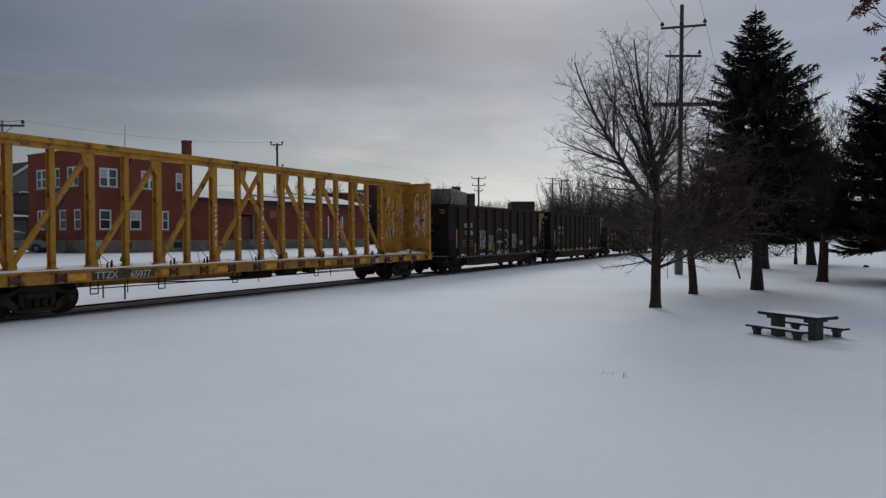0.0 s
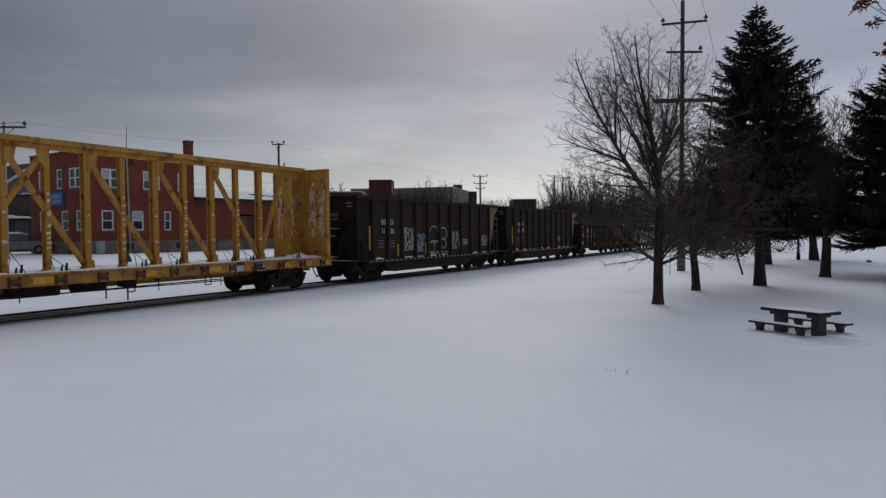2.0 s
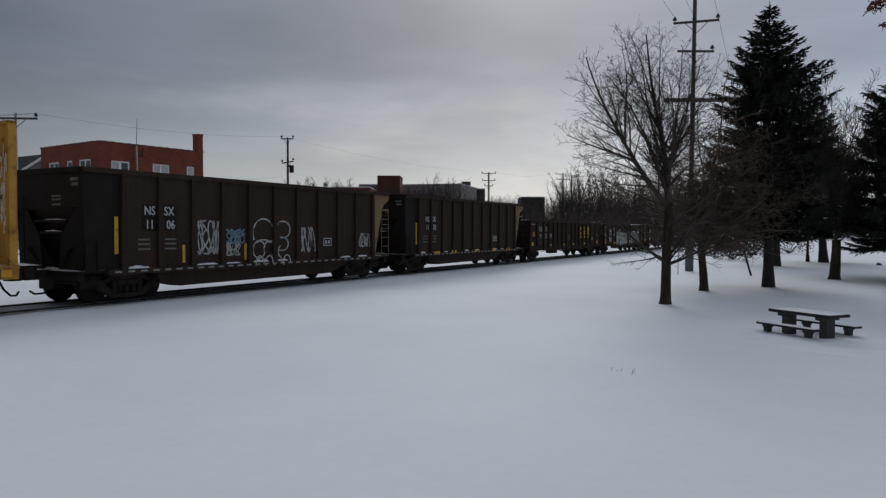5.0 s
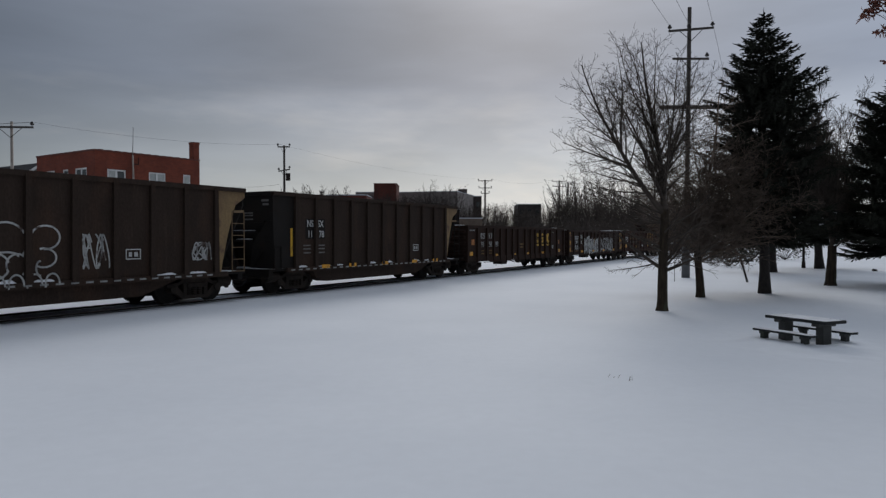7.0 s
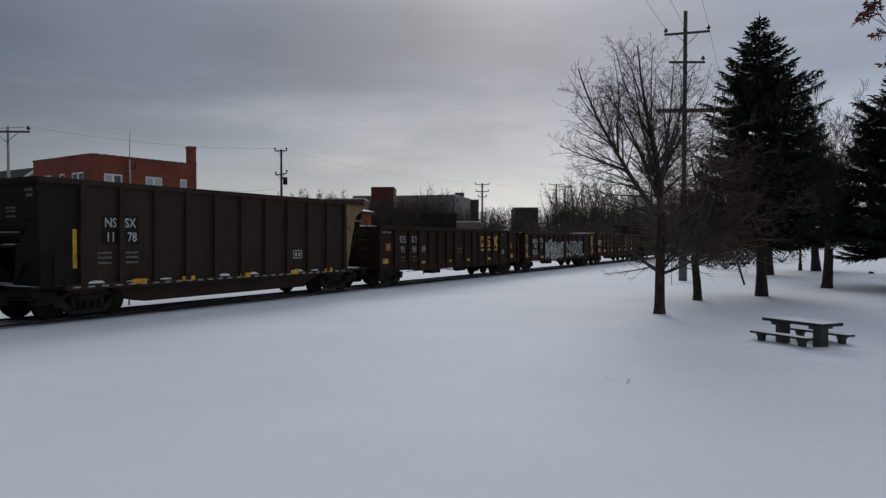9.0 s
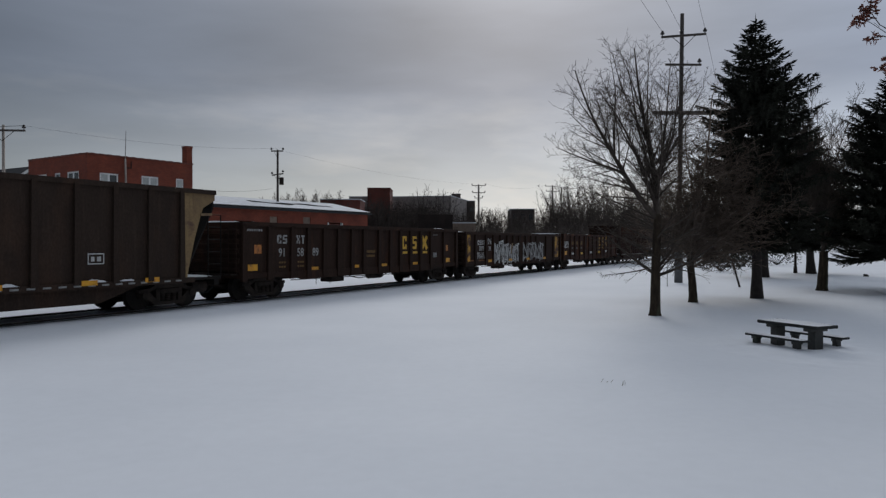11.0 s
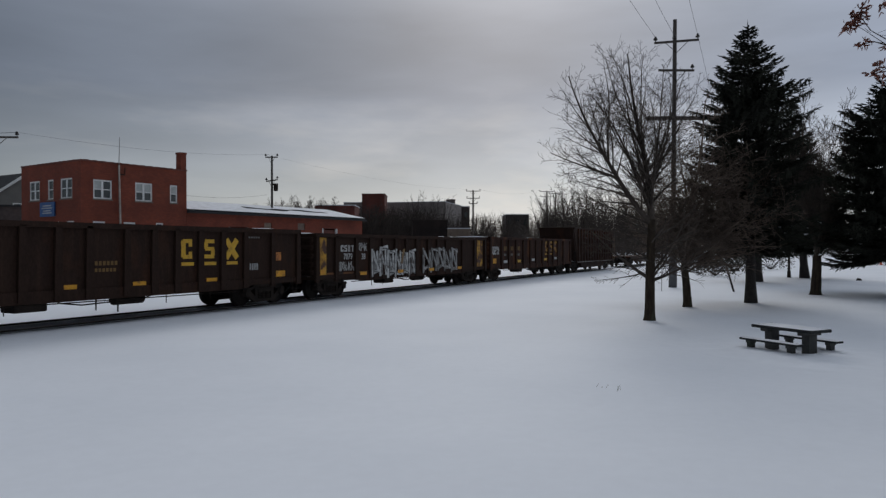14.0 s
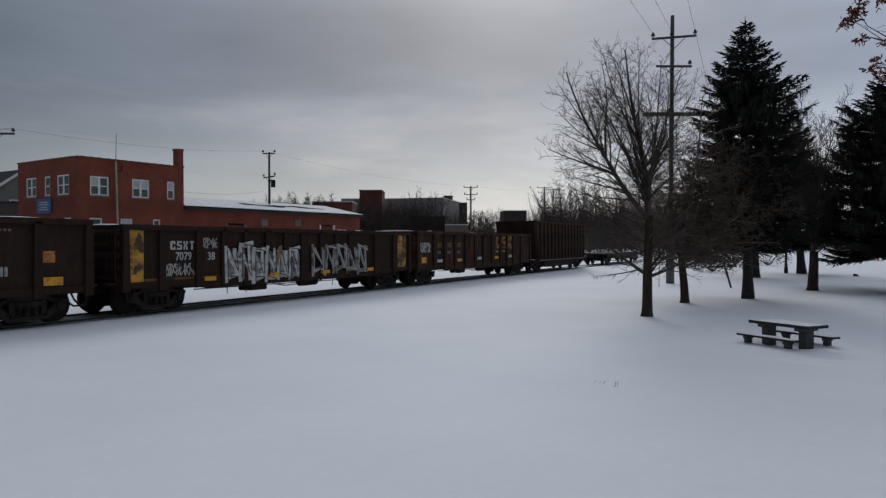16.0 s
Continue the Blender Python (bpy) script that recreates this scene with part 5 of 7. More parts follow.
def red_brick_building():
    b = thing("brick_building", "two-storey red brick building with white sash windows and a chimney", "building", pose(BLD[0], BLD[1], 0, 0, 0, BLD_TURN))
    base, top, long_side, short_side = 2.0, 8.44, 8.7, 8.25
    front_open = [(0.91, 2.33, 5.82, 7.2), (4.19, 5.62, 5.82, 7.22), (7.18, 7.85, 5.84, 7.24), (0.88, 1.8, 2.74, 4.2), (3.24, 4.19, 2.74, 4.2), (5.94, 6.56, 2.74, 4.22)]
    side_open = [(short_side - 7.06, short_side - 5.57, 5.85, 7.3), (short_side - 4.43, short_side - 3.64, 5.85, 7.3), (short_side - 2.7, short_side - 1.12, 5.85, 7.3),
                 (short_side - 7.02, short_side - 5.81, 2.75, 4.25), (short_side - 3.84, short_side - 2.86, 2.75, 4.22), (short_side - 1.83, short_side - 0.9, 2.75, 4.22)]
    g = Geo()
    pierced_wall(g, long_side, base, top, 0.35, front_open)
    part("wall", g, BRICK, b, "red brick front wall")
    side_m = pose(0, short_side, 0, 0, 0, -90)
    g = Geo()
    pierced_wall(g, short_side - 0.35, base, top, 0.35, side_open)
    part("wall", g, BRICK, b, "red brick side wall", side_m)
    part("wall", Geo().box(0.36, long_side, short_side - 0.3, short_side, base, top), BRICK, b)
    part("wall", Geo().box(long_side - 0.3, long_side, 0.36, short_side - 0.31, base, top), BRICK, b)
    part("floor_slab", Geo().box(0.36, long_side - 0.31, 0.36, short_side - 0.31, 4.8, 5.0), DARK_WALL, b)
    part("roof", Geo().box(0.36, long_side - 0.31, 0.36, short_side - 0.31, 7.8, 7.95), SNOW_BIT, b, "flat snow-covered roof")
    part("foundation", Geo().box(-0.06, long_side, -0.06, short_side, 0.4, base), FOUNDATION, b, "grey rendered foundation")
    g = Geo()
    for k in range(28):
        x = -0.06 + k * (long_side + 0.1) / 28
        g.box(x + 0.01, x + (long_side + 0.1) / 28 - 0.01, -0.06, 0.42, top, top + 0.10 + 0.02 * (k % 2))
    for k in range(26):
        y = 0.43 + k * (short_side - 0.43) / 26
        g.box(-0.06, 0.42, y + 0.01, y + (short_side - 0.43) / 26 - 0.01, top, top + 0.10 + 0.02 * (k % 2))
    part("coping", g, COPING, b, "row of clay coping tiles")
    part("chimney", Geo().box(long_side - 0.52, long_side + 0.0, 0.02, 0.62, top - 0.5, 9.9).box(long_side - 0.55, long_side + 0.03, -0.01, 0.65, 9.78, 9.93), BRICK, b, "square brick chimney")
    for i, o in enumerate(front_open):
        sash_window(b, *o, pose(0, 0, 0), 2 if o[1] - o[0] > 1.3 else 1, 0.45 if i in (0, 1, 2, 4) else 0.0)
    for i, o in enumerate(side_open):
        sash_window(b, *o, side_m, 2 if o[1] - o[0] > 1.15 else 1, 0.0)
    # the sign on the side wall
    sx = short_side - 5.32
    sign = part("sign", Geo().box(sx, sx + 2.0, -0.12, -0.02, 4.6, 5.66), BLUE_SIGN, b, "blue sign board with pale unreadable lines", side_m)
    g = Geo()
    for z, w in ((5.35, 1.2), (5.18, 1.5), (4.98, 1.0), (4.82, 1.3)):
        g.box(sx + 1.0 - w / 2, sx + 1.0 + w / 2, -0.125, -0.121, z, z + 0.08)
    part("small_print", g, BLIND, sign)
    for x in (2.55, 6.9):
        vent = part("cellar_vent", Geo().box(x, x + 0.75, -0.075, -0.062, 1.35, 1.78), SHINGLE, b, "dark cellar vent in the foundation")
        for k in range(4):
            part("slat", Geo().box(x + 0.04, x + 0.71, -0.088, -0.077, 1.40 + 0.09 * k, 1.44 + 0.09 * k), CAST, vent)
    g = Geo().tube((2.9, -0.25, 1.0), (2.72, -0.25, 8.35), 0.085, 0.062, 10)
    part("mast", g, MAST_PAINT, b, "pale service mast against the wall", smooth=True)
    part("aerial", Geo().tube((2.72, -0.25, 8.3), (2.78, -0.25, 10.4), 0.03, 0.018, 6), GREY_STEEL, b)
    part("conduit", Geo().path([(2.8, -0.08, 7.7), (3.3, -0.08, 7.7), (3.3, -0.08, 8.2)], 0.035, 6), CAST, b)
    return b


def utility_cabinet():
    p = Matrix.Translation((BLD[0], BLD[1], 0)) @ pose(0, 0, 0, 0, 0, BLD_TURN) @ Vector((0.3, -0.75, 0))
    c = thing("utility_cabinet", "pale green metal utility cabinet standing by the brick wall", "cabinet", pose(p.x, p.y, ground_height(p.x, p.y) - 0.03, 0, 0, BLD_TURN))
    part("body", Geo().box(-0.24, 0.24, -0.18, 0.18, 0.08, 0.92), CABINET, c, bevel=0.015)
    part("plinth", Geo().box(-0.27, 0.27, -0.21, 0.21, 0, 0.08), CONCRETE, c)
    part("lid", Geo().box(-0.27, 0.27, -0.21, 0.21, 0.92, 0.97), CABINET, c, bevel=0.01)


def low_brick_wing():
    b = thing("brick_workshop", "long single-storey red brick workshop with a snowy roof", "building", pose(BLD[0], BLD[1], 0, 0, 0, BLD_TURN))
    x0, x1, eave, deep = 8.72, 30.5, 5.3, 11.0
    opens = [(16.89 - x0, 17.8 - x0, 3.9, 4.55), (21.06 - x0, 22.05 - x0, 4.0, 4.62), (12.9 - x0, 15.05 - x0, 2.0, 4.1), (24.4 - x0, 26.6 - x0, 2.0, 4.2)]
    g = Geo()
    pierced_wall(g, x1 - x0, 1.95, eave, 0.35, opens, x0)
    part("wall", g, BRICK, b, "red brick front wall")
    part("wall", Geo().box(x1 - 0.35, x1, 0.36, deep, 1.95, eave), BRICK, b)
    part("wall", Geo().box(x0, x1, deep, deep + 0.35, 1.95, eave), BRICK, b)
    part("foundation", Geo().box(x0 + 0.01, x1 + 0.05, -0.05, deep, 0.4, 1.95), FOUNDATION, b, "grey rendered foundation")
    g = Geo().add([(x0, -0.25, eave), (x1 + 0.3, -0.25, eave), (x1 + 0.3, deep / 2, eave + 1.15), (x0, deep / 2, eave + 1.15), (x0, deep + 0.4, eave), (x1 + 0.3, deep + 0.4, eave),
                   (x0, -0.25, eave - 0.18), (x1 + 0.3, -0.25, eave - 0.18), (x1 + 0.3, deep + 0.4, eave - 0.18), (x0, deep + 0.4, eave - 0.18)],
                  [(0, 1, 2, 3), (3, 2, 5, 4), (0, 6, 7, 1), (4, 5, 8, 9), (6, 9, 8, 7), (1, 7, 8, 5, 2), (0, 3, 4, 9, 6)])
    part("roof", g, SHINGLE, b, "dark low-pitched roof")
    # snow over the roof, with bare strips
    sn = Geo()
    rng = random.Random(4)
    nx, ny = 110, 40
    slope = 1.15 / (deep / 2 + 0.25)
    keep = {}
    for j in range(ny + 1):
        for i in range(nx + 1):
            x, y = x0 + (x1 + 0.3 - x0) * i / nx, -0.24 + (deep / 2 + 0.24) * j / ny
            a, b2 = i / nx, j / ny + 0.03 * noise.noise(Vector((x * 0.6, y, 5.0)))
            strip = 0.38 < a < 0.84 and abs(b2 - 0.50 - 0.05 * math.sin(a * 21)) < 0.075 + 0.03 * math.sin(a * 37)
            corner = a < 0.17 and b2 > 0.62 + 1.6 * a or (a < 0.05 and b2 > 0.35) or b2 > 0.97
            keep[i, j] = not (strip or corner)
            sn.v.append((x, y, eave + slope * (y + 0.25) + 0.02 + 0.09 * keep[i, j]))
    for j in range(ny):
        for i in range(nx):
            if keep[i, j] and keep[i + 1, j + 1]:
                sn.f.append((j * (nx + 1) + i, j * (nx + 1) + i + 1, (j + 1) * (nx + 1) + i + 1, (j + 1) * (nx + 1) + i))
    part("roof_snow", sn, SNOW_BIT, b, "patchy snow on the roof", smooth=True)
    part("gutter", Geo().box(x0, x1 + 0.3, -0.36, -0.25, eave - 0.16, eave - 0.02), SHINGLE, b)
    for o in opens[:2]:
        w = part("window", Geo().box(x0 + o[0], x0 + o[1], 0.08, 0.14, o[2], o[3]), RENDER_TAN, b, "small pale boarded window")
    for o in opens[2:]:
        d = part("door", Geo().box(x0 + o[0] + 0.15, x0 + o[1] - 0.15, 0.2, 0.26, o[2], o[3] - 0.12), COPING, b, "dark red sliding door")
        for a in (x0 + o[0] + 0.01, x0 + o[1] - 0.14):
            part("frame", Geo().box(a, a + 0.13, -0.03, 0.2, o[2], o[3] - 0.01), WHITE_TRIM if o[0] > 5 else FOUNDATION, d)
    return b


def gable_house():
    b = thing("gable_house", "pale-sided gabled house with a dark snowy roof", "house", pose(-43.2, 74.5, 0, 0, 0, 58))
    w, d, e, r = 6.4, 11.0, 7.6, 9.9
    part("wall", Geo().prism([(-w / 2, 0.4), (w / 2, 0.4), (w / 2, e), (0, r), (-w / 2, e)], 0, d), SIDING, b, "pale clapboard gable wall")
    for s in (-1, 1):
        g = Geo().prism([(0, r + 0.05), (s * (w / 2 + 0.4), e - 0.25), (s * (w / 2 + 0.4), e - 0.05), (0, r + 0.28)], -0.4, d + 0.4)
        part("roof", g, SHINGLE, b, "dark shingled roof")
        g = Geo().prism([(0, r - 0.02), (s * (w / 2 + 0.42), e - 0.32), (s * (w / 2 + 0.42), e - 0.02), (0, r + 0.30)], -0.46, -0.41)
        part("barge_board", g, WHITE_TRIM, b)
    for x in (-1.2, 1.0):
        for z in (5.2, 2.2):
            sash_window(b, x, x + 0.95, z + 0.3, z + 1.8, pose(0, -0.14, 0), 1)
    b2 = thing("brick_annex", "dark brick annex with snow on its flat roof", "building", pose(-40.5, 62, 0, 0, 0, 25))
    part("wall", Geo().box(-8, 5.2, 0, 8, 0.3, 6.0), DARK_WALL, b2)
    part("roof", Geo().box(-8.2, 5.4, -0.2, 8.2, 6.0, 6.15), SHINGLE, b2)
    for k, (x, z) in enumerate(((-6, 2.6), (-3, 2.6), (0, 2.6), (3, 2.6), (-6, 4.4), (0, 4.4))):
        g = Geo().box(x - 0.5, x + 0.5, -0.05, 0.05, z, z + 1.2)
        w2 = part("window", g, FOUNDATION, b2)
        part("pane", Geo().box(x - 0.42, x + 0.42, -0.06, -0.052, z + 0.08, z + 1.12), WINDOW_GLASS, w2)
    sn = Geo()
    snow_heap(sn, 0, 4.0, -1.6, 0.0, 4.0, 0.5, 5, 10, 6)
    a = part("awning", Geo().prism([(0, 3.9), (4.0, 3.9), (4.0, 4.02), (0, 4.02)], -1.6, -0.01), SHINGLE, b2)
    part("snow", sn, SNOW_BIT, a, "heap of snow on the awning", smooth=True)


def flat_block(name, label, x, y, w, d, h, mat, turn=0, rows=0, cols=0, cat="building", roof_snow=True):
    b = thing(name, label, cat, pose(x, y, 0, 0, 0, turn))
    part("wall", Geo().box(0, w, 0, d, 0.0, h), mat, b)
    part("roof", Geo().box(-0.05, w + 0.05, -0.05, d + 0.05, h, h + 0.12), SNOW_BIT if roof_snow else mat, b)
    win = Geo().box(-0.32, 0.32, -0.05, 0.0, 0, 1.0).mesh("window")
    win.materials.append(WINDOW_GLASS)
    for r in range(rows):
        for c in range(cols):
            part("window", win, WINDOW_GLASS, b, m=pose(w * (c + 0.5) / cols, 0, h - 2.0 - r * 2.9))
    return b


red_brick_building()
utility_cabinet()
low_brick_wing()
gable_house()
flat_block("stair_tower", "plain dark red brick tower block", -11.7, 110, 3.5, 6, 10.6, BRICK_FAR, roof_snow=False)
flat_block("low_block", "grey low building with a pale parapet", -14.8, 112, 3.2, 8, 9.4, RENDER_GREY)
flat_block("apartment_block", "long pale apartment block behind bare trees", -8.9, 120, 10.5, 14, 9.9, RENDER_GREY, -14)
flat_block("office_block", "dark brown flat-roofed block with a roof room", -0.4, 130, 6.3, 12, 9.8, DARK_WALL, 0, 2, 5)
flat_block("roof_room", "small dark plant room on a flat roof", 1.7, 132, 1.6, 3, 11.2, DARK_WALL, roof_snow=False)
flat_block("dark_shed", "long dark low shed", -3.0, 86, 4.2, 5, 5.5, SHED_BLACK, roof_snow=False)
flat_block("tan_shed", "tan block-walled shed with snow on top", 1.2, 95, 3.2, 6, 4.8, RENDER_TAN)
flat_block("far_house", "dark flat-roofed house among bare trees", 13.5, 140, 4.6, 8, 8.8, DARK_WALL, 0, 1, 3)
flat_block("brick_store", "low red brick store beside the workshop", -16.6, 96, 5.4, 6, 8.0, BRICK_FAR)

# ---- poles and wires ----


def wood_pole(name, label, x, y, h, r, arms, lean=(0, 0), z0=0.0, can=None, heavy=None, middle=False, wood=None):
    """arms: height, half length, tilt in metres at the tip, turn in degrees."""
    p = thing(name, label, "utility pole", pose(x, y, z0))
    top = Vector((lean[0], lean[1], h))
    part("pole", Geo().tube((0, 0, -0.3), top, r, r * 0.7, 14), wood or POLE_WOOD, p, smooth=True)
    ends = []
    for z, half, tilt, turn in arms:
        c = top * (z / h)
        d = Vector((math.cos(radians(turn)) * half, math.sin(radians(turn)) * half, tilt))
        side = Vector((-d.y, d.x, 0)).normalized() * (r * 0.85 + 0.06)
        thick = 0.21 if z == heavy else 0.11
        part("crossarm", Geo().beam(c - d - side, c + d - side, 0.1, thick), POLE_WOOD, p)
        if z == heavy:
            continue
        part("arm_brace", Geo().tube(c - d * 0.55 - side, c - side - Vector((0, 0, 0.62)), 0.018, 0.018, 5).tube(c + d * 0.55 - side, c - side - Vector((0, 0, 0.62)), 0.018, 0.018, 5), CAST, p)
        for f in ((-0.95, 0.95, -0.1) if middle and z == arms[0][0] else (0.9,) if middle else (-0.95, 0.95)):
            q = c + d * f - side
            g = Geo().tube(q, q + Vector((0, 0, 0.16)), 0.02, 0.02, 6).tube(q + Vector((0, 0, 0.14)), q + Vector((0, 0, 0.22)), 0.10, 0.12, 10).tube(q + Vector((0, 0, 0.22)), q + Vector((0, 0, 0.34)), 0.09, 0.05, 10)
            part("insulator", g, PORCELAIN, p)
            ends.append(Vector((x, y, z0)) + q + Vector((0, 0, 0.3)))
    if can:
        g = Geo().tube((0.4, -0.1, can - 0.36), (0.4, -0.1, can + 0.36), 0.22, 0.22, 14).box(0.1, 0.3, -0.14, -0.06, can + 0.2, can + 0.3)
        part("transformer", g, CAST, p, "dark transformer can")
    return p, ends


def wire(a, b, sag=0.6, r=0.014, n=14):
    a, b = Vector(a), Vector(b)
    g = Geo().path([a.lerp(b, k / n) - Vector((0, 0, sag * 4 * (k / n) * (1 - k / n))) for k in range(n + 1)], r, 5)
    tagged(part("overhead_wire", g, WIRE, None, "thin dark overhead wire"), category="wire", group="overhead wires")


_, MAIN = wood_pole("utility_pole", "tall weathered wooden utility pole with three crossarms", 13.05, 39.26, 14.85, 0.15,
                    [(13.6, 1.40, 0.20, 15), (12.0, 1.12, 0.07, 15), (9.35, 1.9, 0.09, 15)], lean=(0.16, 0), heavy=9.35, middle=True)
_, LEFT = wood_pole("utility_pole", "weathered wooden street pole with one crossarm", -26.0, 42, 8.3, 0.11, [(7.95, 1.3, 0.0, 5)], z0=0.85, wood=MAST_PAINT)
_, MID = wood_pole("utility_pole", "thin wooden pole with a transformer can", -16.3, 70, 10.3, 0.14, [(10.15, 0.6, 0, 0), (7.85, 0.55, 0.1, 10)], z0=1.05, can=7.2)
_, FAR1 = wood_pole("utility_pole", "distant wooden pole with three short crossarms", 6.05, 120, 11.0, 0.2, [(10.8, 1.2, 0, 0), (9.6, 1.1, 0, 0), (8.7, 0.7, 0, 0)], z0=1.05, wood=MAST_PAINT)
_, FAR2 = wood_pole("utility_pole", "distant wooden pole among bare trees", 23.2, 150, 13.3, 0.2, [(13.1, 1.6, 0, 0), (12.0, 1.4, 0, 0)], z0=1.05)
_, FAR3 = wood_pole("utility_pole", "distant wooden pole among bare trees", 26.7, 160, 13.7, 0.2, [(13.5, 1.6, 0, 0)], z0=1.05)
for a, b in zip(MAIN[:3], ((-4.5, 6, 14.0), (-1.0, 4, 14.5), (-3.0, 6, 14.2))):
    wire(a, (a.x + (b[0] - a.x) * 1.25, a.y + (b[1] - a.y) * 1.25, b[2] + 2.2), 0.9, 0.0085)
wire(MAIN[1], (60, 140, 13), 1.6, 0.009)
wire(LEFT[1], MID[1], 0.5, 0.006)
wire(LEFT[0], (-70, 30, 8.5), 0.5, 0.009), wire(LEFT[1], (-70, 33, 7.0), 0.5, 0.015)
wire(MID[0], FAR1[0], 0.7, 0.005), wire(FAR1[1], FAR2[0], 0.8, 0.008)
tagged(part("pole_guard", Geo().tube((13.05, 39.26, ground_height(13.05, 39.26) - 0.1), (13.07, 39.26, 1.75), 0.225, 0.215, 16), GUARD, None, "grey metal guard round the foot of a utility pole", smooth=True), category="pole guard")
tagged(part("marker_stake", Geo().tube((11.4, 36.0, ground_height(11.4, 36.0) - 0.1), (11.42, 36.0, 1.75), 0.017, 0.014, 6), GREY_STEEL, None, "thin grey marker stake in the snow"), category="stake")
wire((-21.0, 56.8, 6.6), (MID[2].x, MID[2].y, 7.5), 0.3, 0.009), wire((-26.0, 42, 5.4), (-70, 45, 6.0), 0.4, 0.015)

# ---- trees ----


def limb(g, rng, p, d, length, r, level, spec, snow=None):
    """One limb: a gently curving, tapering tube with finer shoots set round it at even steps, shorter towards its tip. Returns its nodes."""
    step = spec["step"][level]
    segs = max(2, min(18, round(length / step)))
    last = level >= len(spec["step"]) - 1
    tip = max(r * 0.16, spec["thin"] * 0.7)
    sides = 9 if r > 0.07 else 5 if r > 0.02 else 3
    sway = Vector((rng.uniform(-1, 1), rng.uniform(-1, 1), rng.uniform(-0.6, 0.6))) * spec["wander"][level]
    lift, turn = spec["lift"][level], rng.uniform(0, math.tau)
    nodes = [p.copy()]
    for i in range(segs):
        t0, t1 = i / segs, (i + 1) / segs
        sway = sway * 0.72 + Vector((rng.uniform(-1, 1), rng.uniform(-1, 1), rng.uniform(-1, 1))) * spec["wander"][level] * 0.7
        d = (d + sway + Vector((0, 0, lift))).normalized()
        q = p + d * (length / segs)
        ra, rb = max(spec["thin"], r + (tip - r) * t0 ** 0.85), max(spec["thin"] * 0.75, r + (tip - r) * t1 ** 0.85)
        g.tube(p, q, ra, rb, sides, caps=False)
        if snow is not None and r > 0.018 and abs(d.z) < 0.75 and rng.random() < spec.get("snow", 0.0):
            snow.tube(p.lerp(q, 0.1) + Vector((0, 0, ra * 0.75)), p.lerp(q, rng.uniform(0.4, 0.9)) + Vector((0, 0, rb * 0.75)), ra * 0.6, rb * 0.45, 5)
        if not last and t1 > spec["bare"][level]:
            for _ in range(spec["whorl"][level]):
                turn += 2.4 + rng.uniform(-0.5, 0.5)
                if rng.random() < spec.get("gap", 0.1):
                    continue
                side = d.orthogonal().normalized()
                side.rotate(Matrix.Rotation(turn, 3, d))
                side = Vector((side.x, side.y, side.z * spec["flat"] + spec.get("rise", 0.0)))
                side = (side - d * side.dot(d)).normalized()
                ang = radians(rng.uniform(*spec["spread"][level]))
                cd = d * math.cos(ang) + side * math.sin(ang)
                left = length * (1 - t1)
                size = (left * spec["shrink"][level] + spec["least"][level]) * rng.uniform(0.55, 1.15)
                limb(g, rng, p.lerp(q, rng.random()), cd, min(size, spec["most"][level]), max(rb * spec["thick"], spec["thin"]), level + 1, spec, snow)
        p = q
        nodes.append(p.copy())
    return nodes


def bare_tree(name, label, x, y, seed, trunk_h, trunk_r, leaders, spec, mat=None, lean=(0, 0), group="park trees", low=()):
    """leaders: length, angle from upright, bearing, radius, start (a height, or the number of an earlier leader and the share of its length), lift."""
    rng = random.Random(seed)
    z0 = ground_height(x, y)
    t = thing(name, label, "tree", pose(x, y, z0 - 0.05), group)
    g = Geo()
    n = 18
    ring = 14
    lobes = [rng.uniform(0, math.tau) for _ in range(4)]
    for k in range(n + 1):
        f = k / n
        flare = 1 + 0.22 * math.exp(-trunk_h * f / 0.12)
        for i in range(ring):
            a = math.tau * i / ring
            root = 1 + (0.12 * math.sin(3 * a + lobes[0]) + 0.07 * math.sin(5 * a + lobes[1])) * math.exp(-trunk_h * f / 0.22) + 0.035 * math.sin(7 * a + lobes[2] + 2 * f) + 0.05 * noise.noise(Vector((math.cos(a) * 2, math.sin(a) * 2, f * 9 + seed)))
            rr = trunk_r * (1 - 0.26 * f) * flare * root
            g.v.append((lean[0] * f + rr * math.cos(a) + 0.02 * math.sin(f * 5 + lobes[3]) * f, lean[1] * f + rr * math.sin(a), trunk_h * f))
    g.f = [(k * ring + i, k * ring + (i + 1) % ring, (k + 1) * ring + (i + 1) % ring, (k + 1) * ring + i) for k in range(n) for i in range(ring)]
    part("trunk", g, BARK, t, "rough furrowed trunk", smooth=True)
    crown, snow, made = Geo(), Geo(), []

    def heading(ang, turn):
        a, b = radians(ang), radians(turn)
        return Vector((math.sin(a) * math.cos(b), math.sin(a) * math.sin(b), math.cos(a)))

    for length, ang, turn, r, at, lift in leaders:
        if isinstance(at, tuple):
            run = made[at[0]]
            start = run[min(len(run) - 1, round(at[1] * (len(run) - 1)))].copy()
        else:
            start = Vector((lean[0] * min(1, at / trunk_h), lean[1] * min(1, at / trunk_h), at))
        made.append(limb(crown, rng, start, heading(ang, turn), length, r, 0, dict(spec, lift=(lift,) + spec["lift"][1:]), snow))
    for z, length, ang, turn, r in low:
        limb(crown, rng, Vector((lean[0] * z / trunk_h, lean[1] * z / trunk_h, z)), heading(ang, turn), length, r, 1, spec, snow)
    part("crown", crown, mat or TWIG, t, "leafless branches and twigs", smooth=True)
    if snow.v:
        tagged(part("snow", snow, SNOW_BIT, t, "specks of snow on the limbs", smooth=True), kind="stuff")
    return t


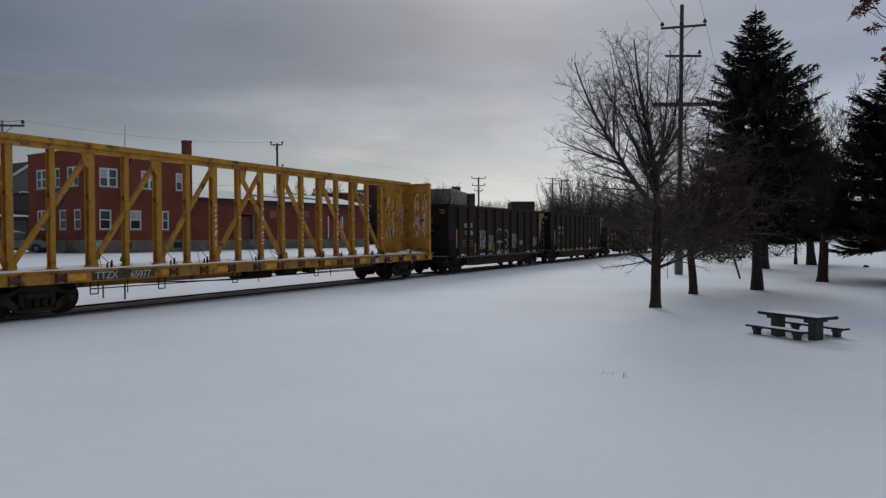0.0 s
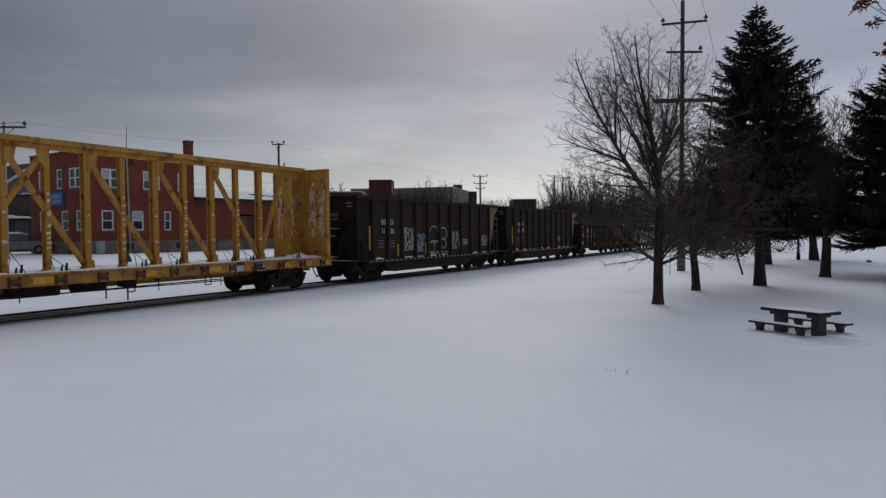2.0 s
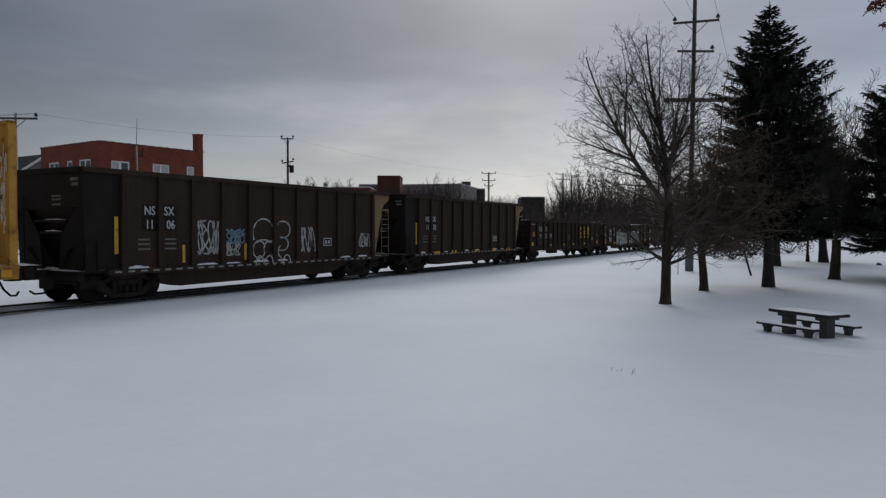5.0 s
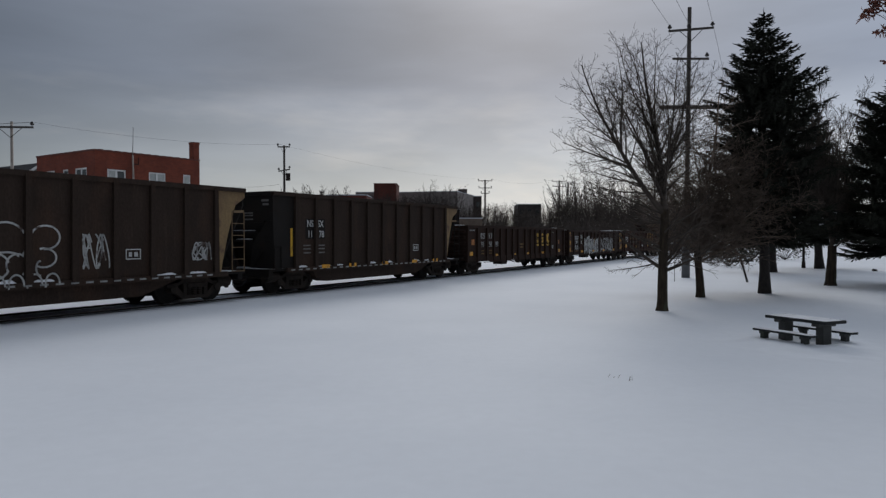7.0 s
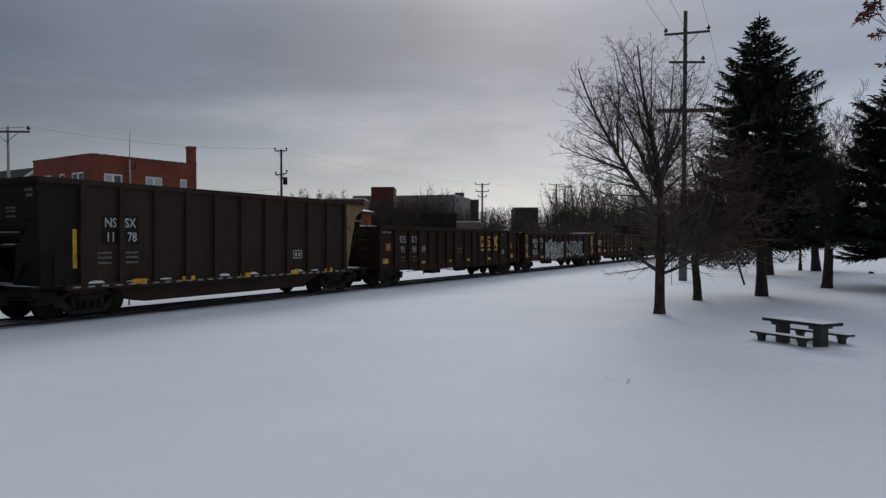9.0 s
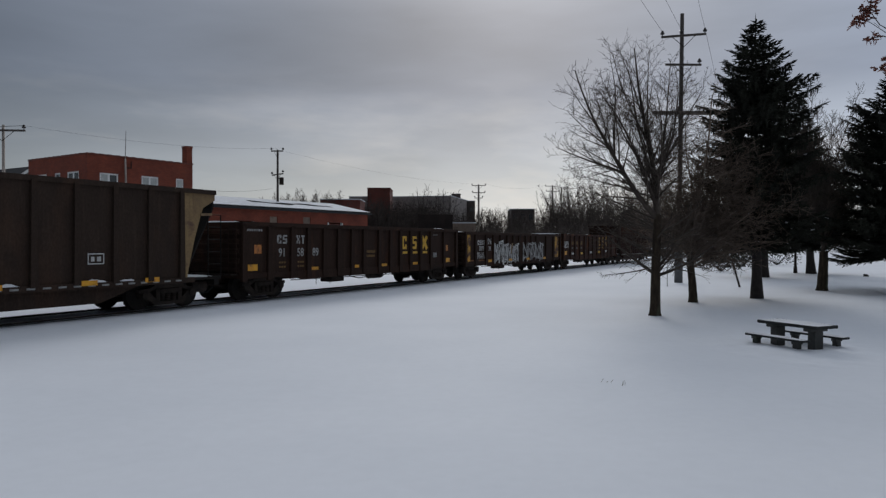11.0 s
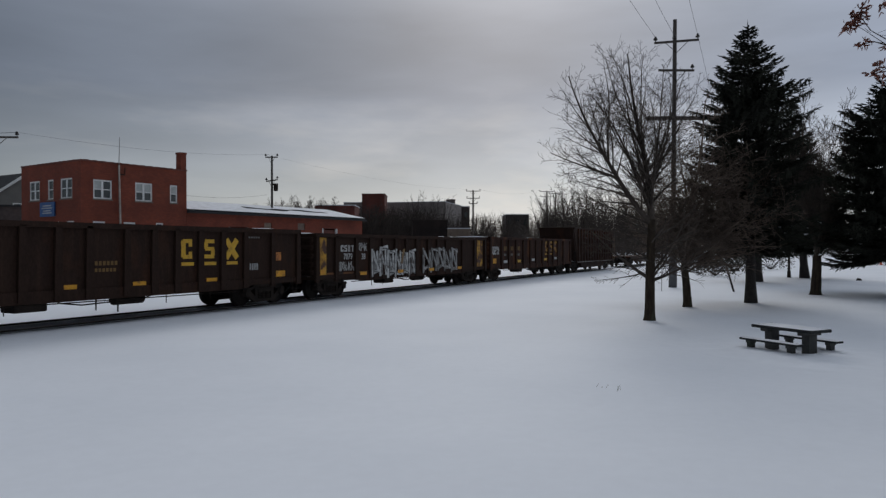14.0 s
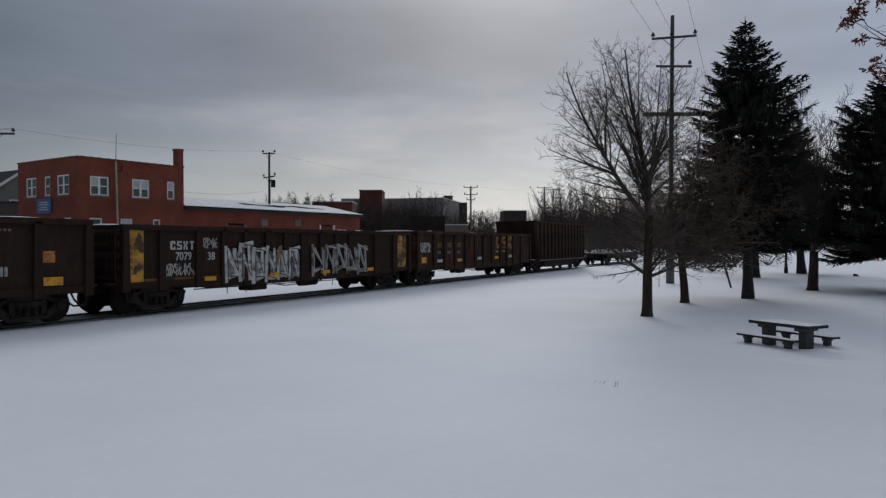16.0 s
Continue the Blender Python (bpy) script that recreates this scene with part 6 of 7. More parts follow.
MAPLE = dict(step=(0.24, 0.15, 0.11, 0.1), wander=(0.05, 0.045, 0.035, 0.03), lift=(0.02, 0.008, 0.0, 0.0), thin=0.0045, bare=(0.10, 0.06, 0.1), whorl=(2, 1, 1), flat=0.9, rise=0.05,
             spread=((32, 52), (32, 52), (30, 52)), shrink=(0.36, 0.44, 0.5), least=(0.62, 0.24, 0.12), most=(1.6, 0.75, 0.28), thick=0.5, gap=0.28, snow=0.012)
bare_tree("bare_tree", "leafless spreading tree with a mossy trunk in the snow", 6.3, 21.03, 19, 3.05, 0.152,
          [(5.05, 3, 60, 0.105, 2.95, 0.0), (5.0, 50, 185, 0.092, 2.95, 0.058), (2.15, 66, 184, 0.05, (1, 0.36), 0.006), (4.0, 26, 188, 0.062, 3.25, 0.004), (3.0, 4, 180, 0.04, (1, 0.42), 0.0), (1.75, 80, 182, 0.034, (1, 0.24), 0.006),
           (1.85, 72, 187, 0.034, (1, 0.32), 0.008), (3.7, 24, 184, 0.046, (0, 0.24), 0.0), (2.9, 30, 178, 0.036, (0, 0.42), 0.012), (2.7, 15, 186, 0.034, (0, 0.5), 0.0), (3.5, 10, 184, 0.04, (0, 0.3), 0.0), (4.3, 10, 350, 0.046, 3.7, 0.0), (3.6, 15, 15, 0.036, 4.2, 0.0), (3.6, 20, 4, 0.046, 4.0, 0.012), (2.9, 33, 350, 0.036, 4.3, 0.02),
           (3.5, 30, 262, 0.042, 3.3, 0.03), (3.5, 31, 105, 0.042, 3.4, 0.03), (2.6, 68, 181, 0.036, 2.9, 0.012), (2.4, 76, 188, 0.030, 2.6, 0.006), (2.4, 74, 172, 0.028, 2.75, 0.01),
           (1.7, 50, 184, 0.03, (1, 0.5), 0.006), (1.3, 46, 182, 0.026, (1, 0.65), 0.004), (2.0, 34, 320, 0.028, 4.6, 0.02), (2.4, 30, 250, 0.028, (1, 0.4), 0.02), (2.4, 30, 110, 0.028, (1, 0.45), 0.02), (2.2, 36, 190, 0.03, (3, 0.4), 0.01),
           (2.3, 60, 184, 0.066, 1.28, 0.035), (2.1, 72, 6, 0.06, 1.22, 0.03), (1.9, 42, 352, 0.055, 1.42, 0.02)],
          MAPLE, lean=(0.05, 0),
          low=((1.9, 2.2, 66, 186, 0.036), (1.35, 0.9, 50, -40, 0.035), (2.2, 2.4, 64, 178, 0.036), (2.0, 1.7, 60, 330, 0.032), (2.4, 2.0, 55, 5, 0.034),
               (2.6, 2.3, 58, 190, 0.034), (2.3, 1.6, 60, 270, 0.032), (2.5, 1.6, 60, 90, 0.032), (1.8, 1.8, 70, 200, 0.034), (2.1, 1.6, 66, 350, 0.034), (1.9, 1.5, 68, 20, 0.034)))
HAW = dict(step=(0.24, 0.15, 0.13, 0.1), wander=(0.06, 0.05, 0.05, 0.05), lift=(0.02, 0.0, 0.0, 0.0), thin=0.0065, bare=(0.08, 0.06, 0.1), whorl=(2, 1, 1), flat=0.35, rise=0.03,
           spread=((48, 85), (34, 60), (30, 55)), shrink=(0.5, 0.45, 0.4), least=(0.8, 0.3, 0.14), most=(2.3, 0.95, 0.4), thick=0.42, gap=0.1, snow=0.03)
bare_tree("bare_tree", "low dense leafless tree with red-brown level twigs", 9.26, 26.16, 23, 1.75, 0.16,
          [(6.0, 4, 30, 0.09, 1.7, 0.0), (3.6, 40, 10, 0.06, 1.7, 0.02), (5.3, 15, 5, 0.06, 1.7, 0.01), (5.0, 14, 190, 0.055, 1.7, 0.01), (4.6, 24, 20, 0.05, 1.7, 0.01), (3.9, 60, 355, 0.045, 1.7, -0.004), (3.9, 62, 338, 0.04, 2.2, -0.008), (3.7, 62, 12, 0.04, 2.7, -0.008), (3.5, 60, 350, 0.036, 3.2, -0.008), (3.1, 56, 5, 0.032, 3.8, -0.008), (2.7, 54, 345, 0.03, 4.3, 0.0), (2.9, 45, 190, 0.06, 1.7, 0.02), (3.1, 50, 300, 0.06, 1.7, 0.02), (3.0, 48, 120, 0.06, 1.7, 0.02), (4.4, 10, 60, 0.045, 1.7, 0.0), (4.2, 19, 160, 0.045, 1.7, 0.008), (4.2, 20, 330, 0.045, 1.7, 0.008), (3.9, 27, 186, 0.04, 1.7, 0.008)], HAW, TWIG_RED, lean=(-0.12, 0),
          low=((1.3, 1.8, 58, 5, 0.06), (1.35, 1.4, 60, 178, 0.055), (1.5, 1.6, 40, 15, 0.05), (1.55, 3.4, 72, 352, 0.045), (1.65, 3.4, 66, 340, 0.045), (1.7, 3.2, 58, 356, 0.045), (1.5, 2.6, 66, 350, 0.045), (1.6, 2.0, 62, 200, 0.04),
               (1.55, 2.8, 68, 330, 0.045), (1.65, 3.0, 62, 5, 0.045), (1.7, 2.4, 60, 300, 0.04), (1.7, 2.3, 60, 250, 0.04)))
POPLAR = dict(step=(0.30, 0.2, 0.18, 0.15), wander=(0.03, 0.04, 0.05, 0.05), lift=(0.01, 0.03, 0.015, 0.0), thin=0.0054, bare=(0.2, 0.12, 0.15), whorl=(2, 2, 1), flat=0.9, rise=0.15,
              spread=((20, 36), (22, 40), (24, 44)), shrink=(0.30, 0.40, 0.45), least=(0.55, 0.26, 0.16), most=(1.9, 0.9, 0.4), thick=0.5, gap=0.04)
bare_tree("bare_tree", "tall leafless tree with steep forking limbs among the spruces", 17.73, 33.08, 31, 1.9, 0.24,
          [(8.9, 4, 182, 0.086, 1.85, 0.0), (7.8, 10, 180, 0.058, 1.85, 0.003), (6.9, 14, 0, 0.058, 1.85, 0.003), (6.3, 18, 350, 0.046, 1.85, 0.006), (6.0, 20, 15, 0.046, 1.85, 0.008), (7.4, 9, 300, 0.056, 1.85, 0.0), (7.2, 10, 120, 0.056, 1.85, 0.0), (5.6, 19, 270, 0.046, 1.85, 0.008), (5.6, 19, 90, 0.046, 1.85, 0.008), (4.9, 22, 355, 0.040, 2.2, 0.012),
           (4.6, 22, 185, 0.040, 2.2, 0.012), (4.0, 15, 200, 0.034, 4.4, 0.0), (4.0, 15, 20, 0.034, 4.4, 0.0), (3.6, 55, 0, 0.036, 1.7, 0.03)], POPLAR, lean=(0.03, 0))


def spray(v, f, a, b, width, up):
    """A needled twig from a to b: two crossed, tapering blades."""
    d = b - a
    side = d.cross(up)
    if side.length < 1e-6:
        return
    side = side.normalized() * width
    top = side.cross(d).normalized() * (width * 0.7)
    m = a + d * 0.4
    for o in (side, top):
        k = len(v)
        v.extend((tuple(a), tuple(m - o), tuple(b), tuple(m + o)))
        f.append((k, k + 1, k + 2, k + 3))


def spruce(name, label, x, y, seed, h, radius, trunk_r, clear, lean=(0, 0), whorls=36, group="spruces", cone=0.66, swell=0.1, full=1.0):
    """A trunk with tiers of boughs that sag and turn up at the tip, each a fan of side twigs thick with short needled sprays;
    the outline is a cone of slope `cone` near the top that passes into a slowly widening skirt."""
    rng = random.Random(seed)
    t = thing(name, label, "tree", pose(x, y, ground_height(x, y) - 0.05), group)
    axis = lambda z: Vector((lean[0] * z / h, lean[1] * z / h, z))
    g = Geo()
    for k in range(12):
        za, zb = h * k / 12, h * (k + 1) / 12
        girth = lambda z: trunk_r * (1 - z / h) * (1 + 0.3 * math.exp(-z / 0.16)) + 0.012
        g.tube(axis(za), axis(zb), girth(za), girth(zb), 12, caps=False)
    g.tube(axis(-0.1), axis(0.25), trunk_r * 1.3, trunk_r * 1.02, 12, caps=False)
    part("trunk", g, SPRUCE_BARK, t, "dark scaly trunk", smooth=True)
    crown, limbs, snow = Geo(), Geo(), Geo()
    v, f = crown.v, crown.f
    up = Vector((0, 0, 1))
    for k in range(whorls):
        fz = min(0.99, max(0.0, (k + rng.uniform(-0.3, 0.3)) / whorls))
        z = clear + (h - 0.12 - clear) * fz
        d0 = h - z
        reach = min(cone * d0, radius * 0.8 + swell * max(0.0, d0 - radius * 0.8 / cone))
        reach *= min(1.0, 0.5 + 0.5 * d0 / 1.1)
        tier = rng.uniform(0.80, 1.1)
        n = max(5, round(6 + 5 * (1 - fz)))
        a0 = rng.uniform(0, math.tau)
        for j in range(n):
            a = a0 + math.tau * j / n + rng.uniform(-0.3, 0.3)
            lump = 1 + 0.34 * noise.noise(Vector((math.cos(a) * 1.2 + seed, math.sin(a) * 1.2, z * 0.6)))
            L = (reach * tier * lump + 0.06) * rng.choice((1, 1, 0.92, 1.08, 0.7))
            if fz < 0.1:
                L *= rng.uniform(0.55, 0.85) + 1.6 * fz
            out = Vector((math.cos(a), math.sin(a), 0))
            side = Vector((-out.y, out.x, 0))
            rise = -0.27 + 0.50 * fz + rng.uniform(-0.12, 0.12)       # low boughs hang, high ones reach up
            base = axis(min(h - 0.1, max(clear * 0.9, z + rng.uniform(-0.5, 0.5) * (h - clear) / whorls * 2.2)))
            pt = lambda q: base + out * (L * q) + Vector((0, 0, L * (rise * q + 0.20 * q * q * q)))
            limbs.tube(base, pt(0.5), 0.014 + 0.010 * L, 0.012, 4, caps=False)
            limbs.tube(pt(0.5), pt(1), 0.012, 0.004, 4, caps=False)
            m = max(3, int(L / (0.085 * full ** 0.6)))
            for i in range(m):
                q = 0.12 + 0.88 * (i + rng.random()) / m
                c = pt(q)
                ahead = (pt(min(1.0, q + 0.05)) - pt(q - 0.05)).normalized()
                for s in (-1, 1):
                    w = min((0.40 * L * (1 - q) + 0.13) * rng.uniform(0.55, 1.1), 0.62)
                    d = (ahead * rng.uniform(0.55, 0.95) + side * s * rng.uniform(0.5, 0.9) + up * rng.uniform(-0.32, 0.08)).normalized()
                    spray(v, f, c, c + d * w, rng.uniform(0.020, 0.030) * full, up)
                    e = c + d * (w * 0.2)
                    steps = max(1, int(w / (0.11 * full ** 0.5)))
                    for r in range(steps):
                        e = c + d * (w * (r + 0.6) / steps)
                        flip = 1 if (r + i) % 2 else -1
                        d2 = (d * 0.75 + side * (flip * 0.35) + ahead * 0.25 + up * rng.uniform(-0.55, 0.12)).normalized()
                        spray(v, f, e, e + d2 * rng.uniform(0.09, 0.17) * full, 0.021 * full, up)
                    if 0.16 < fz < 0.75 and rng.random() < 0.4:
                        e = c + d * (w * rng.uniform(0.2, 0.8))
                        spray(v, f, e, e + Vector((rng.uniform(-0.05, 0.05), rng.uniform(-0.05, 0.05), -rng.uniform(0.12, 0.26) * full)), 0.026 * full, out)
                if rng.random() < 0.012 and q > 0.35 and fz < 0.7:
                    snow.tube(c + Vector((0, 0, 0.03)), c + ahead * rng.uniform(0.08, 0.18) + Vector((0, 0, 0.035)), 0.028, 0.018, 5)
            for s in (-0.35, 0, 0.35):
                spray(v, f, pt(0.86), pt(1.0) + (out + side * s) * (0.10 * full) + up * 0.05, 0.026 * full, up)
    for k in range(6):
        a = math.tau * k / 6
        for q in (0.16, 0.34):
            spray(v, f, axis(h - q - 0.08), axis(h - q) + Vector((math.cos(a + q) * 0.5, math.sin(a + q) * 0.5, 0.3)) * q, 0.02, up)
    spray(v, f, axis(h - 0.6), axis(h + 0.30), 0.05, Vector((1, 0, 0)))
    part("crown", crown, NEEDLES, t, "dense dark green needled boughs")
    part("bough", limbs, SPRUCE_BARK, t)
    if snow.v:
        tagged(part("snow", snow, SNOW_BIT, t, "small tufts of snow on the boughs"), kind="stuff")
    return t


spruce("spruce_tree", "tall dark green spruce with a bare lower trunk", 12.12, 27.34, 5, 10.75, 2.12, 0.19, 2.15, lean=(-0.1, 0), whorls=50, cone=0.58, swell=0.09, full=1.45)
spruce("spruce_tree", "tall dark spruce standing behind another", 26.42, 50.83, 6, 12.6, 3.1, 0.28, 2.4, lean=(-0.75, 0), whorls=46, cone=0.38, swell=0.2, full=1.9)
spruce("spruce_tree", "large dark spruce with boughs close to the snow", 20.9, 32.0, 7, 10.5, 3.3, 0.25, 1.85, whorls=46, cone=0.92, swell=0.26, full=1.5)
spruce("spruce_tree", "dark spruce in the second row", 20.54, 45.29, 8, 9.3, 2.8, 0.25, 2.4, whorls=30, cone=0.64, swell=0.14, full=2.2)


def brown_leaf_oak():
    rng = random.Random(2)
    t = thing("oak_tree", "oak keeping a few dead brown leaves on bare twigs", "tree", pose(8.2, 6.2, ground_height(8.2, 6.2)), "park trees")
    g = Geo()
    for k in range(6):
        g.tube((0, 0, 1.1 * k - 0.1), (0, 0, 1.1 * k + 1.0), 0.19 - 0.02 * k, 0.17 - 0.02 * k, 12, caps=False)
    part("trunk", g, BARK, t, smooth=True)
    limbs, leaves = Geo(), Geo()

    def leaf_cluster(c, n, spread):
        for _ in range(n):
            d = Vector((rng.uniform(-1, 1), rng.uniform(-1, 1), rng.uniform(-1, 0.6))).normalized()
            s = d.orthogonal().normalized()
            L, w = rng.uniform(0.05, 0.085), rng.uniform(0.017, 0.028)
            o = c + Vector((rng.uniform(-1, 1), rng.uniform(-1, 1), rng.uniform(-1, 1))) * spread
            up = d.cross(s) * 0.008
            leaves.add([o, o + d * L * 0.3 + s * w, o + d * L * 0.5 + s * w * 0.5, o + d * L * 0.7 + s * w * 0.9, o + d * L, o + d * L * 0.7 - s * w * 0.9, o + d * L * 0.5 - s * w * 0.5, o + d * L * 0.3 - s * w, o + d * L * 0.5 + up],
                       [(0, 1, 2, 8), (2, 3, 4, 8), (4, 5, 6, 8), (6, 7, 0, 8)])

    here = Vector((8.2, 6.2, 0))
    twig_runs = (((8.2, 6.2, 4.0), (6.2, 6.7, 4.0), (4.9, 6.95, 4.08), (4.47, 7, 4.21), (4.21, 7, 4.38), (4.06, 7, 4.44)), ((4.9, 6.95, 4.08), (4.52, 7.02, 4.25), (4.3, 7.0, 4.36), (4.20, 7, 4.5), (4.22, 7, 4.6)),
                 ((6.2, 6.7, 4.0), (5.1, 6.9, 3.92), (4.62, 7, 3.95), (4.45, 7, 3.98), (4.34, 7, 3.93)), ((8.2, 6.2, 4.8), (6.0, 6.7, 4.9), (4.9, 6.95, 4.72), (4.41, 7, 4.6)), ((4.47, 7, 4.21), (4.33, 7, 4.25), (4.25, 7, 4.23)))
    for run in twig_runs:
        pts = [Vector(p) - here for p in run]
        for k in range(len(pts) - 1):
            near = (pts[k].length < 3.0, pts[k + 1].length < 3.0)
            limbs.tube(pts[k], pts[k + 1], 0.03 if near[0] else 0.0065 - 0.0008 * k, 0.012 if near[1] else 0.005 - 0.0008 * k, 6)
    for p, n, spread in (((4.07, 7, 4.39), 16, 0.045), ((4.165, 7, 4.46), 34, 0.06), ((4.20, 7, 4.55), 34, 0.065), ((4.25, 7, 4.25), 18, 0.05), ((4.47, 7, 4.20), 14, 0.05),
                         ((4.41, 7, 4.59), 14, 0.045), ((4.41, 7, 4.04), 14, 0.045), ((4.345, 7, 3.94), 22, 0.05), ((4.46, 7, 3.90), 22, 0.06), ((4.10, 7, 4.42), 12, 0.04)):
        leaf_cluster(Vector(p) - here, n, spread)
    for _ in range(10):
        a = Vector((rng.uniform(4.1, 4.5), 7, rng.uniform(4.15, 4.5))) - here
        limbs.tube(a, a + Vector((rng.uniform(-0.1, 0.02), 0, rng.uniform(-0.05, 0.08))), 0.003, 0.0015, 4)
    part("limb", limbs, TWIG, t, "thin bare oak twigs")
    part("leaves", leaves, OAK_LEAF, t, "curled dead brown oak leaves")


brown_leaf_oak()


def far_woods():
    """Leafless woods and brush along the far side of the line."""
    rng = random.Random(77)
    g = Geo()
    spec = dict(step=(0.72, 0.55, 0.5), wander=(0.04, 0.05, 0.05), lift=(0.02, 0.04, 0.02), thin=0.016, bare=(0.12, 0.1), whorl=(2, 1), flat=0.9, rise=0.1, spread=((26, 46), (26, 46)),
                shrink=(0.36, 0.45), least=(0.6, 0.35), most=(3.0, 1.2), thick=0.5, gap=0.1)

    dome = dict(spec, step=(0.46, 0.36, 0.32), whorl=(2, 2), shrink=(0.32, 0.42), least=(0.5, 0.3), most=(1.8, 0.9), thin=0.013)

    def one(x, y, h, spec=spec):
        z = ground_height(x, y)
        base = Vector((x, y, z - 0.1))
        g.tube(base, base + Vector((0, 0, h * 0.25)), 0.012 * h + 0.02, 0.010 * h + 0.02, 6)
        for _ in range(rng.randint(3, 5)):
            a, b = radians(rng.uniform(3, 34)), rng.uniform(0, math.tau)
            limb(g, rng, base + Vector((0, 0, h * 0.24)), Vector((math.sin(a) * math.cos(b), math.sin(a) * math.sin(b), math.cos(a))), h * rng.uniform(0.6, 0.78), 0.007 * h, 0, spec)

    for k in range(62):                       # the wood beyond the bend of the line
        y = rng.uniform(125, 185)
        one(y * (0.145 + 0.225 * k / 62 + rng.uniform(0, 0.006)), y, rng.uniform(11.0, 16.0) * y / 150)
    for _ in range(16):                       # garden trees between the blocks
        y = rng.uniform(100, 150)
        one(y * rng.uniform(0.02, 0.16), y, rng.uniform(5, 8))
    for _ in range(30):
        y = rng.uniform(92, 110)
        one(y * rng.uniform(-0.228, -0.138), y, rng.uniform(7.2, 8.7), dome)
    for _ in range(10):
        y = rng.uniform(96, 112)
        one(y * rng.uniform(-0.115, 0.02), y, rng.uniform(6.0, 8.0))
    for r in (-0.030, -0.017, -0.004, 0.008):  # taller crowns before the long block
        one(112 * r, 112, rng.uniform(9.4, 10.6))
    tagged(part("far_woods", g, FAR_TWIG, None, "leafless grey-brown woods and garden trees"), category="trees", kind="stuff")
    b = Geo()
    for _ in range(3400):                     # low brush below them
        y = rng.uniform(88, 180)
        x = y * rng.uniform(-0.12, 0.62)
        w = x * ACROSS.x + y * ACROSS.y - AXIS
        if w < 7 and x / y < 0.42:
            continue
        if w < 7 and y < 150:
            continue
        z = ground_height(x, y)
        d = Vector((rng.uniform(-0.6, 0.6), rng.uniform(-0.6, 0.6), 1)).normalized()
        h = rng.uniform(1.2, 4.0) * (1.0 if x / y < 0.12 else 1.35)
        p = Vector((x, y, z - 0.1))
        b.tube(p, p + d * h, 0.03, 0.012, 3, caps=False)
        for _ in range(10):
            q = p + d * (h * rng.uniform(0.25, 0.95))
            e = Vector((rng.uniform(-1, 1), rng.uniform(-1, 1), rng.uniform(-0.1, 0.9))).normalized()
            b.tube(q, q + e * rng.uniform(0.5, 1.4), 0.018, 0.008, 3, caps=False)
    for k in range(4400):                     # thickets before the blocks and under the far trees
        if k < 1100:
            y = rng.uniform(100, 114)
            x = y * rng.uniform(-0.125, 0.005)
            h = rng.uniform(4.5, 7.8) - 14 * max(0.0, x / y + 0.06)
        else:
            r = 0.40 * rng.random() ** 0.7
            y = 24.0 / (0.469 - 0.883 * r) * rng.uniform(1.15, 1.6) + 45
            x = y * r
            h = rng.uniform(3.5, 7.5) * (y / 120) ** 0.5 * (1 + 1.6 * max(0.0, r - 0.13))
        p = Vector((x, y, ground_height(x, y) - 0.1))
        d = Vector((rng.uniform(-0.35, 0.35), rng.uniform(-0.3, 0.3), 1)).normalized()
        b.tube(p, p + d * h, 0.04, 0.012, 3, caps=False)
        for _ in range(11):
            q = p + d * (h * rng.uniform(0.3, 0.95))
            e = Vector((rng.uniform(-1, 1), rng.uniform(-1, 1), rng.uniform(0.0, 1.2))).normalized()
            b.tube(q, q + e * rng.uniform(0.5, 1.5), 0.018, 0.008, 3, caps=False)
    tagged(part("brush", b, FAR_TWIG, None, "tangled leafless brush along the line"), category="bushes", kind="stuff")


far_woods()


def shrub(x, y, w, h, seed, label="dark evergreen shrub in the snow"):
    rng = random.Random(seed)
    t = thing("shrub", label, "bush", pose(x, y, ground_height(x, y)), "shrubs")
    g, st = Geo(), Geo()
    for _ in range(14):
        a = rng.uniform(0, math.tau)
        st.tube((0, 0, 0), (math.cos(a) * w * 0.35, math.sin(a) * w * 0.35, h * rng.uniform(0.5, 0.9)), 0.03, 0.01, 5)
    for _ in range(900):
        a, r, z = rng.uniform(0, math.tau), math.sqrt(rng.random()) * w / 2, rng.random() ** 0.7 * h
        r *= 0.55 + 0.45 * math.sin(math.pi * min(1, z / h * 0.9 + 0.15))
        c = Vector((math.cos(a) * r, math.sin(a) * r, max(0.05, z)))
        d = Vector((math.cos(a) + rng.uniform(-0.7, 0.7), math.sin(a) + rng.uniform(-0.7, 0.7), rng.uniform(-0.4, 0.7))).normalized() * rng.uniform(0.12, 0.25)
        s = d.orthogonal().normalized() * 0.05
        g.add([c, c + d * 0.5 + s, c + d, c + d * 0.5 - s], [(0, 1, 2, 3)])
    part("stems", st, SPRUCE_BARK, t)
    part("foliage", g, NEEDLES, t)


shrub(29.3, 77.0, 3.0, 1.35, 1)
shrub(33.2, 77.5, 1.8, 1.5, 9)
shrub(24.0, 66.0, 6.0, 1.6, 10)
shrub(29.0, 74.0, 6.5, 1.7, 11)
shrub(21.6, 55.0, 3.2, 1.5, 2)
shrub(26.0, 62.0, 4.0, 1.6, 3)
shrub(33.0, 70.0, 4.5, 1.8, 4)

# ---- small things in the park ----


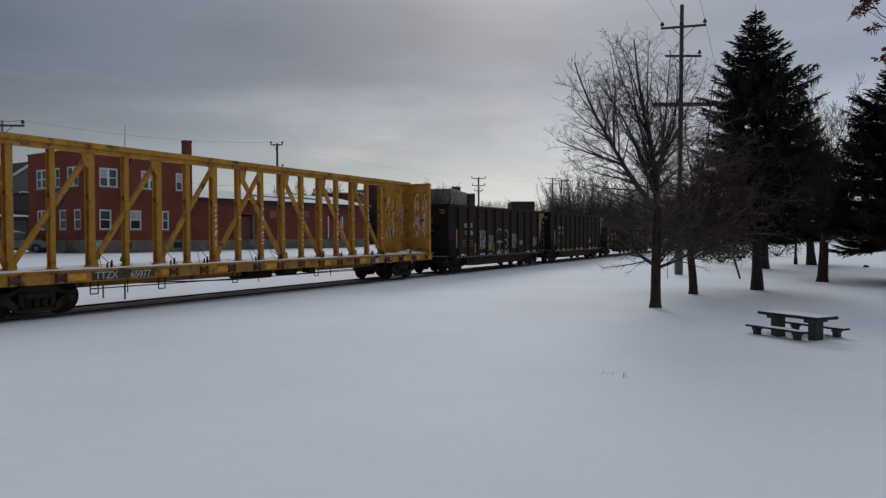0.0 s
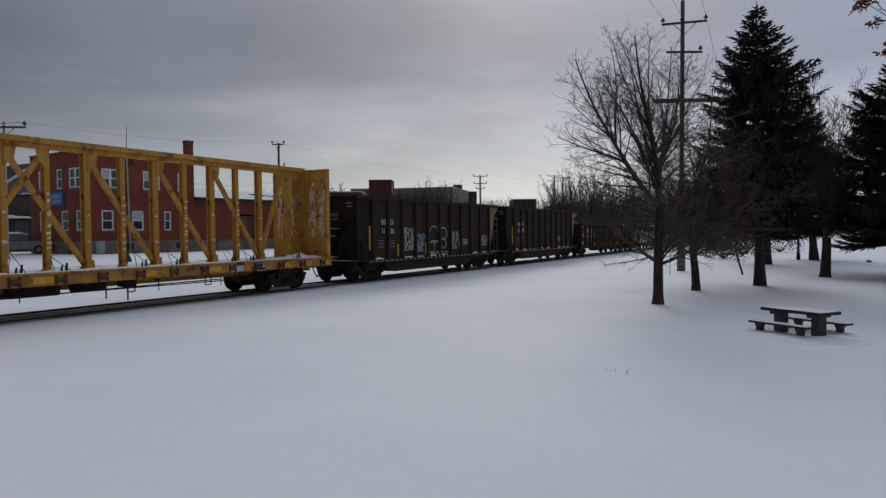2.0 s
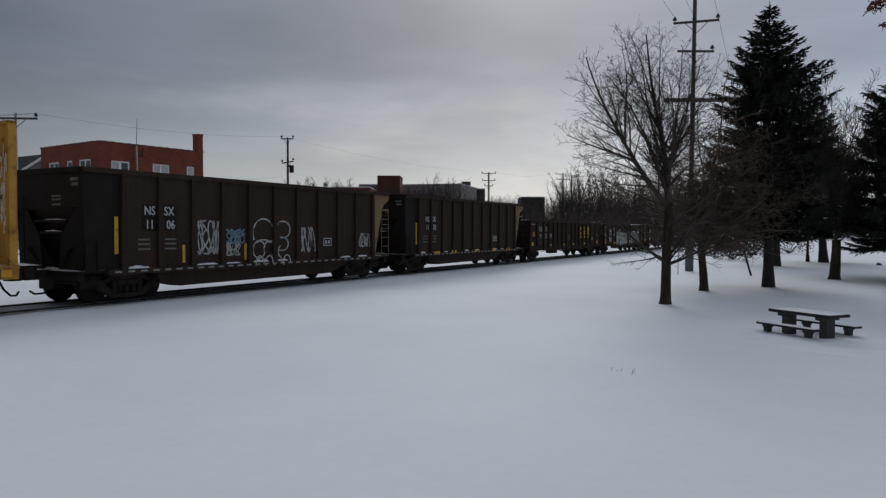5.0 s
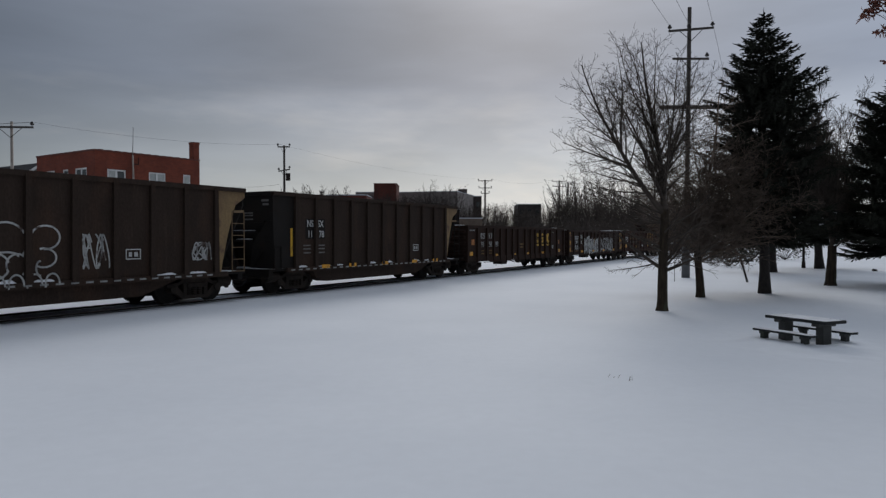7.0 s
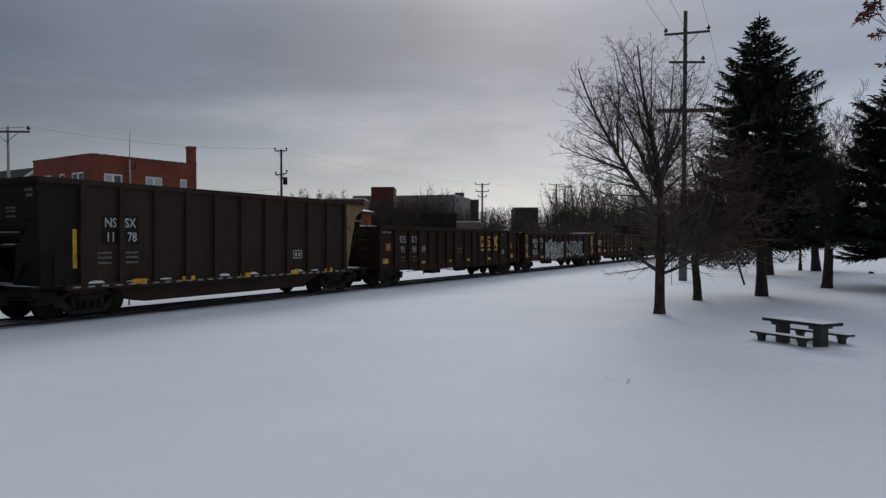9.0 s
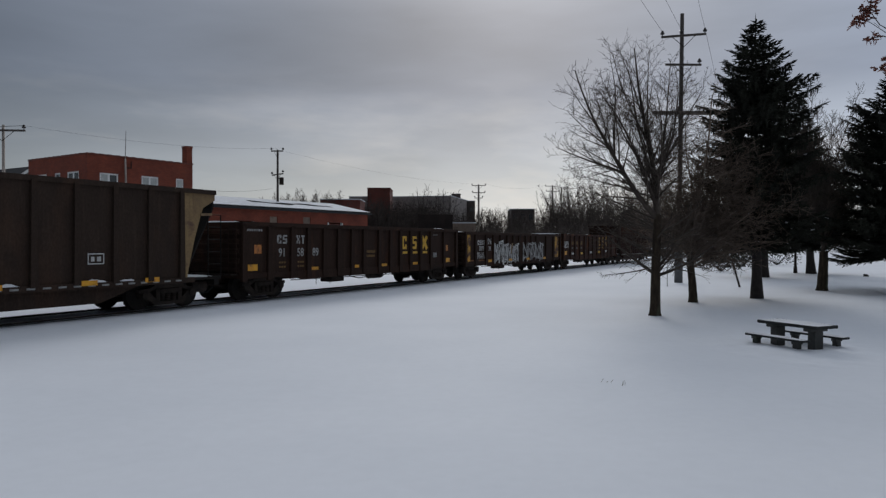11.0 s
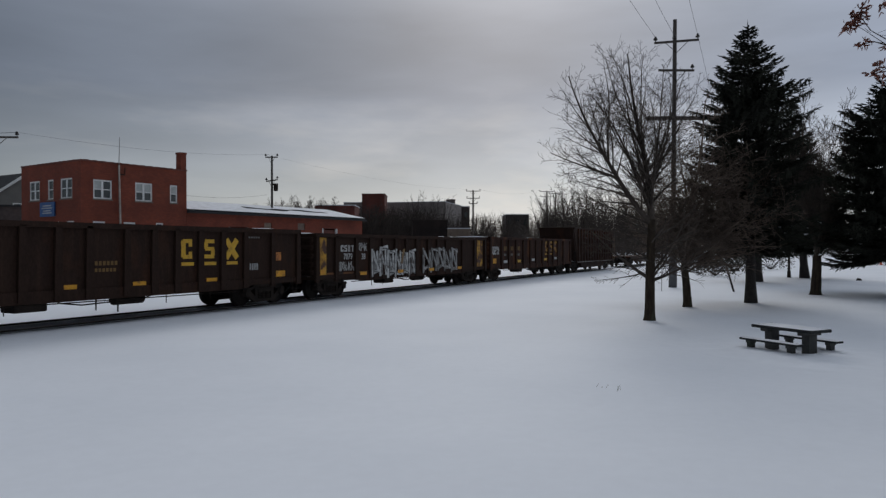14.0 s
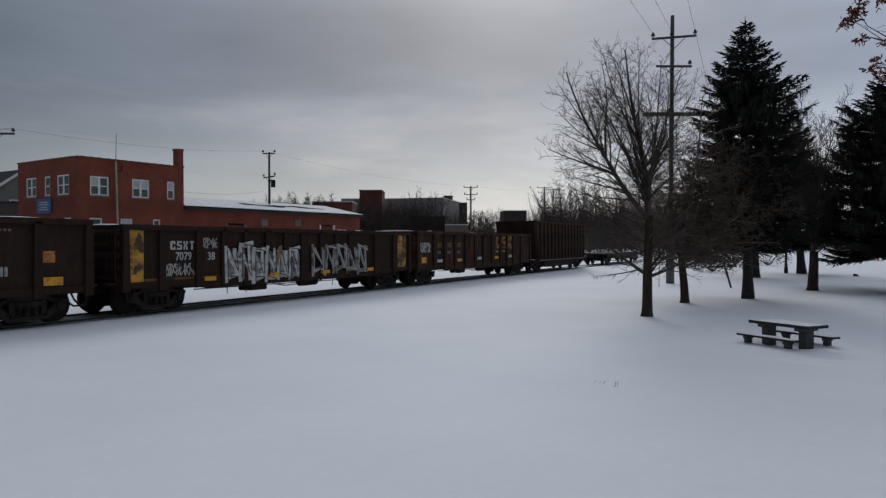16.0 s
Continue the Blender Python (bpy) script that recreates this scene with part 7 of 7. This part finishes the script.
def picnic_table():
    x, y = 7.46, 14.95
    t = thing("picnic_table", "concrete picnic table with two benches, snow on top, in the snow", "table", pose(x, y, -0.17, 0, 0, -66))
    s = part("tabletop", Geo().box(-0.74, 0.74, -0.31, 0.31, 0.63, 0.695), DARK_SLAB, t, "dark concrete slab", bevel=0.012)
    sn = Geo()
    snow_heap(sn, -0.73, 0.73, -0.30, 0.30, 0.694, 0.03, 3, 24, 10)
    part("snow", sn, SNOW_BIT, s, "thin snow on the slab", smooth=True)
    for dx in (-0.46, 0.46):
        part("pedestal", Geo().prism([(-0.09, 0.0), (0.09, 0.0), (0.09, 0.56), (-0.09, 0.56)], -0.12, 0.12).box(-0.09, 0.09, -0.25, 0.25, 0.56, 0.629), CONCRETE, t, "grey concrete pedestal", pose(dx, 0, 0), bevel=0.01)
    for side in (-1, 1):
        b = part("bench", Geo().box(-0.72, 0.72, side * 0.58 - 0.11, side * 0.58 + 0.11, 0.385, 0.43), DARK_SLAB, t, "narrow concrete bench", bevel=0.01)
        sn = Geo()
        snow_heap(sn, -0.71, 0.71, side * 0.58 - 0.105, side * 0.58 + 0.105, 0.429, 0.03, side + 9, 24, 6)
        part("snow", sn, SNOW_BIT, b, "thin snow on the bench", smooth=True)
        for dx in (-0.5, 0.5):
            g = Geo().box(dx - 0.06, dx + 0.06, side * 0.58 - 0.055, side * 0.58 + 0.055, 0, 0.335).prism([(dx - 0.06, 0.33), (dx + 0.06, 0.33), (dx + 0.06, 0.384), (dx - 0.06, 0.384)], side * 0.58 - 0.09, side * 0.58 + 0.09)
            part("bench_leg", g, CONCRETE, b)


picnic_table()


def table_drift():
    """Snow heaped round the table's feet, with a hollow under the slab."""
    g = Geo()
    n, half = 56, 2.3
    turn = Matrix.Rotation(radians(-66), 3, "Z")
    for j in range(n + 1):
        for i in range(n + 1):
            p = turn @ Vector((-half + 2 * half * i / n, -half + 2 * half * j / n, 0))
            q = turn.inverted() @ p
            r = math.hypot(q.x / 1.25, q.y / 1.05)
            rise = 0.085 * math.exp(-(max(0.0, r - 0.55) / 0.62) ** 2)
            pit = 0.10 * math.exp(-(q.x / 0.62) ** 4 - ((q.y - 0.02) / 0.40) ** 4)
            lump = 0.018 * noise.noise(Vector((q.x * 2.3, q.y * 2.3, 4.4))) + 0.008 * noise.noise(Vector((q.x * 7, q.y * 7, 1.4)))
            fade = min(1.0, max(0.0, (half - max(abs(q.x), abs(q.y))) / 0.5))
            x, y = 7.46 + p.x, 14.95 + p.y
            g.v.append((x, y, ground_height(x, y) + (rise - pit + lump) * fade - 0.012 * (1 - fade) + 0.004))
    g.f = [(j * (n + 1) + i, j * (n + 1) + i + 1, (j + 1) * (n + 1) + i + 1, (j + 1) * (n + 1) + i) for j in range(n) for i in range(n)]
    tagged(part("snow_drift", g, SNOW, None, "snow drifted round the feet of a picnic table", smooth=True), category="snow", kind="stuff")


table_drift()


def weed_stalks(x, y, n, seed):
    rng = random.Random(seed)
    t = Geo()
    for _ in range(n):
        a = Vector((rng.uniform(-0.1, 0.1), rng.uniform(-0.05, 0.05), -0.03))
        b = a + Vector((rng.uniform(-0.02, 0.07), rng.uniform(-0.03, 0.03), rng.uniform(0.05, 0.13)))
        t.tube(a, b, 0.004, 0.002, 4)
    ob = part("weed", t, WEED, None, "dry weed stalks poking through the snow", pose(x, y, ground_height(x, y)))
    tagged(ob, category="weed", group="weeds")


weed_stalks(2.55, 11.1, 3, 1)
weed_stalks(2.72, 10.85, 3, 2)


def leaning_post():
    t = thing("leaning_post", "dark leaning post with a short crosspiece", "post", pose(15.05, 35.8, 0))
    part("post", Geo().tube((0, 0, -0.2), (-0.42, 0, 1.25), 0.055, 0.05, 8), SPRUCE_BARK, t)
    part("crosspiece", Geo().box(-1.1, 0.25, -0.04, 0.04, 1.0, 1.06), SPRUCE_BARK, t)


leaning_post()


def lamp_post():
    t = thing("lamp_post", "thin dark lamp post among the trees", "street lamp", pose(25.82, 51.9, 0))
    part("pole", Geo().tube((0, 0, -0.1), (0, 0, 4.0), 0.09, 0.06, 10).tube((0, 0, 0), (0, 0, 0.5), 0.14, 0.12, 10), CAST, t)
    part("head", Geo().tube((0, 0, 4.0), (0, 0, 4.5), 0.16, 0.24, 10).tube((0, 0, 4.5), (0, 0, 4.7), 0.26, 0.05, 10), CAST, t)


lamp_post()


def track_marker():
    x, y = -11.24, 25.0
    m = thing("track_marker", "small dark triangular sign on a thin post beside the track", "sign", pose(x, y, ground_height(x, y), 0, 0, 25))
    part("post", Geo().tube((0, 0, -0.2), (0, 0, 1.72), 0.03, 0.028, 8), SIGN_GREY, m)
    part("sign_plate", Geo().prism([(-0.15, 1.34), (0.15, 1.34), (0.15, 1.42), (0.0, 1.78), (-0.15, 1.42)], -0.045, -0.034), SIGN_GREY, m, "grey triangular sign plate")


track_marker()
tagged(part("marker_stake", Geo().tube((-12.25, 25.5, ground_height(-12.25, 25.5) - 0.1), (-12.24, 25.5, ground_height(-12.25, 25.5) + 0.9), 0.03, 0.028, 8), SIGN_GREY, None, "short dark stake in the snow behind the track"), category="stake")


def traffic_cone():
    t = thing("traffic_cone", "small orange traffic cone far off in the snow", "traffic cone", pose(55.0, 87.5, ground_height(55, 87.5)))
    part("base", Geo().box(-0.22, 0.22, -0.22, 0.22, 0, 0.06), CONE, t)
    part("cone", Geo().tube((0, 0, 0.05), (0, 0, 0.8), 0.17, 0.03, 14), CONE, t)


traffic_cone()


def stump():
    g = Geo().tube((0, 0, -0.1), (0, 0, 0.05), 0.24, 0.17, 12).tube((0, 0, 0.05), (0.02, 0, 0.13), 0.17, 0.13, 12)
    ob = part("stump", g, SPRUCE_BARK, None, "low dark tree stump in the snow", pose(28.0, 46.9, ground_height(28, 46.9)))
    tagged(ob, category="stump")


stump()


def parked_car(x, y, turn, paint, label):
    t = thing("parked_car", label, "car", pose(x, y, ground_height(x, y), 0, 0, turn), "parked cars")
    body = Geo().prism([(-2.2, 0.35), (2.2, 0.35), (2.25, 0.75), (1.5, 0.95), (-2.0, 1.0), (-2.25, 0.8)], -0.88, 0.88)
    part("body", body, paint, t, bevel=0.06)
    part("cabin", Geo().prism([(-1.7, 0.98), (0.9, 0.96), (0.3, 1.5), (-1.2, 1.52)], -0.74, 0.74), WINDOW_GLASS, t, bevel=0.05)
    sn = Geo()
    snow_heap(sn, -1.25, 0.35, -0.74, 0.74, 1.5, 0.16, 3, 10, 6)
    part("snow", sn, SNOW_BIT, t, "snow on the roof", smooth=True)
    for dx in (-1.35, 1.35):
        for s in (-0.85, 0.85):
            w = part("wheel", Geo().tube((dx, s - 0.1, 0.32), (dx, s + 0.1, 0.32), 0.32, 0.32, 16), TYRE, t)
            part("rim", Geo().tube((dx, s - 0.11, 0.32), (dx, s + 0.11, 0.32), 0.18, 0.18, 12), GREY_STEEL, w)
    for s in (-0.6, 0.6):
        part("headlight", Geo().box(2.18, 2.26, s - 0.18, s + 0.18, 0.62, 0.74), BLIND, t)


parked_car(-31.5, 52.5, 20, CAR_PAINT, "grey parked car with snow on its roof")
parked_car(-36.5, 50.0, 100, CAR_PAINT, "grey parked car with snow on its roof")

motions()
